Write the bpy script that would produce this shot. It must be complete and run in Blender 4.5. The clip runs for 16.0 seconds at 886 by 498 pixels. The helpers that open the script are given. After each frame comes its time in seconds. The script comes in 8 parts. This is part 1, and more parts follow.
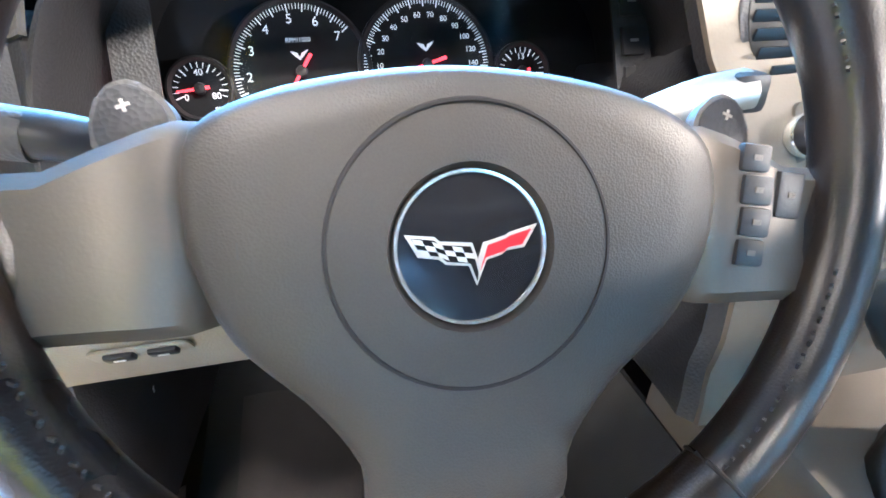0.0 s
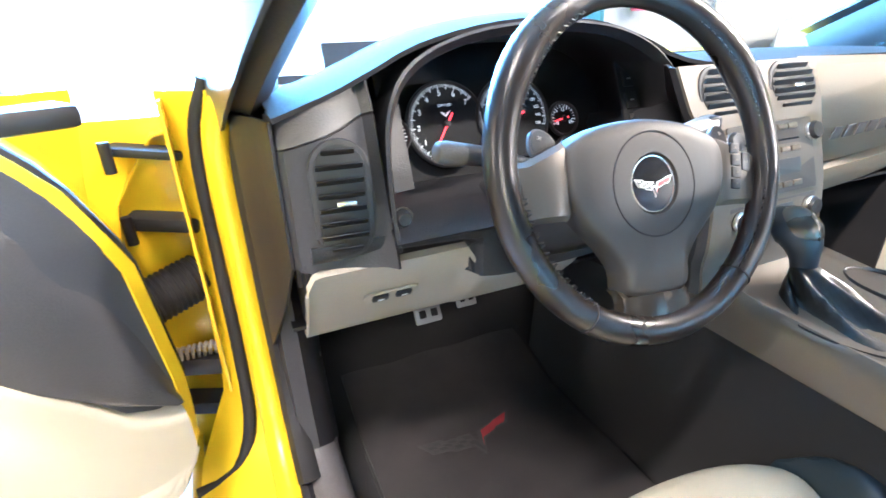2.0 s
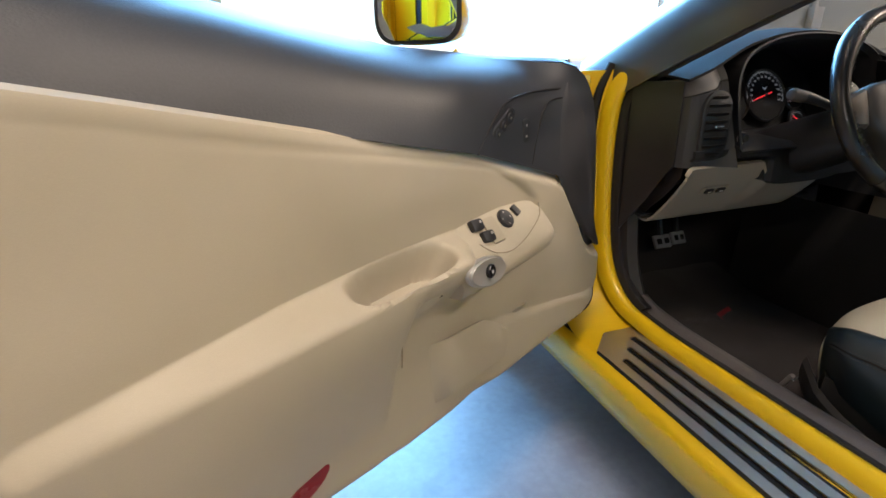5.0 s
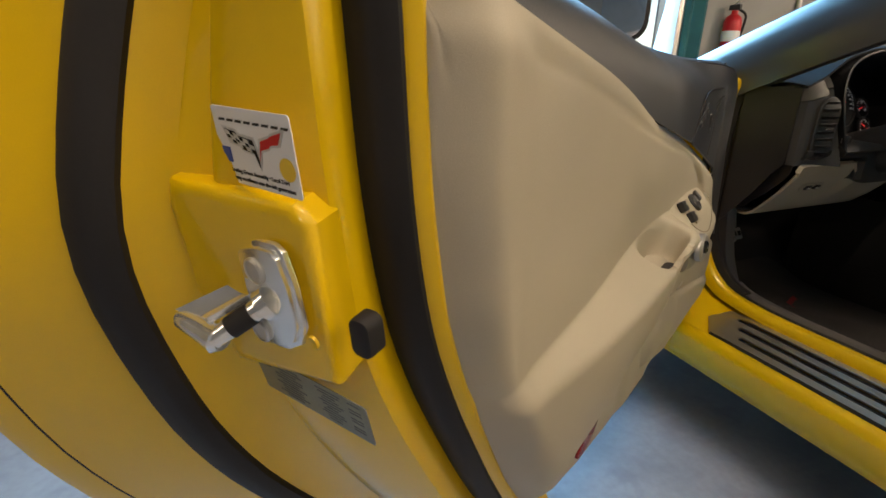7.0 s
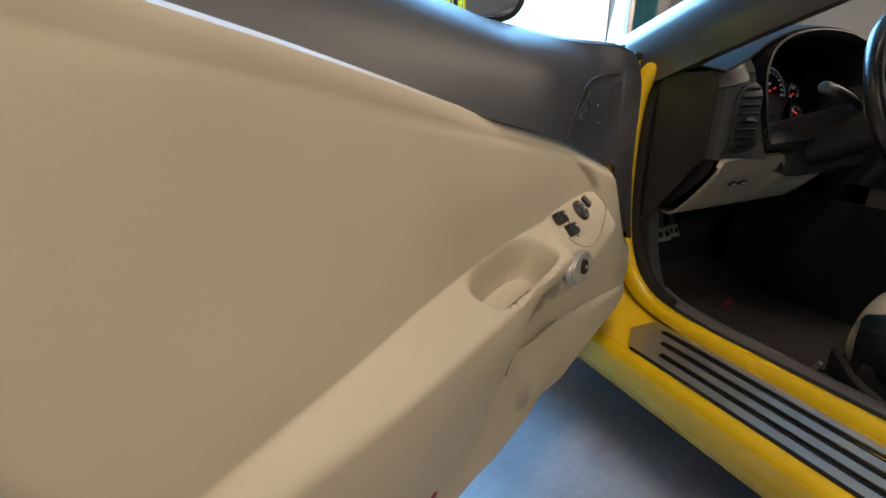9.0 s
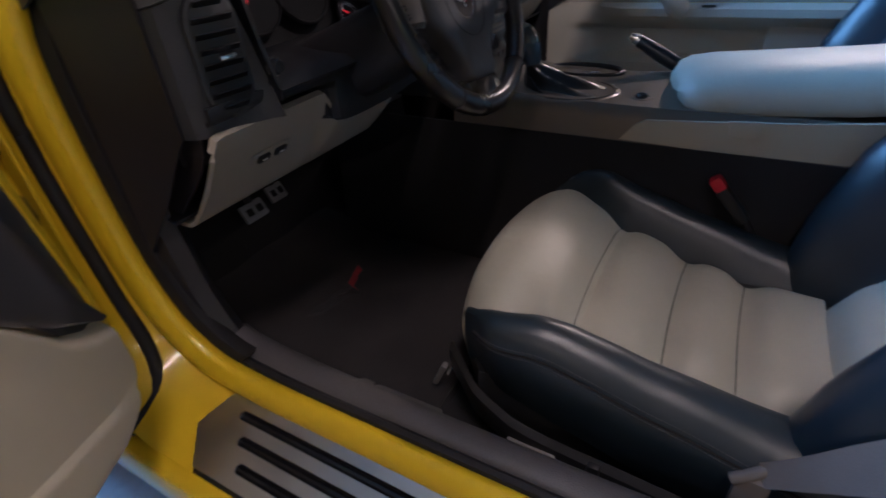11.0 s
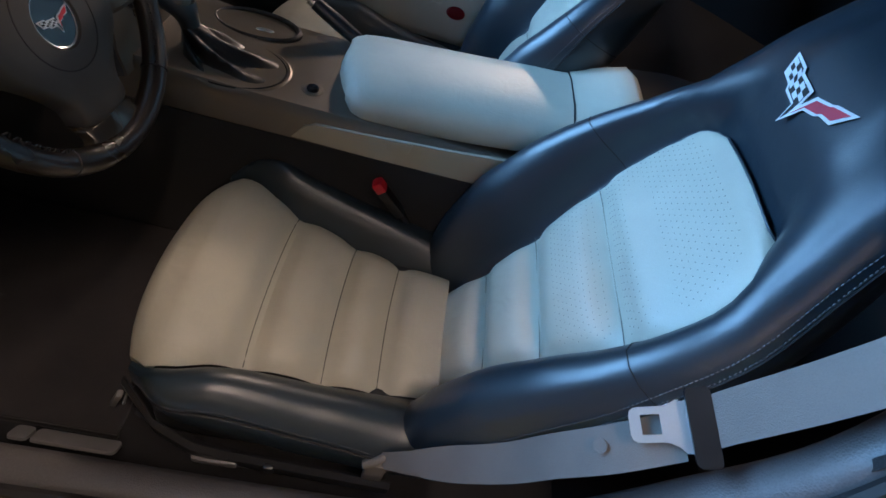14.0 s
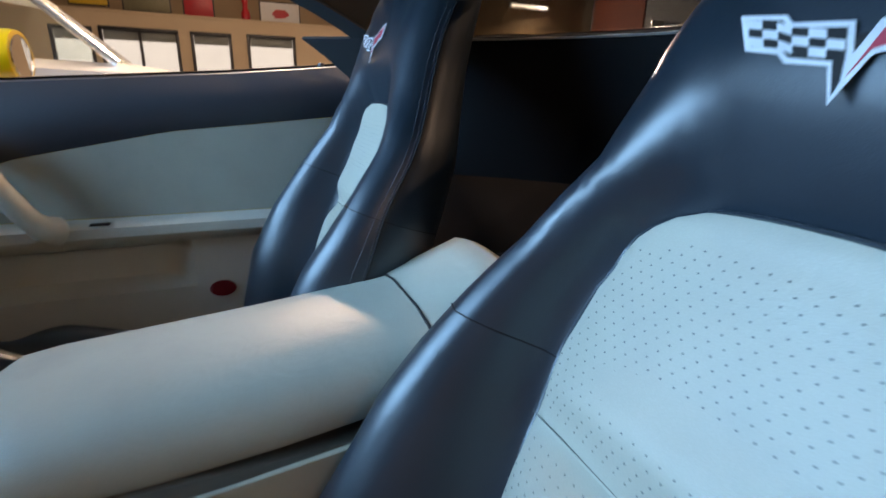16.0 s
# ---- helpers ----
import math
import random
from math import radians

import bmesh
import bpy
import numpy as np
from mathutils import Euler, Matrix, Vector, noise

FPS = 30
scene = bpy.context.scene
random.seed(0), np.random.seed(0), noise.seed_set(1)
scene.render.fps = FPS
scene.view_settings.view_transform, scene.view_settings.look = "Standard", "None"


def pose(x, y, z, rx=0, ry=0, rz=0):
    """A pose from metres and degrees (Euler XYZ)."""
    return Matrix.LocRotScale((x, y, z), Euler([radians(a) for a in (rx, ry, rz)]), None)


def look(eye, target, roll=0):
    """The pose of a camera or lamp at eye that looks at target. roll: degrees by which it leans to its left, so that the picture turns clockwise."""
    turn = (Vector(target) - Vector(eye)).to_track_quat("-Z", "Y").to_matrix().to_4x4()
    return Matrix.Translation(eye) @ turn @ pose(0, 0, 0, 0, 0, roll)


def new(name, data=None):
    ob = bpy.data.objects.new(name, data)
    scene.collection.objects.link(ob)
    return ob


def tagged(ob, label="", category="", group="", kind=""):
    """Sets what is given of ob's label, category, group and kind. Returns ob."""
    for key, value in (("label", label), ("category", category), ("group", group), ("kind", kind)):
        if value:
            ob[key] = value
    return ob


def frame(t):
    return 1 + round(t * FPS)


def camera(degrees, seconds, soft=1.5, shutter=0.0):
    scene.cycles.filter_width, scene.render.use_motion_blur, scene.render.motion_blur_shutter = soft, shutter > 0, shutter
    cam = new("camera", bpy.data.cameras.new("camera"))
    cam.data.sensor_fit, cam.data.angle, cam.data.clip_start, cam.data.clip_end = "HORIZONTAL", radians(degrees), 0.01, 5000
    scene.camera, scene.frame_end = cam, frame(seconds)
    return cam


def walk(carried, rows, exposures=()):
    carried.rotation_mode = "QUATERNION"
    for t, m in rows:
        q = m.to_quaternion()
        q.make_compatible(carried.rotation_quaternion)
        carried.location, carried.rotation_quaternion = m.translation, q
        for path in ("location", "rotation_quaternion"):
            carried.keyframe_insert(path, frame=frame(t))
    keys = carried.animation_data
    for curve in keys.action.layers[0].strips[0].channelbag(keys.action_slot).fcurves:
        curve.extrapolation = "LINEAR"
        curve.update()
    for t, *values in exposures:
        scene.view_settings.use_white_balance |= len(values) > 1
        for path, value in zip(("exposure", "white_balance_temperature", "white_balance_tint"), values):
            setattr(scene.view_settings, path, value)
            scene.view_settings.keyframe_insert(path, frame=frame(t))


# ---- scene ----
cam = camera(83.5, 16.0, 1.6, 0.2)
PATH = [
    (0, (-0.393, 0.09, 0.971), (-0.048, 1.814, 0.018), -1.6),
    (0.5, (-0.444, 0.037, 1.0), (0.049, 1.747, 0.088), -1.4),
    (1, (-0.517, -0.026, 1.012), (0.106, 1.658, 0.132), -1.7),
    (1.5, (-0.622, -0.077, 1.03), (0.073, 1.583, 0.157), -1.0),
    (2, (-0.762, -0.125, 1.039), (-0.038, 1.551, 0.222), -1.8),
    (2.5, (-0.931, -0.148, 1.01), (-0.247, 1.561, 0.226), -0.4),
    (3, (-1.049, -0.174, 1.004), (-0.436, 1.579, 0.261), 0.8),
    (3.5, (-1.166, -0.214, 0.991), (-0.625, 1.562, 0.249), 1.1),
    (3.7, (-1.218, -0.24, 0.99), (-0.707, 1.543, 0.24), 1.0),
    (5.8, (-1.789, -0.477, 0.996), (-1.165, 1.299, 0.32), -2.5),
    (6, (-1.841, -0.469, 0.994), (-1.208, 1.298, 0.303), -1.0),
    (6.5, (-1.942, -0.422, 0.982), (-1.267, 1.329, 0.29), 1.0),
    (7, (-2.0, -0.349, 0.975), (-1.268, 1.38, 0.289), 1.1),
    (7.5, (-2.018, -0.318, 0.966), (-1.226, 1.391, 0.294), 1.5),
    (8, (-1.983, -0.324, 0.966), (-1.14, 1.361, 0.294), 2.4),
    (8.2, (-1.951, -0.328, 0.968), (-1.103, 1.356, 0.3), 2.1),
    (10.3, (-1.255, -0.167, 0.964), (-0.445, 1.405, 0.03), -4.8),
    (10.5, (-1.185, -0.155, 0.969), (-0.178, 1.266, -0.015), -4.9),
    (10.7, (-1.134, -0.126, 0.972), (0.094, 1.070, -0.06), -4.7),
    (10.8, (-1.106, -0.112, 0.981), (0.189, 0.962, -0.1), -4.5),
    (11, (-1.078, -0.121, 0.973), (0.348, 0.749, -0.127), -4.6),
    (11.5, (-1.041, -0.143, 1.058), (0.447, 0.236, -0.224), -0.9),
    (12, (-1.032, -0.161, 1.144), (0.4, -0.097, -0.251), 4.5),
    (12.5, (-1.006, -0.158, 1.193), (0.373, -0.249, -0.253), 10.6),
    (13, (-0.975, -0.145, 1.229), (0.342, -0.298, -0.269), 16.9),
    (13.5, (-0.924, -0.146, 1.247), (0.355, -0.367, -0.275), 20.5),
    (14, (-0.872, -0.158, 1.261), (0.405, -0.425, -0.254), 22.3),
    (14.5, (-0.838, -0.164, 1.261), (0.499, -0.476, -0.194), 21.0),
    (15, (-0.803, -0.149, 1.284), (0.622, -0.569, -0.056), 14.6),
    (15.5, (-0.736, -0.167, 1.189), (0.881, -0.748, 0.165), 6.6),
    (16, (-0.531, -0.279, 1.016), (1.215, -1.038, 0.391), 1.9),
]
# world, sun, large lights
EXPO = [(0, 3.5, 5500, 12), (1.5, 3.68, 5450, 12), (2.0, 3.42, 5450, 12), (2.5, 2.9, 5400, 13), (3.0, 2.35, 5700, 14), (3.7, 1.75, 6100, 15), (5.8, 0.70, 6400, 14), (7.0, 0.55, 7000, 11), (8.2, 0.62, 7200, 11), (10.3, 0.55, 4800, 24), (11, 0.15, 5600, 26), (12.5, 0.30, 6300, 22), (14.5, 0.46, 6500, 22), (15.5, 0.66, 7300, 24), (16, 0.48, 7700, 26)]
walk(cam, [(t, look(eye, target, roll)) for t, eye, target, roll in PATH], EXPO)
world = bpy.data.worlds.new("daylight")
scene.world = world
world.use_nodes = True
wn = world.node_tree.nodes
sky = wn.new("ShaderNodeTexSky")
sky.sky_type, sky.sun_disc = "NISHITA", False
sky.sun_elevation, sky.sun_rotation = radians(48), radians(200)
world.node_tree.links.new(sky.outputs[0], wn["Background"].inputs[0])
wn["Background"].inputs[1].default_value = 0.15
sun = new("sun", bpy.data.lights.new("sun", "SUN"))
sun.data.energy, sun.data.angle, sun.data.color = 3.0, radians(0.5), (1, 0.95, 0.88)
sun.matrix_world = look((0, 0, 0), (math.sin(radians(200)) * -0.67, math.cos(radians(200)) * -0.67, -0.74))


def area(name, eye, target, sx, sy, watts, color):
    ob = new(name, bpy.data.lights.new(name, "AREA"))
    ob.data.shape, ob.data.size, ob.data.size_y, ob.data.energy, ob.data.color = "RECTANGLE", sx, sy, watts, color
    ob.matrix_world = look(eye, target)
    return ob


dl = area("doorway_daylight", (0.15, 3.72, 1.92), (0.15, 0, 1.2), 3.8, 3.6, 345, (0.22, 0.57, 1.0))
dl.data.spread = radians(110)

# materials


def mat(name, col, rough=0.5, metal=0.0, var=0.12, scale=5.0, grain=400.0, bump=0.15, kind="noise", coat=0.0, spec=0.5, dirt=None, dirt_amount=0.0, emit=None, power=0.0, rvar=0.1, sheen=0.0, coat_rough=0.06, crease=0.0):
    """A surface with a slow tone drift, a fine grain with relief, and an optional second colour in blotches."""
    m = bpy.data.materials.new(name)
    m.use_nodes = True
    nt = m.node_tree
    n, l = nt.nodes, nt.links
    b = n["Principled BSDF"]
    b.inputs["Metallic"].default_value = metal
    b.inputs["Specular IOR Level"].default_value = spec
    b.inputs["Coat Weight"].default_value = coat
    b.inputs["Coat Roughness"].default_value = coat_rough
    if sheen:
        b.inputs["Sheen Weight"].default_value = sheen
    tc = n.new("ShaderNodeTexCoord")
    big = n.new("ShaderNodeTexNoise")
    big.inputs["Scale"].default_value, big.inputs["Detail"].default_value = scale, 5
    l.new(tc.outputs["Object"], big.inputs["Vector"])
    ramp = n.new("ShaderNodeMapRange")
    ramp.inputs[1].default_value, ramp.inputs[2].default_value = 0.3, 0.7
    ramp.inputs[3].default_value, ramp.inputs[4].default_value = 1 - var, 1 + var
    l.new(big.outputs["Fac"], ramp.inputs[0])
    if kind == "voronoi":
        fine = n.new("ShaderNodeTexVoronoi")
        fine.inputs["Scale"].default_value = grain
        fout = fine.outputs["Distance"]
    else:
        fine = n.new("ShaderNodeTexNoise")
        fine.inputs["Scale"].default_value, fine.inputs["Detail"].default_value = grain, 3
        fout = fine.outputs["Fac"]
    l.new(tc.outputs["Object"], fine.inputs["Vector"])
    fr = n.new("ShaderNodeMapRange")
    fr.inputs[1].default_value, fr.inputs[2].default_value = 0.2, 0.8
    fr.inputs[3].default_value, fr.inputs[4].default_value = 1 - var * 0.6, 1 + var * 0.6
    l.new(fout, fr.inputs[0])
    mul = n.new("ShaderNodeMath")
    mul.operation = "MULTIPLY"
    l.new(ramp.outputs[0], mul.inputs[0])
    l.new(fr.outputs[0], mul.inputs[1])
    base = n.new("ShaderNodeVectorMath")
    base.operation = "SCALE"
    base.inputs[0].default_value = col[:3]
    l.new(mul.outputs[0], base.inputs["Scale"])
    out = base.outputs[0]
    if dirt:
        spot = n.new("ShaderNodeTexNoise")
        spot.inputs["Scale"].default_value, spot.inputs["Detail"].default_value = scale * 2.3, 8
        l.new(tc.outputs["Object"], spot.inputs["Vector"])
        sr = n.new("ShaderNodeMapRange")
        sr.inputs[1].default_value, sr.inputs[2].default_value = 0.52, 0.72
        sr.inputs[3].default_value, sr.inputs[4].default_value = 0, dirt_amount
        l.new(spot.outputs["Fac"], sr.inputs[0])
        mix = n.new("ShaderNodeMix")
        mix.data_type = "RGBA"
        l.new(sr.outputs[0], mix.inputs[0])
        l.new(out, mix.inputs[6])
        mix.inputs[7].default_value = (*dirt[:3], 1)
        out = mix.outputs[2]
    l.new(out, b.inputs["Base Color"])
    rr = n.new("ShaderNodeMapRange")
    rr.inputs[3].default_value, rr.inputs[4].default_value = max(0.02, rough - rvar), min(1, rough + rvar)
    l.new(big.outputs["Fac"], rr.inputs[0])
    l.new(rr.outputs[0], b.inputs["Roughness"])
    if bump:
        bp = n.new("ShaderNodeBump")
        bp.inputs["Strength"].default_value, bp.inputs["Distance"].default_value = bump, 0.001
        l.new(fout, bp.inputs["Height"])
        if crease:
            fold = n.new("ShaderNodeTexNoise")
            fold.inputs["Scale"].default_value, fold.inputs["Detail"].default_value, fold.inputs["Distortion"].default_value = 26.0, 4, 1.6
            l.new(tc.outputs["Object"], fold.inputs["Vector"])
            fb = n.new("ShaderNodeBump")
            fb.inputs["Strength"].default_value, fb.inputs["Distance"].default_value = crease, 0.006
            l.new(fold.outputs["Fac"], fb.inputs["Height"])
            l.new(fb.outputs[0], bp.inputs["Normal"])
        l.new(bp.outputs[0], b.inputs["Normal"])
    if emit:
        b.inputs["Emission Color"].default_value = (*emit, 1)
        b.inputs["Emission Strength"].default_value = power
    return m


def glass_mat(name, tint, alpha, least=0.025):
    m = bpy.data.materials.new(name)
    m.use_nodes = True
    n, l = m.node_tree.nodes, m.node_tree.links
    tr = n.new("ShaderNodeBsdfTransparent")
    tr.inputs[0].default_value = (*tint, 1)
    gl = n.new("ShaderNodeBsdfGlossy")
    gl.inputs["Roughness"].default_value = 0.02
    lw = n.new("ShaderNodeLayerWeight")
    lw.inputs[0].default_value = 0.5
    pw = n.new("ShaderNodeMath")
    pw.operation = "POWER"
    pw.inputs[1].default_value = 4.0
    l.new(lw.outputs["Facing"], pw.inputs[0])
    fr = n.new("ShaderNodeMath")
    fr.operation = "MULTIPLY_ADD"
    fr.inputs[1].default_value, fr.inputs[2].default_value = alpha, least
    l.new(pw.outputs[0], fr.inputs[0])
    mx = n.new("ShaderNodeMixShader")
    l.new(fr.outputs[0], mx.inputs[0])
    l.new(tr.outputs[0], mx.inputs[1])
    l.new(gl.outputs[0], mx.inputs[2])
    l.new(mx.outputs[0], n["Material Output"].inputs[0])
    return m


PILLAR = mat("pillar_black", (0.028, 0.030, 0.034), 0.34, 0, 0.05, 6, 600, 0.03, spec=1.0, coat=0.5, coat_rough=0.22)
YELLOW = mat("yellow_paint", (0.70, 0.45, 0.005), 0.30, 0, 0.04, 3, 900, 0.02, coat=0.40, spec=0.35, rvar=0.05)
LEATHER_DK = mat("ebony_leather", (0.011, 0.021, 0.030), 0.38, 0, 0.14, 6, 900, 0.10, "voronoi", spec=0.75, coat=0.12, coat_rough=0.24, crease=0.08)
BOOT = mat("boot_leather", (0.008, 0.0075, 0.007), 0.36, 0, 0.15, 9, 700, 0.15, "voronoi", spec=0.6)
SEAM = mat("seam_thread", (0.085, 0.082, 0.075), 0.8, 0, 0.1, 9, 300, 0.0)
POD_SEAM = mat("tan_seam", (0.24, 0.20, 0.145), 0.8, 0, 0.1, 9, 300, 0.0)
SPOKE = mat("spoke_bronze", (0.12, 0.102, 0.085), 0.42, 0.45, 0.06, 10, 600, 0.08)
LEATHER_LT = mat("light_leather", (0.45, 0.42, 0.335), 0.46, 0, 0.05, 7, 900, 0.10, "voronoi", dirt=(0.36, 0.33, 0.28), dirt_amount=0.25, crease=0.12)
VINYL_DK = mat("dark_vinyl", (0.027, 0.029, 0.036), 0.46, 0, 0.12, 5, 420, 0.15, "voronoi", spec=0.65)
SILL_TRIM = mat("sill_vinyl", (0.080, 0.072, 0.072), 0.48, 0, 0.15, 5, 420, 0.3, "voronoi")
SAIL = mat("sail_vinyl", (0.030, 0.029, 0.033), 0.48, 0, 0.12, 5, 420, 0.2, "voronoi", spec=0.7)
TRIM_BLK = mat("charcoal_trim", (0.018, 0.016, 0.018), 0.5, 0, 0.12, 5, 420, 0.3, "voronoi")
VINYL_TAN = mat("tan_vinyl", (0.43, 0.380, 0.288), 0.52, 0, 0.05, 5, 1300, 0.10, "voronoi", dirt=(0.42, 0.35, 0.25), dirt_amount=0.2)
DASH_TAN = mat("dash_tan", (0.185, 0.154, 0.112), 0.55, 0, 0.06, 5, 420, 0.35, "voronoi")
WHEEL_PAD = mat("wheel_pad", (0.034, 0.030, 0.0265), 0.52, 0, 0.10, 8, 950, 0.14, "voronoi")
RUBBER = mat("black_rubber", (0.014, 0.0125, 0.013), 0.65, 0, 0.15, 10, 300, 0.1, spec=0.35)
PLASTIC = mat("black_plastic", (0.022, 0.022, 0.024), 0.42, 0, 0.1, 10, 500, 0.12)
DIAL_BLACK = mat("dial_black", (0.008, 0.009, 0.011), 0.6, 0, 0.06, 10, 700, 0.05, spec=0.25)
GLOSS_BLACK = mat("gloss_black", (0.012, 0.012, 0.014), 0.12, 0, 0.05, 10, 500, 0.0)
SILVER = mat("satin_silver", (0.50, 0.47, 0.43), 0.34, 0.75, 0.05, 10, 800, 0.05)
BADGE = mat("badge_silver", (0.58, 0.58, 0.56), 0.3, 0.35, 0.03, 20, 300, 0.0)
CHROME = mat("chrome", (0.84, 0.84, 0.82), 0.20, 0.88, 0.04, 20, 300, 0.02, rvar=0.06)
STEEL = mat("brushed_steel", (0.62, 0.60, 0.56), 0.36, 0.80, 0.06, 12, 700, 0.08)
CARPET = mat("dark_carpet", (0.009, 0.008, 0.009), 0.95, 0, 0.35, 9, 900, 1.0, sheen=0.1)
MAT_CLOTH = mat("mat_carpet", (0.022, 0.018, 0.018), 0.95, 0, 0.35, 14, 800, 1.0, sheen=0.1)
RED = mat("red_enamel", (0.55, 0.012, 0.020), 0.35, 0, 0.05, 20, 500, 0.02)
RED_THREAD = mat("red_thread", (0.62, 0.05, 0.08), 0.7, 0, 0.15, 30, 1200, 0.6)
WHITE = mat("white_ink", (0.80, 0.80, 0.78), 0.5, 0, 0.03, 20, 500, 0.0)
WHITE_THREAD = mat("white_thread", (0.72, 0.73, 0.74), 0.7, 0, 0.08, 30, 1200, 0.6)
BLACK_INK = mat("black_ink", (0.012, 0.012, 0.012), 0.5, 0, 0.1, 20, 500, 0.0)
GLOW_WHITE = mat("dial_white", (0.8, 0.8, 0.8), 0.5, 0, 0.02, 20, 500, 0.0, emit=(0.85, 0.93, 1.0), power=0.05)
GLOW_RED = mat("needle_red", (0.8, 0.03, 0.03), 0.4, 0, 0.02, 20, 500, 0.0, emit=(1.0, 0.04, 0.05), power=0.45)
THREAD = mat("grey_stitch", (0.085, 0.085, 0.09), 0.8, 0, 0.2, 40, 900, 0.3)
BELT = mat("belt_webbing", (0.140, 0.124, 0.112), 0.75, 0, 0.12, 12, 700, 0.5)
REFLECTOR = mat("reflector_red", (0.20, 0.010, 0.014), 0.25, 0, 0.1, 20, 300, 0.1)
DARK_RED = mat("dull_red_thread", (0.26, 0.022, 0.028), 0.9, 0, 0.3, 30, 900, 0.8)
TONGUE_BLK = mat("tongue_black", (0.007, 0.007, 0.008), 0.35, 0, 0.1, 20, 300, 0.05)
GREY_PLASTIC = mat("grey_plastic", (0.15, 0.14, 0.135), 0.5, 0, 0.08, 8, 500, 0.12)
MARK_GREY = mat("mark_grey", (0.38, 0.37, 0.35), 0.6, 0, 0.1, 20, 300, 0.0)
CONCRETE = mat("sealed_concrete", (0.31, 0.30, 0.315), 0.40, 0, 0.16, 4.0, 45, 0.25, dirt=(0.22, 0.21, 0.23), dirt_amount=0.75, rvar=0.14)
WALL_GREY = mat("grey_wall_paint", (0.27, 0.265, 0.255), 0.7, 0, 0.08, 1.2, 120, 0.3, dirt=(0.22, 0.216, 0.205), dirt_amount=0.35)
WALL_TAN = mat("tan_wall_paint", (0.62, 0.48, 0.31), 0.7, 0, 0.05, 1.0, 120, 0.3)
WHITE_PAINT = mat("white_car_paint", (0.78, 0.77, 0.72), 0.25, 0, 0.03, 3, 600, 0.02, coat=0.7)
STICKER = mat("sticker_white", (0.78, 0.77, 0.74), 0.4, 0, 0.03, 20, 500, 0.02)
FOIL = mat("foil_label", (0.20, 0.185, 0.11), 0.4, 0.3, 0.2, 40, 500, 0.02)
PLATE = mat("plate_steel", (0.72, 0.69, 0.64), 0.30, 0.95, 0.06, 12, 700, 0.04, rvar=0.06)
TEAL = mat("teal_curtain", (0.05, 0.22, 0.26), 0.8, 0, 0.1, 6, 300, 0.2)
GOLD = mat("gold_ink", (0.75, 0.50, 0.04), 0.5, 0, 0.05, 20, 500, 0.0)
BLUE_INK = mat("blue_ink", (0.02, 0.06, 0.30), 0.5, 0, 0.05, 20, 500, 0.0)
LAMP = mat("lamp_tube", (0.9, 0.9, 0.9), 0.5, 0, 0.0, 5, 50, 0.0, emit=(1.0, 0.86, 0.66), power=9.0)
LENS = glass_mat("dial_lens", (0.97, 0.97, 0.97), 0.06, 0.004)
GLASS = glass_mat("clear_glass", (0.95, 0.97, 0.96), 0.45)
REAR_GLASS = glass_mat("smoked_glass", (0.30, 0.31, 0.31), 0.45)
DARK_GLASS = glass_mat("tinted_glass", (0.62, 0.64, 0.63), 0.45)
MIRROR = mat("mirror_glass", (0.85, 0.87, 0.88), 0.02, 1.0, 0.0, 5, 50, 0.0, rvar=0.0)

# shape helpers


def finish(name, bm, material, parent=None, label="", sharp=38):
    bmesh.ops.recalc_face_normals(bm, faces=bm.faces)
    me = bpy.data.meshes.new(name)
    bm.to_mesh(me)
    bm.free()
    me.materials.append(material)
    me.polygons.foreach_set("use_smooth", [True] * len(me.polygons))
    me.set_sharp_from_angle(angle=radians(sharp))
    ob = new(name, me)
    if parent:
        ob.parent = parent
    if label:
        ob["label"] = label
    return ob


def part(name, bm, material, parent, label="", sharp=38):
    return finish(name, bm, material, parent, label, sharp)


def thing(name, label, category, m=None, group="", kind=""):
    ob = new(name)
    ob.empty_display_size = 0.05
    if m is not None:
        ob.matrix_world = m
    return tagged(ob, label, category, group, kind)


def solid(name, bm, material, label, category, group="", kind=""):
    return tagged(finish(name, bm, material), label, category, group, kind)


def spl(pts, n):
    """A smooth curve of n points through the control points."""
    p = np.array(pts, float)
    d = np.r_[0, np.cumsum(np.linalg.norm(np.diff(p, axis=0), axis=1) + 1e-9)]
    q = np.vstack([2 * p[0] - p[1], p, 2 * p[-1] - p[-2]])
    s = np.linspace(0, d[-1], n)
    out = []
    for v in s:
        k = min(max(np.searchsorted(d, v, "right") - 1, 0), len(d) - 2)
        t = (v - d[k]) / (d[k + 1] - d[k])
        a, b, c, e = q[k], q[k + 1], q[k + 2], q[k + 3]
        out.append(0.5 * ((2 * b) + (-a + c) * t + (2 * a - 5 * b + 4 * c - e) * t * t + (-a + 3 * b - 3 * c + e) * t ** 3))
    return np.array(out)


def lerp(x, pts):
    """Piecewise smooth value at x through (x, value) pairs in rising x."""
    xs, vs = zip(*pts)
    if x <= xs[0]:
        return vs[0]
    if x >= xs[-1]:
        return vs[-1]
    return float(np.interp(x, xs, vs))


def sm(x, a, b):
    t = min(1, max(0, (x - a) / (b - a)))
    return t * t * (3 - 2 * t)


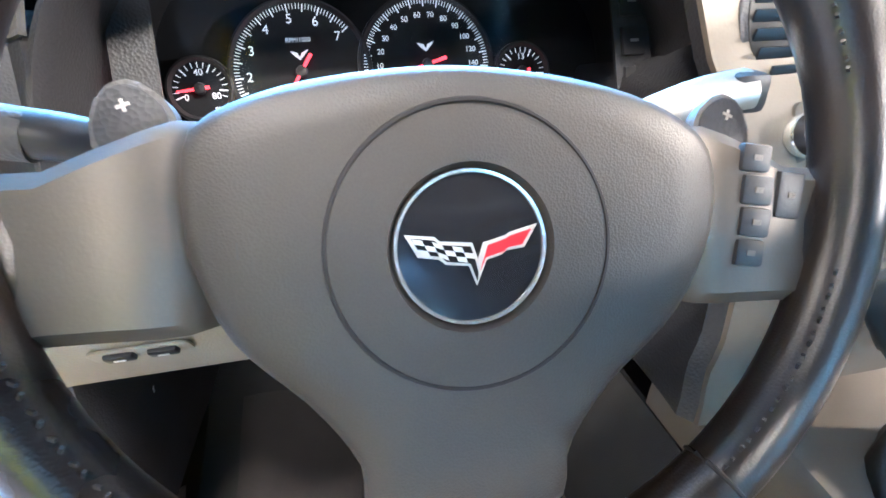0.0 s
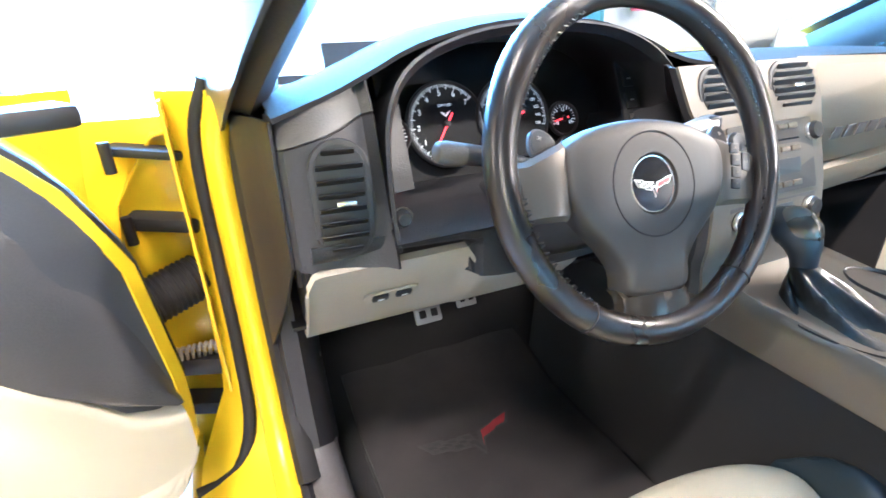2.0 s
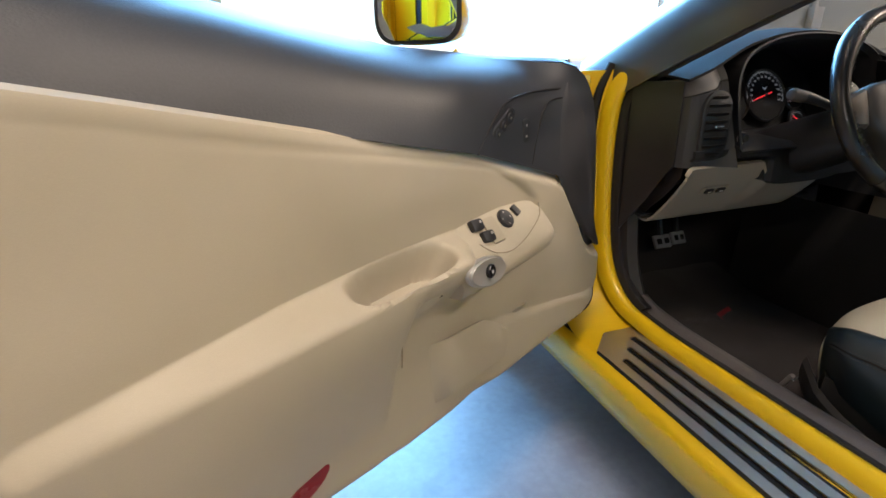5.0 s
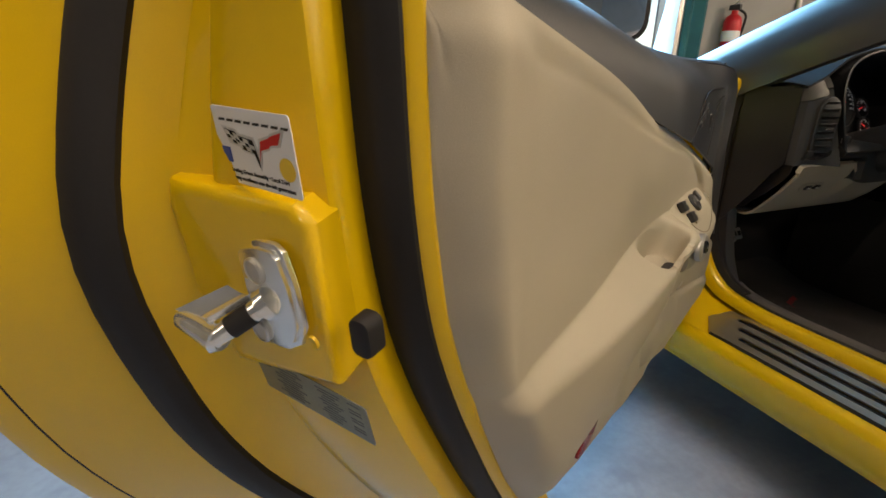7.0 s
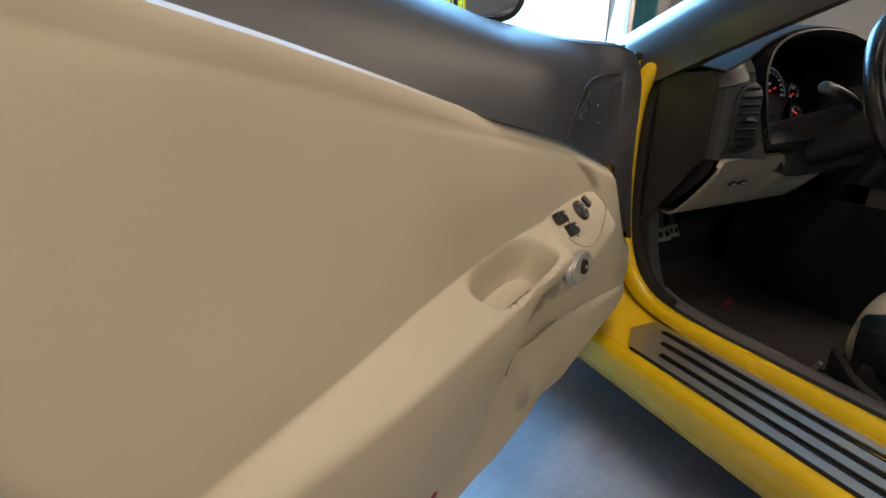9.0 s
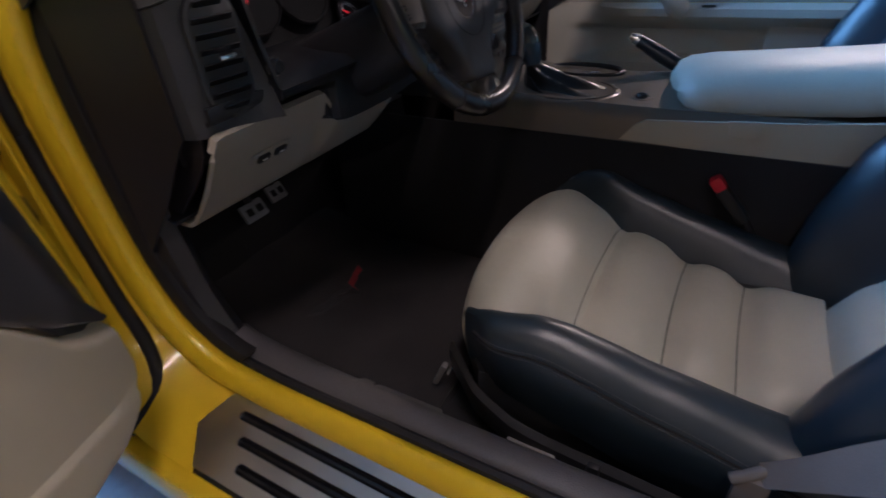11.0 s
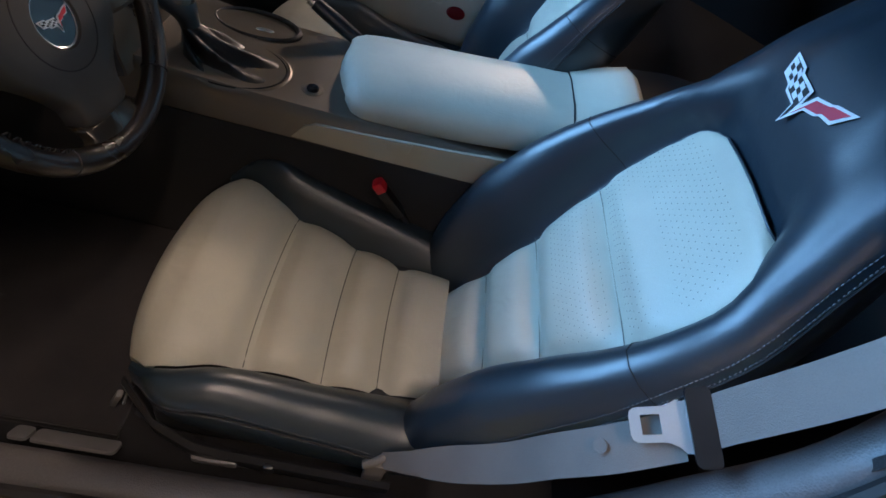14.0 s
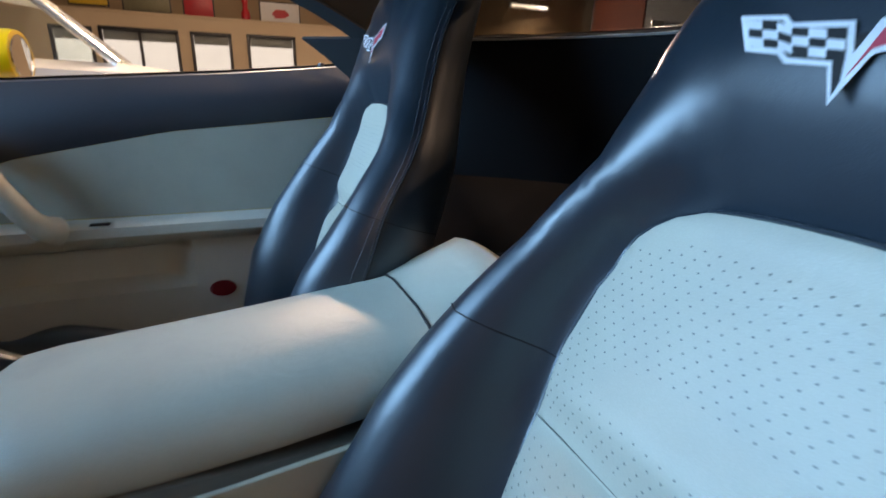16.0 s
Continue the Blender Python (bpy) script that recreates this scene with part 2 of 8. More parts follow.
def add_grid(bm, P, wrap_u=False, wrap_v=False):
    nu, nv = len(P), len(P[0])
    V = [[bm.verts.new(Vector(p)) for p in row] for row in P]
    for i in range(nu if wrap_u else nu - 1):
        for j in range(nv if wrap_v else nv - 1):
            bm.faces.new((V[i][j], V[(i + 1) % nu][j], V[(i + 1) % nu][(j + 1) % nv], V[i][(j + 1) % nv]))
    return V


def sheet(P, thick=0.004, flip=False):
    """A surface through a grid of points, given a thickness away from its seen side, closed all round."""
    P = np.array(P, float)
    du = np.gradient(P, axis=0)
    dv = np.gradient(P, axis=1)
    n = np.cross(du, dv)
    n /= np.linalg.norm(n, axis=2, keepdims=True) + 1e-12
    if flip:
        n = -n
    Q = P - n * thick
    bm = bmesh.new()
    A = add_grid(bm, P)
    B = add_grid(bm, Q)
    nu, nv = P.shape[:2]
    for i in range(nu - 1):
        bm.faces.new((A[i][0], A[i + 1][0], B[i + 1][0], B[i][0]))
        bm.faces.new((A[i][-1], A[i + 1][-1], B[i + 1][-1], B[i][-1]))
    for j in range(nv - 1):
        bm.faces.new((A[0][j], A[0][j + 1], B[0][j + 1], B[0][j]))
        bm.faces.new((A[-1][j], A[-1][j + 1], B[-1][j + 1], B[-1][j]))
    return bm


def loft(rings, caps=True):
    bm = bmesh.new()
    V = add_grid(bm, rings, wrap_v=True)
    if caps:
        bm.faces.new(V[0])
        bm.faces.new(V[-1])
    return bm


def tube(pts, r, seg=10, bm=None, flat=1.0, up=(0, 0, 1)):
    """A round bar along points; r is one radius or one for each point; flat squeezes it towards up."""
    own = bm is None
    bm = bmesh.new() if own else bm
    p = [Vector(q) for q in pts]
    rs = [r] * len(p) if isinstance(r, (int, float)) else list(r)
    rings = []
    for i, c in enumerate(p):
        t = (p[min(i + 1, len(p) - 1)] - p[max(i - 1, 0)]).normalized()
        a = Vector(up).cross(t)
        if a.length < 1e-3:
            a = Vector((1, 0, 0)).cross(t)
        a.normalize()
        b = t.cross(a)
        rings.append([c + rs[i] * (math.cos(k * math.tau / seg) * a + flat * math.sin(k * math.tau / seg) * b) for k in range(seg)])
    V = add_grid(bm, rings, wrap_v=True)
    bm.faces.new(V[0])
    bm.faces.new(V[-1])
    return bm


def box(c, s, bev=0.004, m=None, bm=None, seg=2):
    own = bmesh.new()
    r = bmesh.ops.create_cube(own, size=1)
    bmesh.ops.scale(own, vec=s, verts=own.verts)
    if bev:
        bmesh.ops.bevel(own, geom=own.edges[:], offset=min(bev, min(s) * 0.45), segments=seg, profile=0.6, affect="EDGES")
    bmesh.ops.translate(own, vec=c, verts=own.verts)
    if m is not None:
        bmesh.ops.transform(own, matrix=m, verts=own.verts)
    if bm is None:
        return own
    return merge(bm, own)


def merge(bm, other):
    me = bpy.data.meshes.new("tmp")
    other.to_mesh(me)
    other.free()
    bm.from_mesh(me)
    bpy.data.meshes.remove(me)
    return bm


def revolve(profile, seg=32, m=None, bm=None, close=True):
    """Turns (radius, height) pairs round z."""
    own = bmesh.new()
    rings = [[(r * math.cos(k * math.tau / seg), r * math.sin(k * math.tau / seg), h) for k in range(seg)] for r, h in profile]
    V = add_grid(own, rings, wrap_v=True)
    if close:
        own.faces.new(V[0])
        own.faces.new(V[-1])
    if m is not None:
        bmesh.ops.transform(own, matrix=m, verts=own.verts)
    return own if bm is None else merge(bm, own)


def slab(outline, depth, bev=0.002, m=None, bm=None, seg=2):
    """A flat outline (x, y) raised to depth along z, its upper rim rounded."""
    own = bmesh.new()
    lo = [own.verts.new((x, y, 0)) for x, y in outline]
    hi = [own.verts.new((x, y, depth)) for x, y in outline]
    n = len(lo)
    own.faces.new(lo[::-1])
    top = own.faces.new(hi)
    for i in range(n):
        own.faces.new((lo[i], lo[(i + 1) % n], hi[(i + 1) % n], hi[i]))
    if bev:
        bmesh.ops.bevel(own, geom=list(top.edges), offset=bev, segments=seg, profile=0.6, affect="EDGES")
    if m is not None:
        bmesh.ops.transform(own, matrix=m, verts=own.verts)
    return own if bm is None else merge(bm, own)


def rrect(w, h, r, n=5):
    out = []
    for cx, cy, a0 in ((w / 2 - r, h / 2 - r, 0), (-w / 2 + r, h / 2 - r, 90), (-w / 2 + r, -h / 2 + r, 180), (w / 2 - r, -h / 2 + r, 270)):
        for k in range(n):
            a = radians(a0 + 90 * k / (n - 1))
            out.append((cx + r * math.cos(a), cy + r * math.sin(a)))
    return out


def oval(a, b, n=24):
    return [(a * math.cos(k * math.tau / n), b * math.sin(k * math.tau / n)) for k in range(n)]


def frame_of(o, xdir, ydir):
    """The pose whose x runs along xdir and whose xy plane holds ydir."""
    x = Vector(xdir).normalized()
    z = x.cross(Vector(ydir)).normalized()
    y = z.cross(x)
    m = Matrix((x, y, z)).transposed().to_4x4()
    m.translation = Vector(o)
    return m


def words(txt, size, m, bm):
    """Adds flat lettering, centred at the pose m."""
    cu = bpy.data.curves.new("txt", "FONT")
    cu.body, cu.size, cu.align_x, cu.align_y, cu.extrude = txt, size, "CENTER", "CENTER", 0.0003
    ob = bpy.data.objects.new("txt", cu)
    me = bpy.data.meshes.new_from_object(ob)
    me.transform(m)
    bm.from_mesh(me)
    bpy.data.objects.remove(ob)
    bpy.data.curves.remove(cu)
    bpy.data.meshes.remove(me)
    return bm


DULL_THREAD = mat("grey_thread", (0.045, 0.040, 0.042), 0.9, 0, 0.2, 30, 900, 0.8)


def flag_badge(parent, m, w, thread=False, depth=0.0008, pale=None):
    """Two crossed flags as plain shapes: a chequered one and a red one over a white rim; w is the span."""
    wh, bk, rd = (WHITE_THREAD, BLACK_INK, RED_THREAD) if thread else (BADGE, GLOSS_BLACK, RED)
    wh = pale or wh
    rd = DARK_RED if pale else rd
    s = w / 2

    def pl(pts, d, z0=0.0):
        return slab([(x * s, y * s) for x, y in pts], d, 0, m @ pose(0, 0, z0))
    rim = slab([(x * s, y * s) for x, y in ((-1, 0.29), (-0.56, 0.25), (-0.48, 0.18), (0.0, 0.15), (0.09, -0.10), (0.17, 0.15), (0.22, 0.16), (0.52, 0.25), (0.57, 0.29), (1.0, 0.41), (0.80, 0.06), (0.52, 0.02), (0.45, -0.04), (0.22, -0.11), (0.07, -0.49), (-0.05, -0.19), (-0.40, -0.16), (-0.50, -0.08), (-0.81, -0.04))], depth, 0, m)
    part("rim", rim, wh, parent)
    part("red_flag", pl(((0.115, -0.27), (0.235, 0.11), (0.50, 0.195), (0.56, 0.235), (0.90, 0.335), (0.755, 0.105), (0.54, 0.07), (0.47, 0.01), (0.20, -0.07)), depth, depth * 1.2), rd, parent)
    part("black_flag", pl(((-0.91, 0.24), (-0.575, 0.205), (-0.49, 0.135), (-0.03, 0.10), (0.045, -0.12), (0.085, -0.30), (0.072, -0.42), (-0.03, -0.155), (-0.385, -0.115), (-0.485, -0.035), (-0.77, 0.0)), depth, depth * 1.2), bk, parent)
    def at(u, v):
        x = -0.90 + 0.88 * u + 0.13 * v * (1 - 0.4 * u)
        y = 0.235 - 0.135 * u - (0.03 if u > 0.42 else 0) - (0.235 - 0.01 * u) * v
        return (x * s, y * s)
    for i in range(6):
        for j in range(3):
            if (i + j) % 2 == 0:
                part("chequer", slab([at(i / 6, j / 3), at((i + 1) / 6, j / 3), at((i + 1) / 6, (j + 1) / 3), at(i / 6, (j + 1) / 3)], depth, 0, m @ pose(0, 0, depth * 2.4)), wh, parent)

# the hall


def wall(name, x0, x1, y0, y1, z0, z1, material, label):
    bm = box(((x0 + x1) / 2, (y0 + y1) / 2, (z0 + z1) / 2), (abs(x1 - x0), abs(y1 - y0), abs(z1 - z0)), 0)
    return solid(name, bm, material, label, "wall", kind="structure")


gb = bmesh.new()
add_grid(gb, [[(x, y, 0) for y in (-400, -12, -4, 0, 4, 12, 400)] for x in (-400, -12, -4, 0, 4, 12, 400)])
solid("ground", gb, CONCRETE, "smooth sealed grey concrete floor of the garage", "floor", kind="structure")
FY = 3.75
wall("wall_north_west", -9, -1.85, FY, FY + 0.2, 0, 4.2, WALL_GREY, "grey painted wall beside the open roller door")
wall("wall_north_east", 2.12, 13.2, FY, FY + 0.2, 0, 4.2, WALL_GREY, "grey painted wall carrying a fire extinguisher")
wall("wall_north_lintel", -1.85, 2.12, FY, FY + 0.2, 3.85, 4.2, WALL_GREY, "grey wall over the open garage doorway")
wall("wall_south", -9, 13.2, -11.2, -11, 0, 4.2, WALL_GREY, "plain grey wall at the back of the hall")
wall("wall_west", -9.2, -9, -11.2, FY + 0.2, 0, 4.2, WALL_GREY, "plain grey wall of the hall")
solid("ceiling", box((2.1, -3.7, 4.3), (22.4, 15.4, 0.2), 0), WALL_GREY, "flat painted garage ceiling", "ceiling", kind="structure")
# door frame posts
solid("door_frame", merge(box((-1.83, FY - 0.02, 1.925), (0.09, 0.26, 3.85), 0.006), box((2.10, FY - 0.02, 1.925), (0.09, 0.26, 3.85), 0.006)), STEEL, "bare steel jambs of the open garage doorway", "door frame", kind="structure")
# east wall with office windows, set in a wall with real openings
EX = 13.0
WIN = [(2.90, 2.20, 0.9, 1.95), (2.02, 0.55, 0.2, 1.98), (0.25, -0.55, 0.95, 1.98), (-0.95, -2.0, 0.95, 2.0)]
eb = bmesh.new()
ys = [FY + 0.2] + [v for w in WIN for v in w[:2]] + [-11.2]
for i in range(0, len(ys), 2):
    box((EX + 0.1, (ys[i] + ys[i + 1]) / 2, 1.15), (0.2, abs(ys[i] - ys[i + 1]), 2.3), 0, bm=eb)
for a, b, lo, hi in WIN:
    box((EX + 0.1, (a + b) / 2, lo / 2), (0.2, abs(a - b), lo), 0, bm=eb)
    box((EX + 0.1, (a + b) / 2, (hi + 2.3) / 2), (0.2, abs(a - b), 2.3 - hi), 0, bm=eb)
solid("wall_east", eb, WALL_TAN, "warm tan painted office wall with black-framed windows", "wall", kind="structure")
wall("wall_east_upper", EX + 0.35, EX + 0.5, -11.2, FY + 0.2, 2.3, 4.2, mat("ochre_wall_paint", (0.33, 0.23, 0.13), 0.7, 0, 0.08, 1, 90, 0.3), "darker brown upper wall over the office ledge")
solid("office_ledge", box((EX + 0.2, -3.6, 2.32), (0.45, 15, 0.06), 0.005), WALL_TAN, "tan ledge along the top of the office wall", "ledge", kind="structure")
# emissive wall colour in place of the office's own lighting
OFFICE = mat("office_glow", (0.75, 0.74, 0.70), 0.8, 0, 0.1, 2, 60, 0, emit=(1, 0.97, 0.92), power=1.1)
wall("office_back", EX + 2.2, EX + 2.3, -4, 4, 0, 2.3, OFFICE, "white back wall of the office, glowing by itself")
for k, (a, b, lo, hi) in enumerate(WIN):
    t = thing("window_%d" % (k + 1), "black-framed office window in a tan wall", "window", kind="structure")
    for c, s in (((EX, a, (lo + hi) / 2), (0.08, 0.07, hi - lo)), ((EX, b, (lo + hi) / 2), (0.08, 0.07, hi - lo)), ((EX, (a + b) / 2, hi), (0.08, abs(a - b) + 0.07, 0.07)), ((EX, (a + b) / 2, lo), (0.08, abs(a - b) + 0.07, 0.07))):
        part("window_frame", box(c, s, 0.004), PLASTIC, t)
    if k == 1:
        part("mullion", box((EX, (a + b) / 2, (lo + hi) / 2), (0.08, 0.06, hi - lo), 0.004), PLASTIC, t)
    part("blind", box((EX + 0.06, (a + b) / 2, hi - 0.13), (0.02, abs(a - b) - 0.08, 0.2), 0.002), WHITE, t)
    p = part("pane", box((EX + 0.03, (a + b) / 2, (lo + hi) / 2), (0.006, abs(a - b) - 0.07, hi - lo - 0.07), 0), DARK_GLASS, t)
    p.visible_shadow = False
# posters and a red panel on the upper wall
for k, (y, z, w, h, m_, lab) in enumerate(((1.1, 2.75, 0.9, 0.7, FOIL, "framed grey photograph of a car over the ledge"), (0.05, 2.7, 0.6, 0.75, RED, "tall red banner hanging over the ledge"), (-1.75, 2.55, 0.9, 0.5, STICKER, "white poster with a red drawing on the ledge"), (2.2, 2.75, 0.7, 0.6, GOLD, "yellow and brown poster over the ledge"))):
    t = thing("poster", lab, "poster")
    part("board", box((EX + 0.32, y, z), (0.03, w, h), 0.004), m_, t)
    part("border", box((EX + 0.345, y, z), (0.012, w + 0.06, h + 0.06), 0.003), PLASTIC, t)
    if m_ is STICKER:
        part("drawing", slab([(-0.2, 0), (-0.1, 0.1), (0.12, 0.1), (0.22, 0), (0.1, -0.08), (-0.12, -0.1)], 0.004, 0, frame_of((EX + 0.303, y, z), (0, -1, 0), (0, 0, 1))), RED, t)
bt = thing("trophy", "slim red bottle-shaped trophy on the office ledge", "trophy")
part("body", revolve([(0.0, 0), (0.10, 0), (0.10, 0.15), (0.05, 0.25), (0.07, 0.45), (0.05, 0.62), (0.0, 0.66)], 16, pose(EX + 0.2, -0.95, 2.36)), RED, bt)
# ceiling lamps out of view; the x -6.8 one added to warm the cabin
for k, (x, y) in enumerate(((-1.7, -0.9), (-6.8, -0.6), (1.5, -2.2), (6.0, -0.8), (-3.5, -6.5), (1.5, -6.5), (6.5, -6.5))):
    t = thing("ceiling_lamp", "long white fluorescent batten lamp out of view, switched on", "lamp", group="ceiling lamps")
    part("housing", box((x, y, 4.16), (1.5, 0.22, 0.06), 0.01), WHITE, t)
    part("tube", tube([(x - 0.7, y, 4.09), (x + 0.7, y, 4.09)], 0.028, 10), LAMP, t)
    area("ceiling_lamp_light", (x, y, 4.04), (x, y, 0), 1.4, 0.2, 46 if x == -1.7 else 34 if x < -5 and y > -2 else 230 if x == 6.0 else 62, (1.0, 0.82, 0.62))
t = thing("wall_lamp", "fluorescent batten lamp mounted high on the hall wall", "lamp")
part("housing", box((EX + 0.32, -8.8, 3.3), (0.06, 1.3, 0.16), 0.01), WHITE, t)
part("tube", tube([(EX + 0.26, -9.4, 3.3), (EX + 0.26, -8.2, 3.3)], 0.03, 10), LAMP, t)
area("wall_lamp_light", (EX + 0.22, -8.8, 3.3), (9, -9.2, 1.5), 1.2, 0.15, 320, (1.0, 0.87, 0.72))
solid("wall_panel", box((12.0, -10.98, 2.1), (2.1, 0.05, 4.1), 0.01), mat("oxide_paint", (0.24, 0.06, 0.03), 0.7, 0, 0.12, 1, 90, 0.2), "rust-red painted panel on the back wall", "wall panel", kind="structure")
t = thing("shelf", "pale storage shelf unit against the back wall", "shelf")
for z in (1.2, 1.9, 2.6):
    part("board", box((14.0 - 4.6, -10.8, z), (1.8, 0.4, 0.04), 0.004), STEEL, t)
for x in (8.55, 10.25):
    part("post", box((x, -10.8, 1.4), (0.05, 0.4, 2.8), 0.004), STEEL, t)
# fire extinguisher on the north-east wall
ex = thing("fire_extinguisher", "red fire extinguisher with a white label hung on a grey wall", "extinguisher")
EXP = (2.86, FY - 0.10, 1.12)
part("cylinder", revolve([(0.0, 0), (0.075, 0), (0.085, 0.02), (0.085, 0.34), (0.07, 0.39), (0.03, 0.42), (0.03, 0.45), (0, 0.45)], 24, pose(*EXP)), RED, ex)
part("label", revolve([(0.087, 0.16), (0.087, 0.26)], 24, pose(*EXP), close=False), STICKER, ex, "white paper label")
part("valve", box((EXP[0], EXP[1], EXP[2] + 0.48), (0.04, 0.12, 0.05), 0.008), PLASTIC, ex)
part("lever", tube([(EXP[0], EXP[1] + 0.03, EXP[2] + 0.5), (EXP[0] - 0.02, EXP[1] - 0.09, EXP[2] + 0.55)], 0.01, 8), STEEL, ex)
part("hose", tube(spl([(EXP[0] + 0.03, EXP[1] - 0.03, EXP[2] + 0.46), (EXP[0] + 0.12, EXP[1] - 0.04, EXP[2] + 0.40), (EXP[0] + 0.11, EXP[1] - 0.02, EXP[2] + 0.2)], 12), 0.012, 8), RUBBER, ex)
part("bracket", box((EXP[0], FY - 0.02, EXP[2] + 0.25), (0.06, 0.04, 0.1), 0.003), STEEL, ex)
# teal strip curtain at the doorway
cb = bmesh.new()
add_grid(cb, [[(2.12 + 0.045 * i, FY - 0.16 - 0.03 * math.sin(i * 1.6), z) for z in (0.05, 1.0, 2.0, 3.0)] for i in range(8)])
bmesh.ops.solidify(cb, geom=cb.faces[:], thickness=0.004)
solid("curtain", cb, TEAL, "teal cloth curtain gathered beside the doorway", "curtain")
pc = thing("conduit", "grey steel conduit running down the grey wall", "pipe")
part("pipe", tube([(3.9, FY - 0.03, 0.1), (3.9, FY - 0.03, 4.1)], 0.025, 10), STEEL, pc)
part("junction_box", box((3.9, FY - 0.05, 1.35), (0.14, 0.08, 0.2), 0.008), STEEL, pc)

# simple parked cars


def parked_car(name, label, m, paint, length=4.4, h=1.45):
    t = thing(name, label, "car", m)
    L = length / 2
    rings = []
    for y, z0, z1, w in ((-L, 0.45, 0.72, 0.62), (-L + 0.15, 0.25, 0.86, 0.80), (-L + 0.9, 0.22, 0.95, 0.88), (0, 0.22, 0.95, 0.9), (L - 1.2, 0.22, 0.93, 0.88), (L - 0.2, 0.25, 0.80, 0.80), (L, 0.45, 0.66, 0.6)):
        rings.append([(s * w * k, y, z) for s, k, z in ((-1, 0.9, z0), (-1, 1, (z0 + z1) / 2), (-1, 0.96, z1 - 0.06), (-1, 0.84, z1), (1, 0.84, z1), (1, 0.96, z1 - 0.06), (1, 1, (z0 + z1) / 2), (1, 0.9, z0))])
    part("body", loft(rings), paint, t)
    rings = []
    for y, z, w in ((-1.15, 0.93, 0.70), (-0.75, h - 0.06, 0.60), (-0.2, h, 0.60), (0.25, h - 0.05, 0.60), (0.32, h - 0.09, 0.59)):
        rings.append([(-w, y, z - 0.05), (-w * 0.9, y, z), (w * 0.9, y, z), (w, y, z - 0.05)])
    part("roof", sheet(rings, 0.03), paint, t)
    part("windscreen", sheet([[(-0.60, 0.30, h - 0.08), (0.60, 0.30, h - 0.08)], [(-0.74, 0.85, 0.95), (0.74, 0.85, 0.95)]], 0.006), GLASS, t)
    for s in (-1, 1):
        part("pillar", tube([(s * 0.60, 0.30, h - 0.08), (s * 0.75, 0.88, 0.93)], 0.03, 8), CHROME, t)
        part("side_window", sheet([[(s * 0.62, 0.28, h - 0.09), (s * 0.62, -0.7, h - 0.1)], [(s * 0.78, 0.78, 0.95), (s * 0.78, -1.1, 0.95)]], 0.006), GLASS, t)
        for y in (-L + 0.85, L - 0.85):
            wm = pose(s * 0.80, y, 0.32, 0, 90, 0)
            wt = part("wheel", revolve([(0.16, -0.09), (0.30, -0.1), (0.32, -0.06), (0.32, 0.06), (0.30, 0.1), (0.16, 0.09)], 28, wm), RUBBER, t)
            part("rim", revolve([(0.0, -0.07), (0.20, -0.075), (0.20, 0.075), (0.0, 0.07)], 24, wm), CHROME, wt)
        part("headlight", revolve([(0.0, -0.03), (0.09, -0.03), (0.09, 0.02), (0.0, 0.04)], 20, pose(s * 0.52, L - 0.05, 0.62, -90, 0, 0)), GLASS, t)
    part("bumper", tube(spl([(-0.75, L - 0.05, 0.42), (-0.4, L + 0.06, 0.42), (0.4, L + 0.06, 0.42), (0.75, L - 0.05, 0.42)], 14), 0.05, 10), CHROME, t)
    return t


parked_car("classic_car", "white classic saloon with chrome trim parked in the hall", pose(5.4, 1.45, 0, 0, 0, 184) @ Matrix.Diagonal((1, 1, 1.19, 1)), WHITE_PAINT)

# ---------------- the yellow car's shell
FABRIC = mat("black_fabric", (0.010, 0.010, 0.011), 0.9, 0, 0.2, 9, 700, 0.5)
car = thing("car_body", "bright yellow two-seat sports car shell with its driver door opening", "car")
CY = -0.768


def sweep(path, section, name, material, parent, label="", thick=None):
    """Carries a section of (x, z) offsets along path points."""
    P = [[(x + a, y, z + b) for a, b in section] for x, y, z in path]
    return part(name, sheet(P, thick or 0.004), material, parent, label)


YS = np.linspace(0.56, -0.52, 26)
# outer rocker panel
rk = [[(x, y, z + 0.012 * sm(-y, 0.2, 0.5)) for x, z in ((-0.905, 0.332), (-0.916, 0.331), (-0.927, 0.323), (-0.933, 0.306), (-0.932, 0.262), (-0.918, 0.225), (-0.88, 0.20), (-0.80, 0.185))] for y in np.linspace(0.9, -1.2, 30)]
part("rocker_panel", sheet(rk, 0.004, True), YELLOW, car, "yellow painted rocker panel")
part("underbody", box((0, -0.4, 0.205), (1.62, 3.4, 0.03), 0), RUBBER, car)
# painted sill, turning up into the hinge pillar
pil = spl([(0, -0.55, 0.352), (0, 0.0, 0.340), (0, 0.36, 0.336), (0, 0.50, 0.345), (0, 0.600, 0.385), (0, 0.652, 0.47), (0, 0.678, 0.60), (0, 0.692, 0.80), (0, 0.685, 0.97)], 40)
P = []
for _, y, z in pil:
    up = sm(z, 0.36, 0.5)
    row = []
    for k in range(9):
        f = k / 8
        x = -0.772 - f * (0.135 - 0.068 * up)
        row.append((x, y + up * (-0.035 + 0.045 * f), z + (1 - up) * (0.028 - 0.045 * f)))
    P.append(row)
part("hinge_pillar", sheet(P, 0.004), YELLOW, car, "yellow painted sill and hinge pillar")
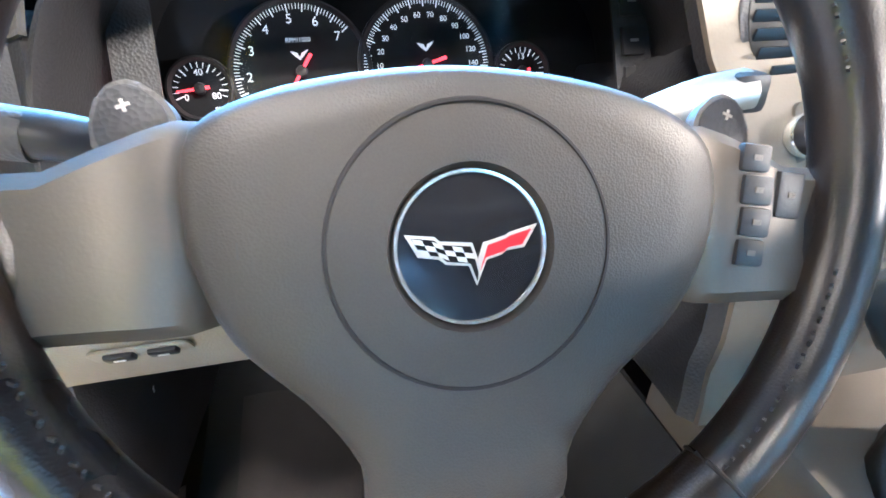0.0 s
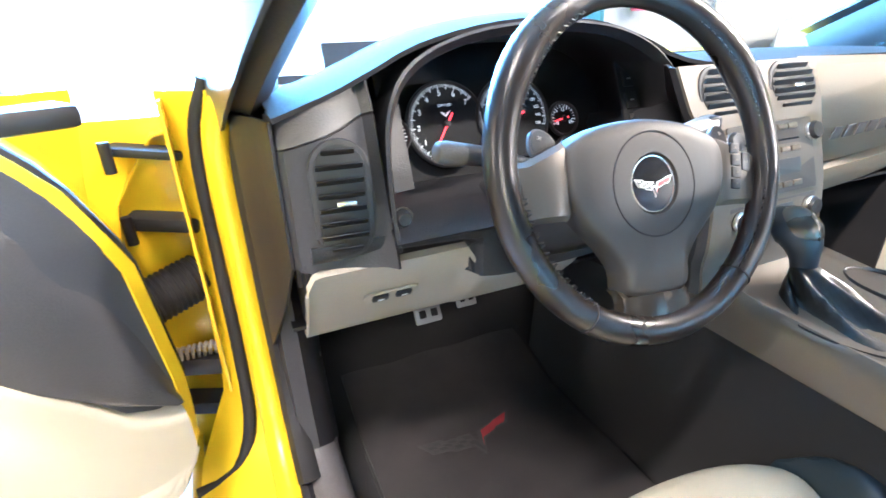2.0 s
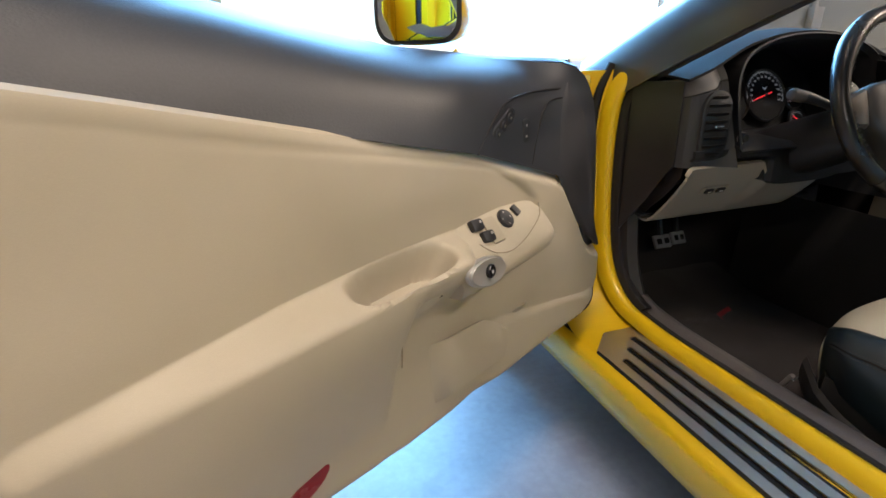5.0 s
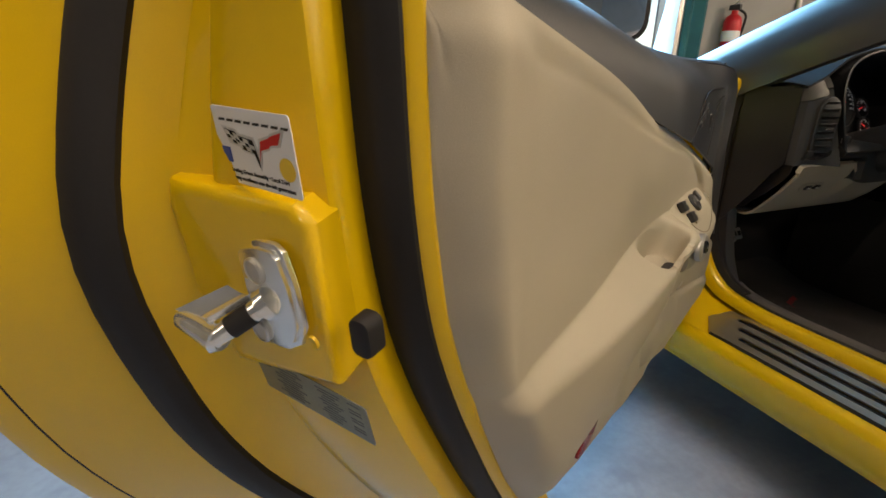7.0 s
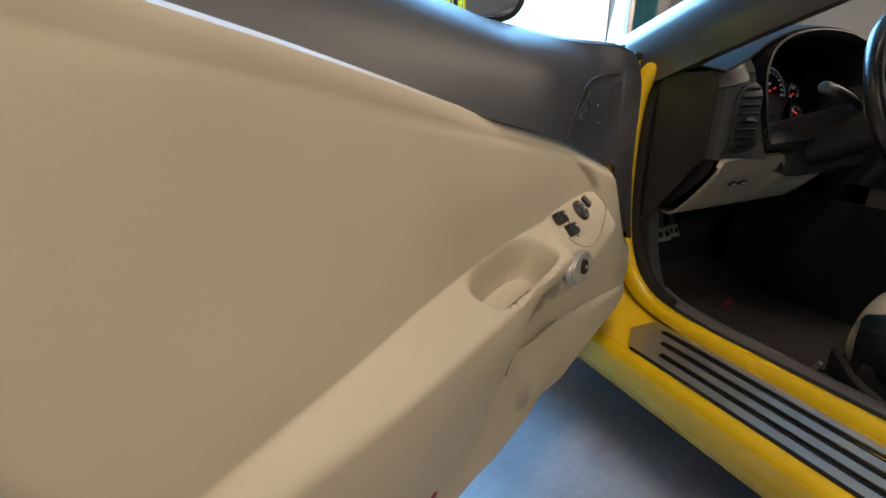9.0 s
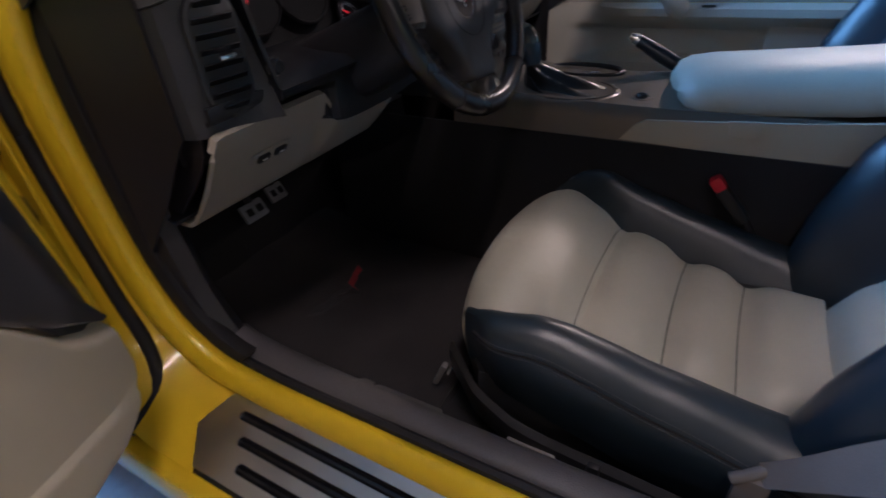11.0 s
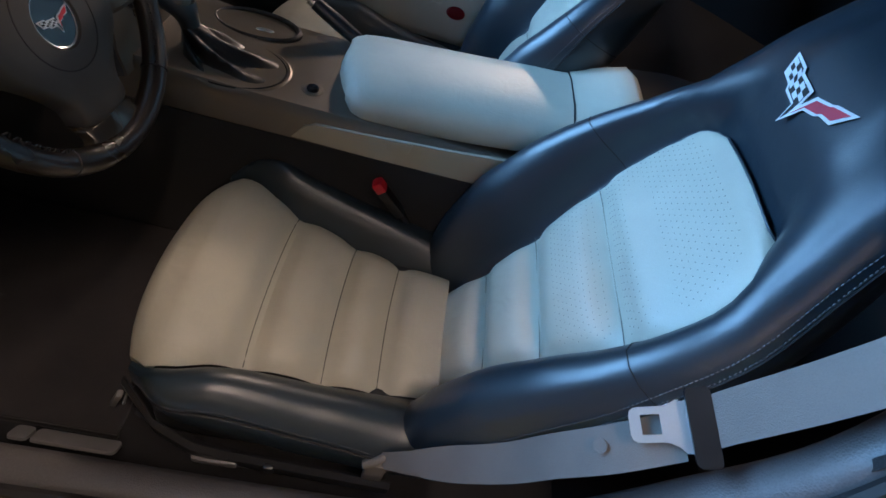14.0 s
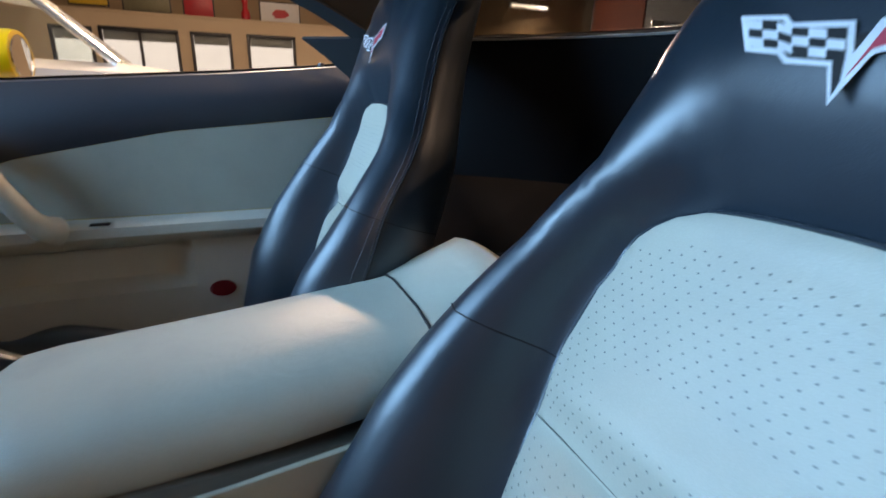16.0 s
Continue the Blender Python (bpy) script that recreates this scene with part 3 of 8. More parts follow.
# flange round the door opening with its rubber
FL = spl([(-0.735, 0.600, 0.985), (-0.770, 0.640, 0.90), (-0.774, 0.645, 0.68), (-0.773, 0.615, 0.50), (-0.772, 0.540, 0.408), (-0.770, 0.42, 0.380), (-0.768, 0.2, 0.374), (-0.768, -0.1, 0.376), (-0.768, -0.30, 0.390), (-0.770, -0.405, 0.435), (-0.770, -0.480, 0.54), (-0.765, -0.555, 0.70), (-0.755, -0.625, 0.88), (-0.70, -0.66, 1.04), (-0.62, -0.55, 1.15)], 90)


def ribbon(path, cx, offs, thick=0.004):
    """A strip along a path, offset towards and away from the opening's middle cx and across x."""
    c = Vector(cx)
    out = []
    for p in path:
        p = Vector(p)
        r = (c - p)
        r.x = 0
        r.normalize()
        out.append([p + r * a + Vector((b, 0, 0)) for a, b in offs])
    return sheet(out, thick)


MIDO = (0, 0.0, 0.80)
part("door_flange", ribbon(FL, MIDO, [(0.010, 0.012), (0.016, 0.007), (0.0175, 0.001), (0.0155, -0.005), (0.0115, -0.010), (0.005, -0.0145), (-0.004, -0.017), (-0.014, -0.017)]), YELLOW, car, "yellow painted door opening flange")
KF = next(i for i in range(len(FL)) if FL[i][1] < 0.50 and FL[i][2] < 0.45)
part("door_seal", ribbon(FL[:KF + 1], MIDO, [(-0.01, 0.012), (0.022, 0.014), (0.034, 0.022), (0.034, 0.036), (0.024, 0.048), (0.0, 0.05)]), RUBBER, car, "black rubber door opening seal")
os_ = spl([(-0.770, 0.660, 0.985), (-0.798, 0.672, 0.90), (-0.804, 0.676, 0.74), (-0.806, 0.655, 0.54), (-0.812, 0.620, 0.43), (-0.834, 0.592, 0.378), (-0.870, 0.580, 0.356), (-0.910, 0.578, 0.346)], 44)
part("pillar_seal", tube(os_, 0.011, 10), RUBBER, car, "black rubber pillar seal")
part("sill_seal", ribbon(FL[KF:], MIDO, [(-0.01, 0.012), (0.010, 0.013), (0.018, 0.018), (0.019, 0.026), (0.012, 0.033), (-0.01, 0.034)]), RUBBER, car, "low black rubber sill seal")
# dark moulded trim along the sill and up round the rear of the opening
part("sill_trim", ribbon(FL[KF - 2:], MIDO, [(0.0, 0.031), (0.010, 0.033), (0.0165, 0.040), (0.0195, 0.052), (0.018, 0.066), (0.011, 0.078), (-0.004, 0.087), (-0.04, 0.093), (-0.12, 0.097)]), SILL_TRIM, car, "dark grey moulded sill and quarter trim")
# grey release cover let into the inner side of the sill trim
for y, long in ((0.2320, 0.128), (0.3145, 0.030)):
    part("release_cover", slab(rrect(long, 0.030, 0.008), 0.006, 0.0025, frame_of((-0.655, y, 0.322), (0, 1, 0), (-0.8, 0, 0.6))), GREY_PLASTIC, car, "grey plastic release cover beside the sill")
# kick trim along the hinge pillar inside
kt = []
for z in np.linspace(0.36, 0.99, 16):
    fy = lerp(z, [(0.36, 0.50), (0.42, 0.54), (0.5, 0.575), (0.7, 0.605), (0.99, 0.585)])
    kt.append([(-0.745, fy + 0.03, z), (-0.735, fy - 0.005, z), (-0.715, fy - 0.012, z), (-0.695, fy + 0.01, z), (-0.675, fy + 0.10, z), (-0.665, fy + 0.35, z)])
part("kick_panel", sheet(kt, 0.004), TRIM_BLK, car, "dark grey kick panel inside the hinge pillar")
qo = []
for y, z in spl([(0, -0.30, 0.362), (0, -0.43, 0.44), (0, -0.525, 0.58), (0, -0.610, 0.74), (0, -0.665, 0.92), (0, -0.64, 1.10)], 24)[:, 1:]:
    d = Vector((0, 0.0 - y, 0.85 - z)).normalized()
    qo.append([(-0.775, y + d.y * 0.03, z + d.z * 0.03), (-0.80, y + d.y * 0.01, z + d.z * 0.01), (-0.86, y - d.y * 0.02, z - d.z * 0.02), (-0.93, y - d.y * 0.05, z - d.z * 0.05), (-0.955, y - d.y * 0.09, z - d.z * 0.09), (-0.95, y - d.y * 0.4, z - d.z * 0.4)])
part("quarter_panel", sheet(qo, 0.004), YELLOW, car, "yellow painted rear quarter jamb")
JM = frame_of((-0.832, -0.602, 0.765), (-1, -0.10, 0.0), (0, -0.37, 0.93))
lc = part("latch_cover", slab(rrect(0.072, 0.165, 0.012), 0.012, 0.004, JM @ pose(0, 0, -0.004)), RUBBER, car, "black rubber latch cover")
for k in range(2):
    part("rib", slab(rrect(0.052 - 0.018 * k, 0.140 - 0.03 * k, 0.008), 0.003, 0.001, JM @ pose(0, 0, 0.0075 + 0.0025 * k)), PLASTIC, lc)
part("placard", slab(rrect(0.060, 0.095, 0.003), 0.0008, 0, frame_of((-0.826, -0.528, 0.612), (-1, -0.10, 0.0), (0, -0.52, 0.85)) @ pose(0, 0, 0.004)), STICKER, car, "white paper placard on the jamb")

# windscreen pillar, roof, screen, cowl, bonnet and wings
for s in (-1, 1):
    ap = spl([(s * 0.735, 0.74, 0.925), (s * 0.705, 0.50, 1.035), (s * 0.665, 0.27, 1.135), (s * 0.61, 0.11, 1.205)], 18)
    P = []
    for x, y, z in ap:
        P.append([(x + s * 0.035, y + 0.01, z - 0.045), (x + s * 0.01, y - 0.02, z - 0.055), (x - s * 0.02, y - 0.02, z - 0.03), (x - s * 0.04, y + 0.02, z + 0.02), (x - s * 0.03, y + 0.055, z + 0.065), (x + s * 0.01, y + 0.06, z + 0.055), (x + s * 0.04, y + 0.03, z)])
    part("windscreen_pillar", loft(P), TRIM_BLK, car, "dark trimmed windscreen pillar")
    P = []
    for x, y, z in ap:
        P.append([(x + s * 0.042, y - 0.012, z - 0.058), (x + s * 0.050, y + 0.015, z - 0.015), (x + s * 0.046, y + 0.045, z + 0.030), (x + s * 0.025, y + 0.068, z + 0.062), (x - s * 0.005, y + 0.075, z + 0.078), (x - s * 0.035, y + 0.074, z + 0.082)])
    part("pillar_cap", sheet(P, 0.006, s > 0), PILLAR, car, "satin black pillar cap")
rf = [[(x, y, 1.285 - 0.05 * (x / 0.62) ** 2 - 0.03 * ((y + 0.30) / 0.4) ** 2) for x in np.linspace(-0.53, 0.53, 13)] for y in np.linspace(0.12, -0.72, 9)]
part("roof_panel", sheet(rf, 0.03, True), FABRIC, car, "black fabric roof")
ws = [[(x, 0.13 + (0.89 - 0.22 * (x / 0.72) ** 2) * f, 1.245 - 0.05 * (x / 0.65) ** 2 - 0.335 * f ** 1.1) for x in np.linspace(-0.62 - 0.09 * f, 0.62 + 0.09 * f, 13)] for f in np.linspace(0, 1, 9)]
w_ = part("windscreen", sheet(ws, 0.005), GLASS, car, "clear curved windscreen")
w_.visible_shadow = False
cw = [[(x, 0.72 + 0.42 * f - 0.2 * (x / 0.72) ** 2 * f, 0.955 - 0.05 * f - 0.04 * (x / 0.8) ** 2) for x in np.linspace(-0.74, 0.74, 15)] for f in np.linspace(0, 1, 4)]
part("cowl", sheet(cw, 0.01, True), PLASTIC, car)
for s in (-1, 1):
    P = []
    for y in np.linspace(0.72, 2.15, 18):
        k = sm(y, 1.2, 2.2)
        top = 0.925 - 0.20 * k + 0.03 * math.sin((y - 0.7) * 2.2)
        P.append([(s * (0.955 - 0.25 * k ** 2), y, 0.24 + 0.1 * k), (s * (0.965 - 0.25 * k ** 2), y, 0.55), (s * (0.93 - 0.24 * k ** 2), y, top - 0.12), (s * (0.86 - 0.2 * k ** 2), y, top - 0.02), (s * (0.76 - 0.16 * k), y, top), (s * 0.62, y, top - 0.015)])
    part("front_wing", sheet(P, 0.004, s < 0), YELLOW, car, "yellow painted front wing")
bn = [[(x, y, 0.925 - 0.19 * sm(y, 1.2, 2.25) + 0.03 * math.sin((y - 0.7) * 2.2) - 0.02 + 0.035 * math.cos(x / 0.62 * 1.57)) for x in np.linspace(-0.62, 0.62, 13)] for y in np.linspace(0.95, 2.15, 12)]
part("bonnet", sheet(bn, 0.004, True), YELLOW, car, "yellow painted bonnet")
ns = [[(x, 2.15 + 0.22 * math.cos(x / 0.74 * 1.5) * math.sin(f * 2.4 + 0.3) - 0.06, 0.72 - 0.5 * f) for x in np.linspace(-0.72, 0.72, 13)] for f in np.linspace(0, 1, 6)]
part("front_bumper", sheet(ns, 0.004), YELLOW, car)
# passenger side of the shell
part("passenger_sill_trim", sheet([[(x, y, z) for x, z in ((0.66, 0.2), (0.665, 0.36), (0.69, 0.42), (0.74, 0.43))] for y in np.linspace(0.9, -0.7, 8)], 0.004), CARPET, car, "dark carpeted passenger sill")
part("passenger_sill", sheet([[(x, y, z) for x, z in ((0.745, 0.40), (0.75, 0.38), (0.90, 0.335), (0.95, 0.30), (0.95, 0.25), (0.86, 0.2))] for y in np.linspace(0.9, -1.2, 12)], 0.004), YELLOW, car)
# rear: bulkhead carpet, hatch frame, glass, rear deck
rb = [[(x, y, z) for x in np.linspace(-0.68, 0.68, 9)] for y, z in ((-0.62, 0.24), (-0.70, 0.40), (-0.76, 0.52), (-0.95, 0.555), (-1.6, 0.57), (-1.75, 0.85))]
part("rear_deck", sheet(rb, 0.02), CARPET, car, "dark carpeted luggage deck behind the seats")
for s in (-1, 1):
    part("rear_side_trim", sheet([[(s * 0.70, -0.62, z), (s * 0.68, -1.0, z), (s * 0.64, -1.75, z)] for z in (0.25, 0.6, 0.95, 1.12)], 0.01), CARPET, car)
# fabric roof rear with its window
def rear_pt(x, f):
    """f runs from the roof's rear edge down to the deck."""
    p = spl([(0, -0.74, 1.235), (0, -0.89, 1.175), (0, -1.02, 1.098), (0, -1.15, 0.98), (0, -1.29, 0.80)], 21)
    k = f * 20
    a = p[int(k)] + (p[min(20, int(k) + 1)] - p[int(k)]) * (k - int(k))
    return (x, a[1] + (0.46 if x > 0 else 0.10) * (x / 0.65) ** 2, a[2] - 0.012 * (x / 0.65) ** 2 * (1 - f))


def rear_band(x0, x1, f0, f1):
    return [[rear_pt(x, f) for x in np.linspace(x0, x1, 13)] for f in np.linspace(f0, f1, 8)]


for x0, x1, f0, f1 in ((-0.70, 0.70, 0.0, 0.10), (-0.70, 0.70, 0.385, 1.0), (-0.70, -0.52, 0.10, 0.385), (0.60, 0.632, 0.10, 0.385)):
    part("roof_fabric", sheet(rear_band(x0, x1, f0, f1), 0.008), FABRIC, car, "black fabric roof lining")
g_ = part("rear_window", sheet(rear_band(-0.52, 0.60, 0.10, 0.385), 0.004), REAR_GLASS, car, "dark rear window in the fabric roof")
g_.visible_shadow = False
part("window_strip", tube([tuple(np.array(rear_pt(x, 0.392)) + (0, 0.010, -0.006)) for x in np.linspace(-0.52, 0.60, 30)], 0.003, 6), STEEL, car, "thin pale strip under the window")
for s in (-1, 1):
    part("roof_side", sheet([[(s * 0.60, -0.60, 1.19), (s * 0.64, -0.70, 1.15), (s * 0.70, -0.74, 1.0), (s * 0.70, -0.74, 0.6)], [(s * 0.66, -0.66, 1.19), (s * 0.69, -0.95, 1.10), (s * 0.70, -1.1, 0.95), (s * 0.70, -1.1, 0.6)]], 0.01), FABRIC, car)
part("rear_panel", sheet([[(x, -1.9, z) for x in np.linspace(-0.8, 0.8, 5)] for z in (0.22, 0.5, 0.84)], 0.01), RUBBER, car)
for s in (-1, 1):
    part("rear_wing", sheet([[(s * 0.95, y, 0.25), (s * 0.965, y, 0.55), (s * 0.90, y, 0.86), (s * 0.76, y, 0.90)] for y in np.linspace(-0.85, -2.08, 8)], 0.004, s > 0), YELLOW, car)
# closing panels of the tail and the road wheels
dk = [[(x, y, z - 0.06 * (x / 0.8) ** 2) for x in np.linspace(-0.80, 0.80, 11)] for y, z in ((-1.27, 0.86), (-1.5, 0.90), (-1.8, 0.91), (-2.05, 0.89), (-2.10, 0.84), (-2.12, 0.6), (-2.08, 0.36), (-1.9, 0.24))]
part("tail_panel", sheet(dk, 0.006, True), YELLOW, car, "yellow painted tail panel")
for s in (-1, 1):
    for y in (1.42, -1.30):
        wm = pose(s * 0.83, y, 0.325, 0, 90, 0)
        wt = part("wheel", revolve([(0.22, -0.11), (0.31, -0.125), (0.325, -0.10), (0.325, 0.10), (0.31, 0.125), (0.22, 0.11)], 36, wm), RUBBER, car, "black road wheel")
        part("wheel_rim", revolve([(0.0, -0.08), (0.05, -0.085), (0.21, -0.07), (0.225, -0.11), (0.225, 0.11), (0.21, 0.07), (0.05, 0.085), (0.0, 0.08)], 30, wm), STEEL, wt)
# floor pan and tunnel carpet
fp = [[(x, y, z) for x in np.linspace(-0.68, 0.68, 9)] for y, z in ((-0.64, 0.235), (0.1, 0.236), (0.22, 0.250), (0.62, 0.250), (0.80, 0.30), (1.02, 0.48), (1.10, 0.72))]
part("floor_carpet", sheet(fp, 0.01), CARPET, car, "dark carpeted floor and toe board")
part("passenger_kick", sheet([[(0.692, y, z) for y in (0.47, 0.7, 1.08)] for z in (0.22, 0.5, 0.80)], 0.006), CARPET, car, "dark carpeted passenger kick panel")
part("wing_inner", sheet([[(x, 0.742 + 0.02 * (x < -0.93), z) for x in (-0.80, -0.86, -0.925, -0.975)] for z in np.linspace(0.30, 0.93, 6)], 0.004), YELLOW, car, "yellow inner wing behind the hinges")
part("pillar_return", sheet([[(-0.834, y, z) for y in (0.655, 0.70, 0.745)] for z in np.linspace(0.42, 0.96, 6)], 0.004), YELLOW, car, "yellow return of the hinge pillar")
part("kick_label", slab(rrect(0.016, 0.008, 0.001), 0.0006, 0, frame_of((-0.676, 0.655, 0.505), (0.1, -1, 0), (0, 0.25, 1))), STICKER, car, "tiny white paper label")
part("firewall", sheet([[(x, 1.08, z) for x in (-0.75, 0, 0.75)] for z in (0.3, 0.7, 0.95)], 0.01), CARPET, car)

# sill plate: brushed steel with three slots and ribs
pl = thing("sill_plate", "brushed steel door sill plate with three dark slots", "sill plate")
def plate_pt(f, y):
    """A point on the plate, f from its inner edge to its outer edge."""
    return (-0.788 - 0.112 * f, y, 0.3665 - 0.028 * f - 0.008 * sm(y, 0.4, 0.55) + 0.013 * sm(-y, 0.2, 0.5))
edges = [0, 0.14, 0.28, 0.42, 0.56, 0.70, 0.84, 1.0]
for k in range(0, 7):
    f0, f1 = edges[k], edges[k + 1]
    if k % 2 == 1:
        rows = []
        for i in range(26):
            y = 0.455 - 0.06 * (f0 + f1) / 2 * 1.6 - i * 0.0335
            r = []
            for f, dz in ((f0 + 0.02, -0.003), (f0 + 0.035, -0.007), ((f0 + f1) / 2 - 0.02, -0.004), ((f0 + f1) / 2 + 0.02, -0.004), (f1 - 0.035, -0.007), (f1 - 0.02, -0.003)):
                x, yy, z = plate_pt(f, y)
                r.append((x, yy, z + dz))
            rows.append(r)
        part("slot", sheet(rows, 0.003, True), GLOSS_BLACK, pl, "black ribbed slot")
        rows = []
        yb = 0.455 - 0.06 * (f0 + f1) / 2 * 1.6
        for i in range(6):
            row = []
            for s_ in np.linspace(-1, 1, 11):
                f = (f0 + f1) / 2 + s_ * (f1 - f0) / 2
                hole = yb - 0.012 + 0.0085 * math.sqrt(max(0.0, 1 - s_ * s_))
                ya = 0.548 - 0.105 * f
                row.append(plate_pt(f, ya + (hole - ya) * i / 5))
            rows.append(row)
        part("nose", sheet(rows, 0.003, True), PLATE, pl)
    else:
        rows = []
        for i in range(28):
            r = []
            for f in (f0 - (0.006 if k else 0), (f0 + f1) / 2, f1 + (0.006 if k < 6 else 0)):
                ya = 0.548 - 0.105 * f
                y = ya + (-0.40 - ya) * i / 27
                r.append(plate_pt(f, y))
            rows.append(r)
        part("strip", sheet(rows, 0.003, True), PLATE, pl)
part("outer_lip", sheet([[plate_pt(1.0, y), (-0.908, y, plate_pt(1, y)[2] - 0.012), (-0.910, y, plate_pt(1, y)[2] - 0.024)] for y in np.linspace(0.44, -0.40, 20)], 0.003, True), RUBBER, pl)

# ---------------- driver door, opened wide, in its own axes: u along the door, w towards the cabin, z up
MD = Matrix(((-0.8676, 0.4973, 0, -0.876), (-0.4973, -0.8676, 0, 0.542), (0, 0, 1, 0), (0, 0, 0, 1)))
ZB = [(0.02, 0.50), (0.03, 0.478), (0.06, 0.447), (0.10, 0.432), (0.40, 0.424), (0.73, 0.420), (0.86, 0.430), (0.947, 0.458), (1.018, 0.518), (1.06, 0.582), (1.103, 0.667), (1.138, 0.74), (1.165, 0.813), (1.183, 0.905), (1.192, 1.012)]
ZL = [(0.02, 0.580), (0.05, 0.588), (0.085, 0.612), (0.13, 0.675), (0.215, 0.781), (0.324, 0.816), (0.478, 0.862), (0.593, 0.887), (0.78, 0.928), (0.967, 0.972), (1.146, 1.012), (1.192, 1.012)]
ZT = [(0.02, 0.595), (0.028, 0.70), (0.041, 0.793), (0.062, 0.85), (0.091, 0.901), (0.125, 0.945), (0.163, 0.977), (0.20, 0.988), (0.30, 0.994), (0.453, 1.003), (0.564, 1.010), (0.692, 1.032), (0.812, 1.055), (1.0, 1.085), (1.192, 1.11)]


def driver_door():
    d = thing("driver_door", "yellow car door standing wide open with tan and dark grey trim", "car door", MD)
    us = sorted(set([0.02, 0.025, 0.03, 0.036, 0.045, 0.055, 0.07, 0.085, 0.10, 0.115, 0.13, 0.15, 0.17, 0.19, 0.21, 0.23] + list(np.linspace(0.26, 1.16, 38)) + [1.175, 1.185, 1.192]))
    # dark upper trim
    P = []
    for u in us:
        a, b = lerp(u, ZL), lerp(u, ZT)
        b = max(b, a + 0.004)
        row = []
        for f in np.linspace(0, 1, 12):
            z = a + (b - a) * f
            hh = (z - 0.86) / 0.2
            w = 0.026 - 0.05 * max(0, hh) ** 2 * sm(u, 0.12, 0.4) - 0.055 * f ** 5 * sm(u, 0.15, 0.3) - 0.015 * (1 - sm(u, 0.02, 0.12))
            row.append((u, w, z))
        P.append(row)
    part("upper_trim", sheet(P, 0.004, False), VINYL_DK, d, "dark grey textured upper trim")
    # rolled top edge out to the glass slot
    P = []
    for u in np.linspace(0.17, 1.19, 34):
        z = lerp(u, ZT)
        w0 = 0.026 - 0.05 * max(0, (z - 0.86) / 0.2) ** 2 * sm(u, 0.12, 0.4) - 0.055 * sm(u, 0.15, 0.3)
        P.append([(u, w0, z), (u, w0 - 0.012, z + 0.006), (u, w0 - 0.03, z + 0.004), (u, w0 - 0.06, z - 0.004)])
    part("top_roll", sheet(P, 0.004, False), VINYL_DK, d, "dark grey rolled door top")
    # tan lower trim: a thick moulding with a rounded rear side, a shallow dish, an armrest shelf and a deep pull cup
    ul = sorted(set([0.02, 0.025, 0.03, 0.036, 0.045, 0.055, 0.07, 0.085, 0.10, 0.115, 0.13, 0.15, 0.17, 0.19, 0.21, 0.23] + list(np.linspace(0.25, 0.54, 24)) + list(np.linspace(0.55, 0.79, 100)) + list(np.linspace(0.80, 1.06, 16)) + list(np.linspace(1.07, 1.16, 26)) + [1.165, 1.17, 1.175, 1.18, 1.184, 1.188, 1.192]))
    UB = [(0.43, 0.86), (0.458, 0.947), (0.518, 1.018), (0.582, 1.06), (0.667, 1.103), (0.74, 1.138), (0.813, 1.165), (0.905, 1.183), (1.012, 1.194)]
    DT = [(0.28, 0.735), (0.296, 0.750), (0.317, 0.771), (0.363, 0.804), (0.446, 0.847), (0.534, 0.872), (0.625, 0.893), (0.80, 0.936), (1.2, 1.02)]
    P = []
    for u in ul:
        a, b = lerp(u, ZB), lerp(u, ZL) - 0.001
        b = max(b, a + 0.004)
        even = np.linspace(a, b, 116)
        z1 = max(0.70, a + 0.002)
        z2 = max(0.768, z1 + 0.002)
        fine = np.r_[np.linspace(a, z1, 41)[:-1], np.linspace(z1, z2, 47)[:-1], np.linspace(z2, max(b, z2 + 0.002), 30)]
        k = sm(b, 0.79, 0.87)
        zr = lerp(u, [(0.50, 0.757), (0.849, 0.756), (0.968, 0.747), (1.078, 0.734), (1.114, 0.721)])
        amp = lerp(u, [(0.55, 0.054), (0.75, 0.053), (0.85, 0.044), (0.97, 0.027), (1.08, 0.009), (1.12, 0.0)]) * sm(u, 0.50, 0.57)
        rear = sm(u, 0.660, 0.715)
        row = []
        for z in even * (1 - k) + fine * k:
            inset = max(0.0, lerp(z, UB) - u)
            side = math.sin(min(1.0, inset / 0.034) * 1.5708)
            field = 0.028 + 0.028 * sm(u, 0.62, 1.0) * sm(z, 0.44, 0.60)
            drop = sm(zr - 0.034 - z, 0.0, 0.23 * rear + 0.085 * (1 - rear))
            arm = amp * sm(zr - z, 0.0, 0.034) * (1 - drop * (0.92 + 0.08 * rear))
            zd = min(lerp(u, DT), b - 0.006)
            dish = -0.007 * sm(z, zr - 0.034, zr - 0.002) * (1 - sm(z, zd - 0.013, zd)) * sm(u, 0.29, 0.34) * (1 - sm(u, 1.10, 1.15))
            low = 0.008 * (1 - sm(z, lerp(u, [(0.03, 0.462), (0.21, 0.504), (0.42, 0.548), (0.7, 0.548)]), lerp(u, [(0.03, 0.472), (0.21, 0.514), (0.42, 0.558), (0.7, 0.57)]))) * (1 - sm(u, 0.42, 0.5))
            w = 0.026 + (field - 0.026 + arm) * side + dish + low - 0.02 * (1 - sm((z - a) / (b - a), 0.0, 0.05)) * (1 - sm(u, 0.9, 1.0)) - 0.014 * sm(z, b - 0.024, b) * (1 - 0.5 * sm(u, 0.5, 0.9))
            q = abs((u - 0.672) / 0.100) ** 2.6 + abs((z - zr + 0.018) / 0.0150) ** 2.4
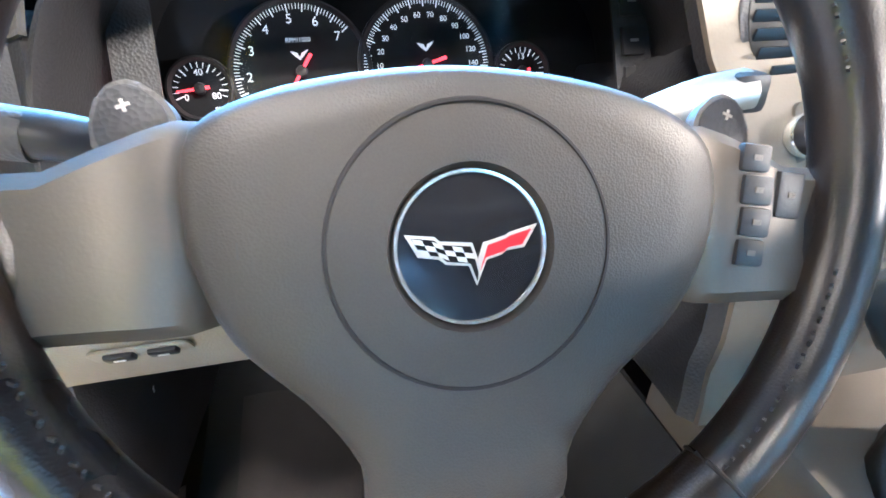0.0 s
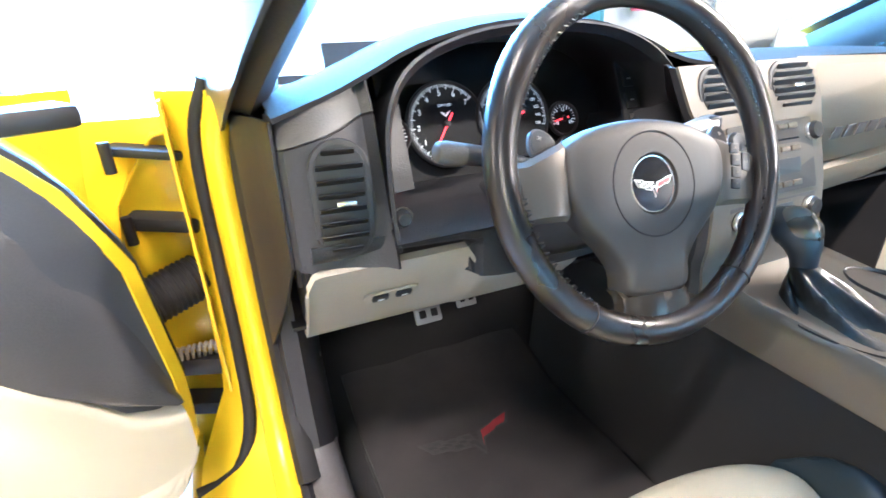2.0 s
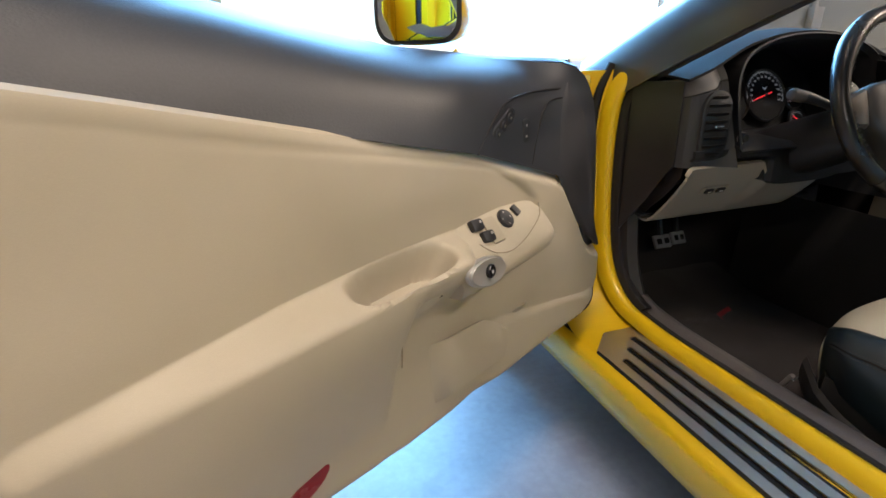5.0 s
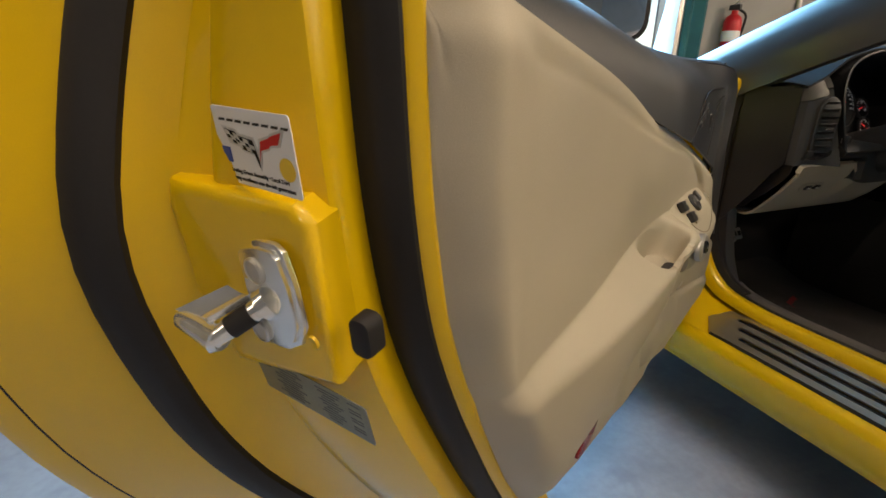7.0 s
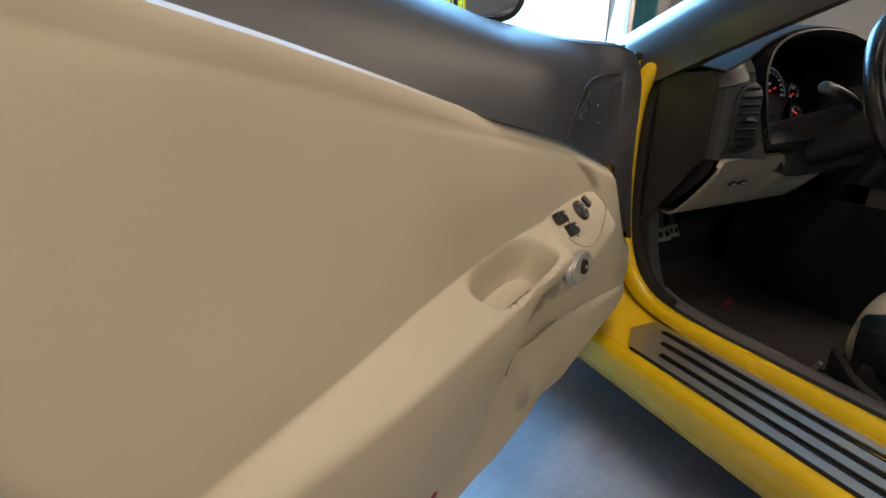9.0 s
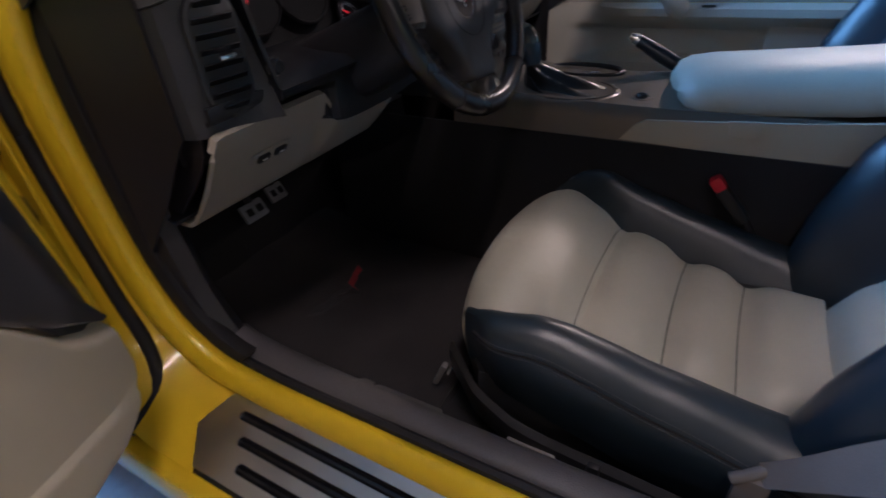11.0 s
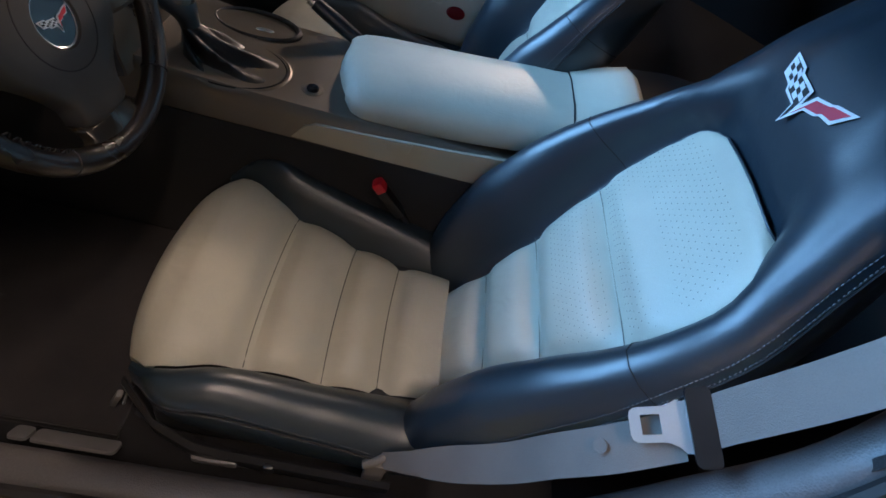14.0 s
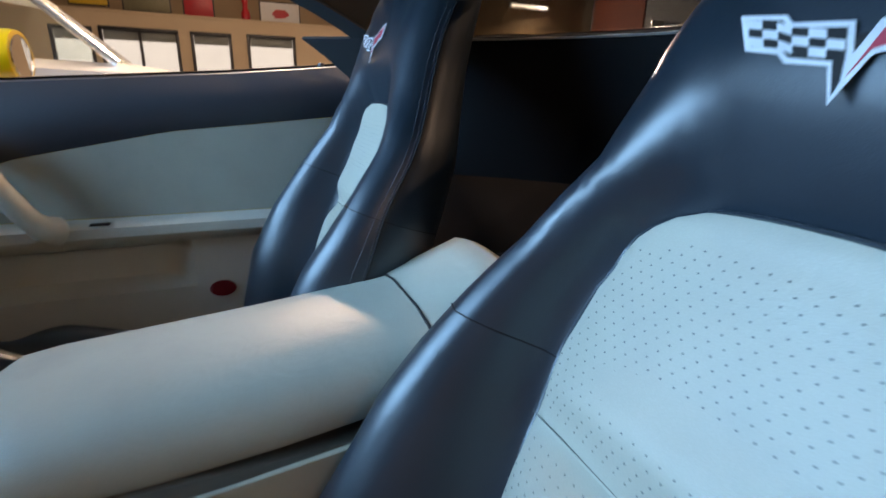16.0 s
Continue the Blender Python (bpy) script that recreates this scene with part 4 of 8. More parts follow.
            cup = 1 - sm(q, 0.42, 1.06)
            row.append((u, w - 0.010 * cup, z - 0.052 * cup))
        w1 = row[-1][1]
        w0 = min(w1 - 0.006, 0.022 - 0.05 * max(0, (b - 0.86) / 0.2) ** 2 * sm(u, 0.12, 0.4))
        row += [(u, w1 - 0.004, b + 0.0022), (u, (w0 + w1) / 2, b + 0.003), (u, w0, b + 0.0025)]
        P.append(row)
    part("lower_trim", sheet(P, 0.004, False), VINYL_TAN, d, "tan grained lower trim with a deep pull cup")
    col = P[int(np.argmin([abs(u - 0.716) for u in ul]))]
    part("arm_seam", tube([(u - 0.25 * max(0, 0.70 - z), w + 0.0004, z) for u, w, z in col if 0.60 < z < 0.725], 0.0009, 6), POD_SEAM, d)
    # dark brown slab put in for the deep shade inside the cup
    part("cup_shade", slab(rrect(0.090, 0.020, 0.009), 0.003, 0.001, frame_of((0.655, 0.060, 0.6895), (1, 0, 0), (0, -1, 0.05))), mat("cup_shade_brown", (0.045, 0.037, 0.030), 0.7, 0, 0.1, 9, 300, 0.1), d, "dark slab standing for shade in the pull cup")
    # armrest pod with the switch panel
    rings = []
    for u, zt, zr, wr, zu in ((0.281, 0.722, 0.705, 0.046, 0.694), (0.286, 0.738, 0.705, 0.057, 0.688), (0.298, 0.753, 0.704, 0.064, 0.682), (0.322, 0.767, 0.703, 0.069, 0.675), (0.36, 0.773, 0.702, 0.073, 0.669), (0.42, 0.775, 0.702, 0.078, 0.662), (0.50, 0.769, 0.701, 0.082, 0.654), (0.540, 0.762, 0.701, 0.084, 0.648), (0.556, 0.745, 0.701, 0.085, 0.644), (0.568, 0.726, 0.701, 0.083, 0.642), (0.577, 0.708, 0.696, 0.076, 0.650)):
        rings.append([(u, 0.0, zt), (u, 0.012, zt + 0.001), (u, 0.012 + (wr - 0.012) * 0.5, zt + (zr - zt) * 0.42), (u, wr - 0.008, zr + (zt - zr) * 0.10), (u, wr, zr - 0.010), (u, wr - 0.006, zr - 0.030), (u, 0.02 + (wr - 0.02) * 0.45, (zr + zu) / 2 - 0.012), (u, 0.015, zu), (u, 0.0, zu)])
    pod = part("armrest", loft([spl(r + [r[0]], 33)[:-1] for r in rings]), VINYL_TAN, d, "tan moulded armrest")
    # switch panel frame: x towards the hinge, y up the slope
    N = frame_of((0.449, 0.0435, 0.7375), (-1, 0, 0.0), (0, -0.66, 0.75)) @ pose(0, 0, 0.0045)
    part("panel_seam", tube([Vector(p) for p in spl([(0.302, 0.030, 0.750), (0.335, 0.0535, 0.737), (0.38, 0.067, 0.724), (0.42, 0.0742, 0.7138), (0.457, 0.0777, 0.7103), (0.488, 0.0747, 0.7150), (0.506, 0.0672, 0.7235), (0.516, 0.0585, 0.7330)], 30)], 0.0007, 6), POD_SEAM, pod)
    for k in range(2):
        sw = part("window_switch", box((0, 0, 0), (0.026, 0.019, 0.012), 0.004, N @ pose(-0.050 + 0.010 * k, 0.017 - 0.0235 * k, 0.003, 6, 0, -4)), PLASTIC, pod, "black rocker switch")
        part("mark", box((0, 0, 0), (0.004, 0.004, 0.0006), 0, N @ pose(-0.044 + 0.010 * k, 0.019 - 0.0235 * k, 0.0094, 6, 0, -4)), MARK_GREY, sw)
    part("switch_recess", box((0, 0, 0), (0.032, 0.046, 0.008), 0.004, N @ pose(-0.017, 0.001, -0.0005)), mat("recess_tan", (0.40, 0.35, 0.26), 0.6, 0, 0.05, 9, 300, 0.2), pod)
    mk = part("mirror_knob", revolve([(0.0, -0.002), (0.0165, -0.002), (0.0175, 0.003), (0.0155, 0.006), (0.0, 0.0035)], 28, N @ pose(0.024, 0.010, 0)), PLASTIC, pod, "round black mirror control")
    mb = bmesh.new()
    for k in range(4):
        slab([(-0.002, -0.0015), (0.002, -0.0015), (0, 0.0022)], 0.0004, 0, N @ pose(0.024, 0.010, 0.0052) @ pose(0, 0, 0, 0, 0, 90 * k) @ pose(0, 0.011, 0), mb)
    part("arrows", mb, MARK_GREY, mk)
    part("mirror_selector", box((0, 0, 0), (0.014, 0.020, 0.008), 0.003, N @ pose(0.060, 0.017, 0.002, 0, 0, 18)), PLASTIC, pod, "small black selector switch")
    # silver door release on the front of the arm
    BEZEL = mat("release_metal", (0.46, 0.445, 0.42), 0.42, 0.55, 0.05, 10, 800, 0.03)
    R = frame_of((0.532, 0.0815, 0.700), (-1, -0.06, -0.16), (-0.16, -0.10, 0.98))
    rel = part("release_bezel", slab(oval(0.051, 0.023, 36), 0.008, 0.004, R @ pose(0, 0, -0.002)), BEZEL, d, "satin silver release bezel")
    part("bezel_dish", revolve([(0.0485, 0.0064), (0.046, 0.0082), (0.042, 0.0078), (0.034, 0.0066), (0.020, 0.0063), (0.0, 0.0063)], 36, R @ Matrix.Diagonal((1.0, 0.44, 1, 1)), close=False), BEZEL, rel)
    rb_ = part("release_button", revolve([(0, 0.0), (0.0108, 0.0), (0.0108, 0.005), (0.0085, 0.007), (0, 0.0062)], 24, R @ pose(0.002, 0.001, 0.005)), GLOSS_BLACK, rel, "black release button")
    part("mark", box((0, 0, 0), (0.004, 0.005, 0.0006), 0, R @ pose(0.002, 0.001, 0.0118)), MARK_GREY, rb_)
    # map pocket lip
    P = []
    for u in np.linspace(0.420, 0.70, 18):
        zt = lerp(u, [(0.42, 0.545), (0.45, 0.566), (0.49, 0.588), (0.56, 0.592), (0.70, 0.590)])
        k = 1 - 2.4 * sm(u, 0.56, 0.68)
        P.append([(u, 0.030, 0.470), (u, 0.034 + 0.010 * k, 0.482), (u, 0.036 + 0.014 * k, (zt + 0.48) / 2), (u, 0.037 + 0.013 * k, zt - 0.006), (u, 0.035 + 0.011 * k, zt), (u, 0.031 + 0.009 * k, zt - 0.003), (u, 0.027 + 0.006 * k, zt - 0.03)])
    part("map_pocket", sheet(P, 0.003, True), VINYL_TAN, d, "tan map pocket")
    # seams
    for pts in ([(0.214, 0.028, 0.773), (0.26, 0.029, 0.764), (0.300, 0.024, 0.752)], [(0.405, 0.029, 0.66), (0.411, 0.029, 0.61), (0.424, 0.030, 0.562)], [(0.030, 0.020, 0.470), (0.21, 0.0285, 0.512), (0.32, 0.0290, 0.535), (0.42, 0.0292, 0.557)]):
        part("seam", tube(spl(pts, 14), 0.0011, 6), POD_SEAM, d)
    part("speaker_badge", slab(rrect(0.046, 0.009, 0.002), 0.002, 0.0006, frame_of((0.355, 0.0305, 0.552), (-1, 0, 0.04), (0, 0, 1))), SILVER, d, "small silver speaker badge with dark bars")
    # red reflector low at the rear
    part("reflector", slab(oval(0.037, 0.015, 28), 0.004, 0.001, frame_of((0.845, 0.0355, 0.495), (-1, 0, 0.39), (0.39, 0, 1))), REFLECTOR, d, "dark red oval reflector")
    # dark bezel with memory and lock switches
    part("bezel_groove", tube(spl([(0.483, 0.0290, 0.862), (0.470, 0.0288, 0.880), (0.453, 0.0280, 0.897), (0.430, 0.0262, 0.917), (0.408, 0.0240, 0.931), (0.376, 0.0218, 0.940), (0.328, 0.0195, 0.945), (0.281, 0.0182, 0.946), (0.215, 0.0170, 0.946)], 40), 0.0020, 6), RUBBER, d)
    part("grille_groove", tube(spl([(0.328, 0.0296, 0.824), (0.323, 0.0296, 0.842), (0.318, 0.0292, 0.860), (0.308, 0.0280, 0.885), (0.296, 0.0265, 0.905), (0.278, 0.0250, 0.921), (0.25, 0.0235, 0.929), (0.222, 0.0225, 0.930)], 30), 0.0017, 6), RUBBER, d)
    P = []
    for z in np.linspace(0.586, 0.996, 40):
        ul_ = lerp(z, [(0.586, 0.030), (0.629, 0.091), (0.695, 0.159), (0.766, 0.211), (0.789, 0.230), (0.82, 0.240), (0.87, 0.239), (0.90, 0.233), (0.942, 0.214), (0.97, 0.192), (0.996, 0.170)])
        ur_ = lerp(z, [(0.586, 0.014), (0.70, 0.022), (0.778, 0.032), (0.857, 0.058), (0.921, 0.112), (0.96, 0.142), (0.996, 0.166)])
        row = []
        for f in np.linspace(0, 1, 12):
            u = ul_ + (ur_ - ul_) * f
            hh = max(0, (z - 0.86) / 0.2)
            row.append((u, 0.0315 - 0.05 * hh ** 2 * (0.35 + 0.65 * sm(u, 0.08, 0.25)) - 0.010 * sm(z, 0.95, 0.996) - 0.022 * sm(f, 0.6, 1.0) - 0.003 * (1 - sm(f, 0.0, 0.06)), z))
        P.append(row)
    part("sail_panel", sheet(P, 0.005, True), SAIL, d, "charcoal corner panel with a peaked top")
    mm = frame_of((0.414, 0.0258, 0.899), (-0.82, 0, 0.57), (0.57, 0.15, 0.82))
    mem = part("memory_switch", slab(rrect(0.064, 0.026, 0.012), 0.003, 0.001, mm), PLASTIC, d, "black oval memory switch")
    part("switch_lip", tube([mm @ Vector((x, y, 0.0015)) for x, y in rrect(0.068, 0.030, 0.014) + rrect(0.068, 0.030, 0.014)[:1]], 0.0012, 6), VINYL_DK, mem)
    for k in (-1, 0, 1):
        b_ = part("button", revolve([(0, 0), (0.0098, 0), (0.0085, 0.0025), (0, 0.0028)], 18, mm @ pose(0.0195 * k, 0, 0.002) @ Matrix.Diagonal((0.88, 1.05, 1, 1))), VINYL_DK, mem)
        part("mark", box((0, 0, 0), (0.004, 0.004, 0.0006), 0, mm @ pose(0.0195 * k, 0, 0.0050)), SILVER, b_)
    lk = frame_of((0.350, 0.0262, 0.884), (-1, 0, 0.03), (0.03, 0, 1))
    lock = part("lock_switch", slab(rrect(0.019, 0.040, 0.006), 0.004, 0.0015, lk), PLASTIC, d, "black lock switch")
    for k in (-1, 1):
        part("mark", box((0, 0, 0), (0.0035, 0.004, 0.0006), 0, lk @ pose(0, 0.009 * k, 0.0042)), MARK_GREY, lock)
    # rear and lower edge of the door: lip, seals, jamb, skin
    C = spl([(1.205, 1.25), (1.200, 1.10), (1.192, 1.012), (1.183, 0.905), (1.165, 0.813), (1.138, 0.74), (1.103, 0.667), (1.06, 0.585), (1.018, 0.520), (0.947, 0.458), (0.86, 0.428), (0.73, 0.418), (0.40, 0.422), (0.10, 0.430)], 70)
    T = np.gradient(C, axis=0)
    T /= np.linalg.norm(T, axis=1, keepdims=True)
    Nn = np.c_[-T[:, 1], T[:, 0]]

    def edge(name, sec, material, label, span=None, flip=False):
        P = []
        for i in range(len(C)):
            if span and not (span[0] <= i <= span[1]):
                continue
            P.append([(C[i, 0] + Nn[i, 0] * o, w, C[i, 1] + Nn[i, 1] * o) for o, w in sec])
        return part(name, sheet(P, 0.003, flip), material, d, label)
    kb = max(i for i in range(len(C)) if C[i, 0] > 0.93)
    edge("trim_lip", [(-0.006, 0.018), (-0.001, 0.025), (0.005, 0.0265), (0.010, 0.024), (0.0135, 0.018), (0.012, 0.006)], YELLOW, "yellow painted lip", (0, kb))
    edge("inner_seal", [(0.006, 0.020), (0.016, 0.020), (0.024, 0.012), (0.026, 0.0), (0.024, -0.010), (0.014, -0.016)], RUBBER, "black rubber door seal", (0, kb))
    D2 = spl([(1.225, 1.25), (1.250, 1.10), (1.272, 1.02), (1.286, 0.973), (1.298, 0.925), (1.304, 0.89), (1.304, 0.853), (1.294, 0.80), (1.267, 0.715), (1.22, 0.625), (1.152, 0.535), (1.023, 0.425), (0.90, 0.385), (0.73, 0.372), (0.40, 0.376), (0.10, 0.385)], 70)
    T2 = np.gradient(D2, axis=0)
    T2 /= np.linalg.norm(T2, axis=1, keepdims=True)
    N2 = np.c_[-T2[:, 1], T2[:, 0]]
    P = []
    for i in range(len(C)):
        keep = 1 - 0.92 * sm(1.00 - C[i, 0], 0.0, 0.10)
        a = [(C[i, 0] + Nn[i, 0] * o * keep, w, C[i, 1] + Nn[i, 1] * o * keep) for o, w in ((0.012, -0.012), (0.030, -0.012), (0.044, -0.006), (0.054, -0.008), (0.060, -0.016))]
        b = (D2[i, 0] - N2[i, 0] * 0.022, -0.096, D2[i, 1] - N2[i, 1] * 0.022)
        c = (D2[i, 0] + N2[i, 0] * 0.010, -0.113, D2[i, 1] + N2[i, 1] * 0.010)
        e = a[-1]
        out = (N2[i, 0], 0.0, N2[i, 1])
        m1 = [tuple(e[k] + (b[k] - e[k]) * f + out[k] * o for k in range(3)) for f, o in ((0.3, 0.004), (0.58, 0.005), (0.61, 0.0035), (0.66, -0.004), (0.70, -0.005))]
        P.append(a + m1 + [b, (D2[i, 0] - N2[i, 0] * 0.004, -0.105, D2[i, 1] - N2[i, 1] * 0.004), c])
    part("jamb", sheet(P, 0.003), YELLOW, d, "yellow painted door jamb")

    def edge2(name, sec, material, label):
        P = [[(D2[i, 0] + N2[i, 0] * o, w, D2[i, 1] + N2[i, 1] * o) for o, w in sec] for i in range(len(D2))]
        return part(name, sheet(P, 0.003), material, d, label)
    edge2("outer_seal", [(0.006, -0.110), (0.010, -0.107), (0.016, -0.109), (0.022, -0.118), (0.026, -0.130), (0.024, -0.140)], RUBBER, "black rubber outer seal")
    edge2("skin_flange", [(0.016, -0.134), (0.032, -0.146), (0.052, -0.166), (0.072, -0.186), (0.084, -0.199), (0.096, -0.208), (0.101, -0.216), (0.099, -0.226), (0.088, -0.234), (0.04, -0.240), (-0.15, -0.243)], YELLOW, "yellow painted outer skin edge")
    edge2("hem_line", [(0.0835, -0.1985), (0.0842, -0.1985), (0.0850, -0.2005)], RUBBER, "thin dark hem line")
    # outer skin
    P = []
    for u in np.linspace(-0.04, 1.24, 24):
        P.append([(u, -0.235 + 0.05 * ((z - 0.62) / 0.4) ** 2 - 0.012, z) for z in np.linspace(lerp(u, ZB) - 0.10, 0.975 + 0.06 * sm(u, 0.4, 1.2), 10)])
    part("outer_skin", sheet(P, 0.003, True), YELLOW, d, "yellow painted outer door skin")
    # front end of the door with its jamb
    P = []
    for z in np.linspace(0.44, 0.96, 16):
        u0 = lerp(z, [(0.44, 0.05), (0.5, 0.02), (0.6, 0.015), (0.79, 0.035), (0.9, 0.085), (0.96, 0.14)])
        P.append([(u0 + 0.004, 0.016, z), (u0 - 0.012, 0.008, z), (u0 - 0.016, -0.03, z), (u0 - 0.03, -0.06, z), (u0 - 0.035, -0.12, z), (u0 - 0.05, -0.17, z), (u0 - 0.055, -0.235, z)])
    part("front_jamb", sheet(P, 0.003), YELLOW, d, "yellow painted front edge of the door")
    part("front_seal", tube([(lerp(z, [(0.44, 0.05), (0.5, 0.02), (0.6, 0.015), (0.79, 0.035), (0.9, 0.085), (0.96, 0.14)]) - 0.016, -0.02, z) for z in np.linspace(0.43, 0.95, 16)], 0.011, 8), RUBBER, d, "black rubber front seal")
    # black corner cap and the wing mirror on its arm
    part("corner_cap", box((0.060, -0.078, 0.958), (0.11, 0.062, 0.028), 0.010), PLASTIC, d, "black plastic corner cap")
    rings = []
    for u, a, b in ((0.215, 0.018, 0.014), (0.228, 0.052, 0.038), (0.26, 0.074, 0.052), (0.31, 0.083, 0.058), (0.37, 0.086, 0.060), (0.385, 0.084, 0.058)):
        rings.append([(u, -0.225 + a * math.copysign(abs(math.cos(k * math.tau / 24)) ** 0.75, math.cos(k * math.tau / 24)), 1.058 + b * math.copysign(abs(math.sin(k * math.tau / 24)) ** 0.75, math.sin(k * math.tau / 24))) for k in range(24)])
    turn = pose(0.30, -0.225, 0.026) @ pose(0, 0, 0, 0, 0, 24) @ pose(-0.30, 0.225, 0)
    shell = loft(rings)
    bmesh.ops.transform(shell, matrix=turn, verts=shell.verts)
    mr = part("wing_mirror", shell, YELLOW, d, "yellow wing mirror shell")
    part("mirror_frame", slab(rrect(0.166, 0.112, 0.038, 8), 0.004, 0.002, turn @ Matrix(((0, 0, 1, 0.384), (1, 0, 0, -0.225), (0, 1, 0, 1.058), (0, 0, 0, 1)))), PLASTIC, mr, "black mirror frame")
    part("mirror_glass", slab(rrect(0.150, 0.098, 0.034, 8), 0.002, 0.0005, turn @ Matrix(((0, 0, 1, 0.3875), (1, 0, 0, -0.225), (0, 1, 0, 1.058), (0, 0, 0, 1)))), MIRROR, mr)
    part("mirror_arm", tube([(0.30, -0.19, 1.01), (0.28, -0.17, 0.965)], 0.022, 10), YELLOW, mr)
    # latch block, striker and bump stop on the rear jamb: x outward, y up, z rearward off the jamb
    F = Matrix(((0.10, 0.12, 0.987, 1.2515), (-0.995, 0.0, 0.10, -0.012), (0.012, 0.993, -0.12, 0.852), (0, 0, 0, 1)))
    F0 = F
    F = F @ pose(-0.010, 0.002, 0.009, 0, 4, 0)
    part("latch_block", slab([(-0.010, -0.068), (0.070, -0.066), (0.086, -0.010), (0.092, 0.044), (0.086, 0.062), (0.000, 0.054), (-0.010, 0.042)], 0.034, 0.0085, F0 @ pose(0.03, 0, -0.020, 0, -11, 0) @ pose(-0.03, 0, 0), seg=4), YELLOW, d, "raised yellow latch block")
    F = F @ pose(-0.004, 0.005, 0)
    plate_ = [(0.072, 0.003), (0.069, 0.010), (0.059, 0.016), (0.034, 0.024), (0.018, 0.025), (0.012, 0.021), (0.007, 0.002), (0.006, -0.026), (0.012, -0.040), (0.026, -0.049), (0.052, -0.054), (0.061, -0.051), (0.066, -0.036), (0.069, -0.013)]
    stv = part("striker", slab([(0.039 + (x - 0.039) * 0.90, -0.014 + (y + 0.014) * 0.90) for x, y in plate_], 0.004, 0.0018, F @ pose(0, 0, 0.0065)), CHROME, d, "bright zinc-plated striker")
    part("back_plate", slab(plate_, 0.0035, 0.0012, F @ pose(0, 0, 0.0038)), CHROME, stv)
    for px, py in ((0.037, 0.005), (0.045, -0.039)):
        part("bolt", revolve([(0, 0), (0.0085, 0), (0.0085, 0.002), (0.0072, 0.003), (0.0070, 0.002), (0, 0.0022)], 20, F @ pose(px, py, 0.0100)), STEEL, stv)
    a0, a1 = Vector((0.0315, -0.0145, 0.009)), Vector((0.0495, -0.0300, 0.032))
    part("pin_collar", tube([F @ a0, F @ a0.lerp(a1, 0.18)], 0.0100, 18), CHROME, stv)
    part("pin", tube([F @ a0.lerp(a1, 0.1), F @ a0.lerp(a1, 0.95)], 0.0066, 16), CHROME, stv)
    part("pin_sleeve", tube([F @ a0.lerp(a1, 0.38), F @ a0.lerp(a1, 0.86)], 0.0072, 16), RUBBER, stv, "black sleeve")
    A0, A1, B0, B1 = Vector((0.066, -0.013, 0.009)), Vector((0.086, -0.024, 0.039)), Vector((0.046, -0.017, 0.009)), Vector((0.060, -0.027, 0.034))
    web = []
    for f in np.linspace(0, 1, 10):
        row = []
        for g in np.linspace(0, 1, 9):
            p = A0.lerp(A1, f).lerp(B0.lerp(B1, f), g)
            row.append(F @ (p + Vector((-0.002, -0.003, -0.003)) * math.sin(g * 3.14)))
        web.append(row)
    part("arm_web", sheet(web, 0.004, True), CHROME, stv, sharp=60)
    ends = [A1.lerp(Vector((0.049, -0.0315, 0.0345)), g) + Vector((0, -0.004, 0)) for g in (0, 0.1, 0.4, 0.7, 0.9, 1.0)]
    part("arm", tube([F @ p for p in ends], [0.0045, 0.0068, 0.0072, 0.0080, 0.0092, 0.006], 14, up=(0, 1, 0)), CHROME, stv)
    part("pin_end", tube([F @ a0.lerp(a1, 0.9), F @ a0.lerp(a1, 1.22)], 0.0062, 18), CHROME, stv)
    for px, py in ((0.071, 0.027), (0.003, -0.036)):
        part("rivet", revolve([(0, 0), (0.0048, 0), (0.0042, 0.0018), (0.0, 0.001)], 14, F @ pose(px, py, 0.0042)), YELLOW, d)
    part("bump_stop", slab(rrect(0.016, 0.027, 0.006), 0.014, 0.003, F0 @ pose(-0.034, -0.028, -0.014)), RUBBER, d, "black rubber bump stop")
    # stickers: their own axes run to the reader's right
    G = F0 @ Matrix(((-1, 0, 0, 0), (0, 1, 0, 0), (0, 0, -1, 0), (0, 0, 0, 1))) @ Matrix.Diagonal((1, 1, -1, 1))
    S1 = G @ pose(-0.014, 0.081, 0.006, 0, -5, 0)
    sk = part("sticker", slab(rrect(0.068, 0.043, 0.002), 0.0006, 0, S1), STICKER, d, "white factory sticker with crossed flags and small print")
    bars = bmesh.new()
    for k in range(8):
        slab([(-0.0285 + 0.0078 * k, 0.0138), (-0.0231 + 0.0078 * k, 0.0138), (-0.0222 + 0.0078 * k, 0.0152), (-0.0276 + 0.0078 * k, 0.0152)], 0.0003, 0, S1 @ pose(0, 0, 0.0006), bars)
    words("Bowling Green Assembly \u2022 Local 2164", 0.0034, S1 @ pose(-0.001, -0.0138, 0.0007), bars)
    words("Driving excellence into the 6th generation", 0.0034, S1 @ pose(0.000, -0.0180, 0.0007), bars)
    part("print", bars, BLACK_INK, sk, "dark bars over two lines of small print")
    flag_badge(sk, S1 @ pose(0.001, 0.0030, 0.0007), 0.056, depth=0.0003)
    part("blue_square", box((-0.027, -0.005, 0.0009), (0.0075, 0.0085, 0.0004), 0, S1), BLUE_INK, sk)
    part("gold_seal", revolve([(0, 0), (0.0062, 0), (0.0062, 0.0004), (0, 0.0004)], 20, S1 @ pose(0.026, -0.0065, 0.0007)), GOLD, sk)
    S2 = G @ pose(-0.015, -0.089, 0.003, 10, 0, -4)
    lb = part("foil_plate", slab(rrect(0.102, 0.040, 0.002), 0.0006, 0, S2), FOIL, d, "worn grey foil label with dark bars")
    bars = bmesh.new()
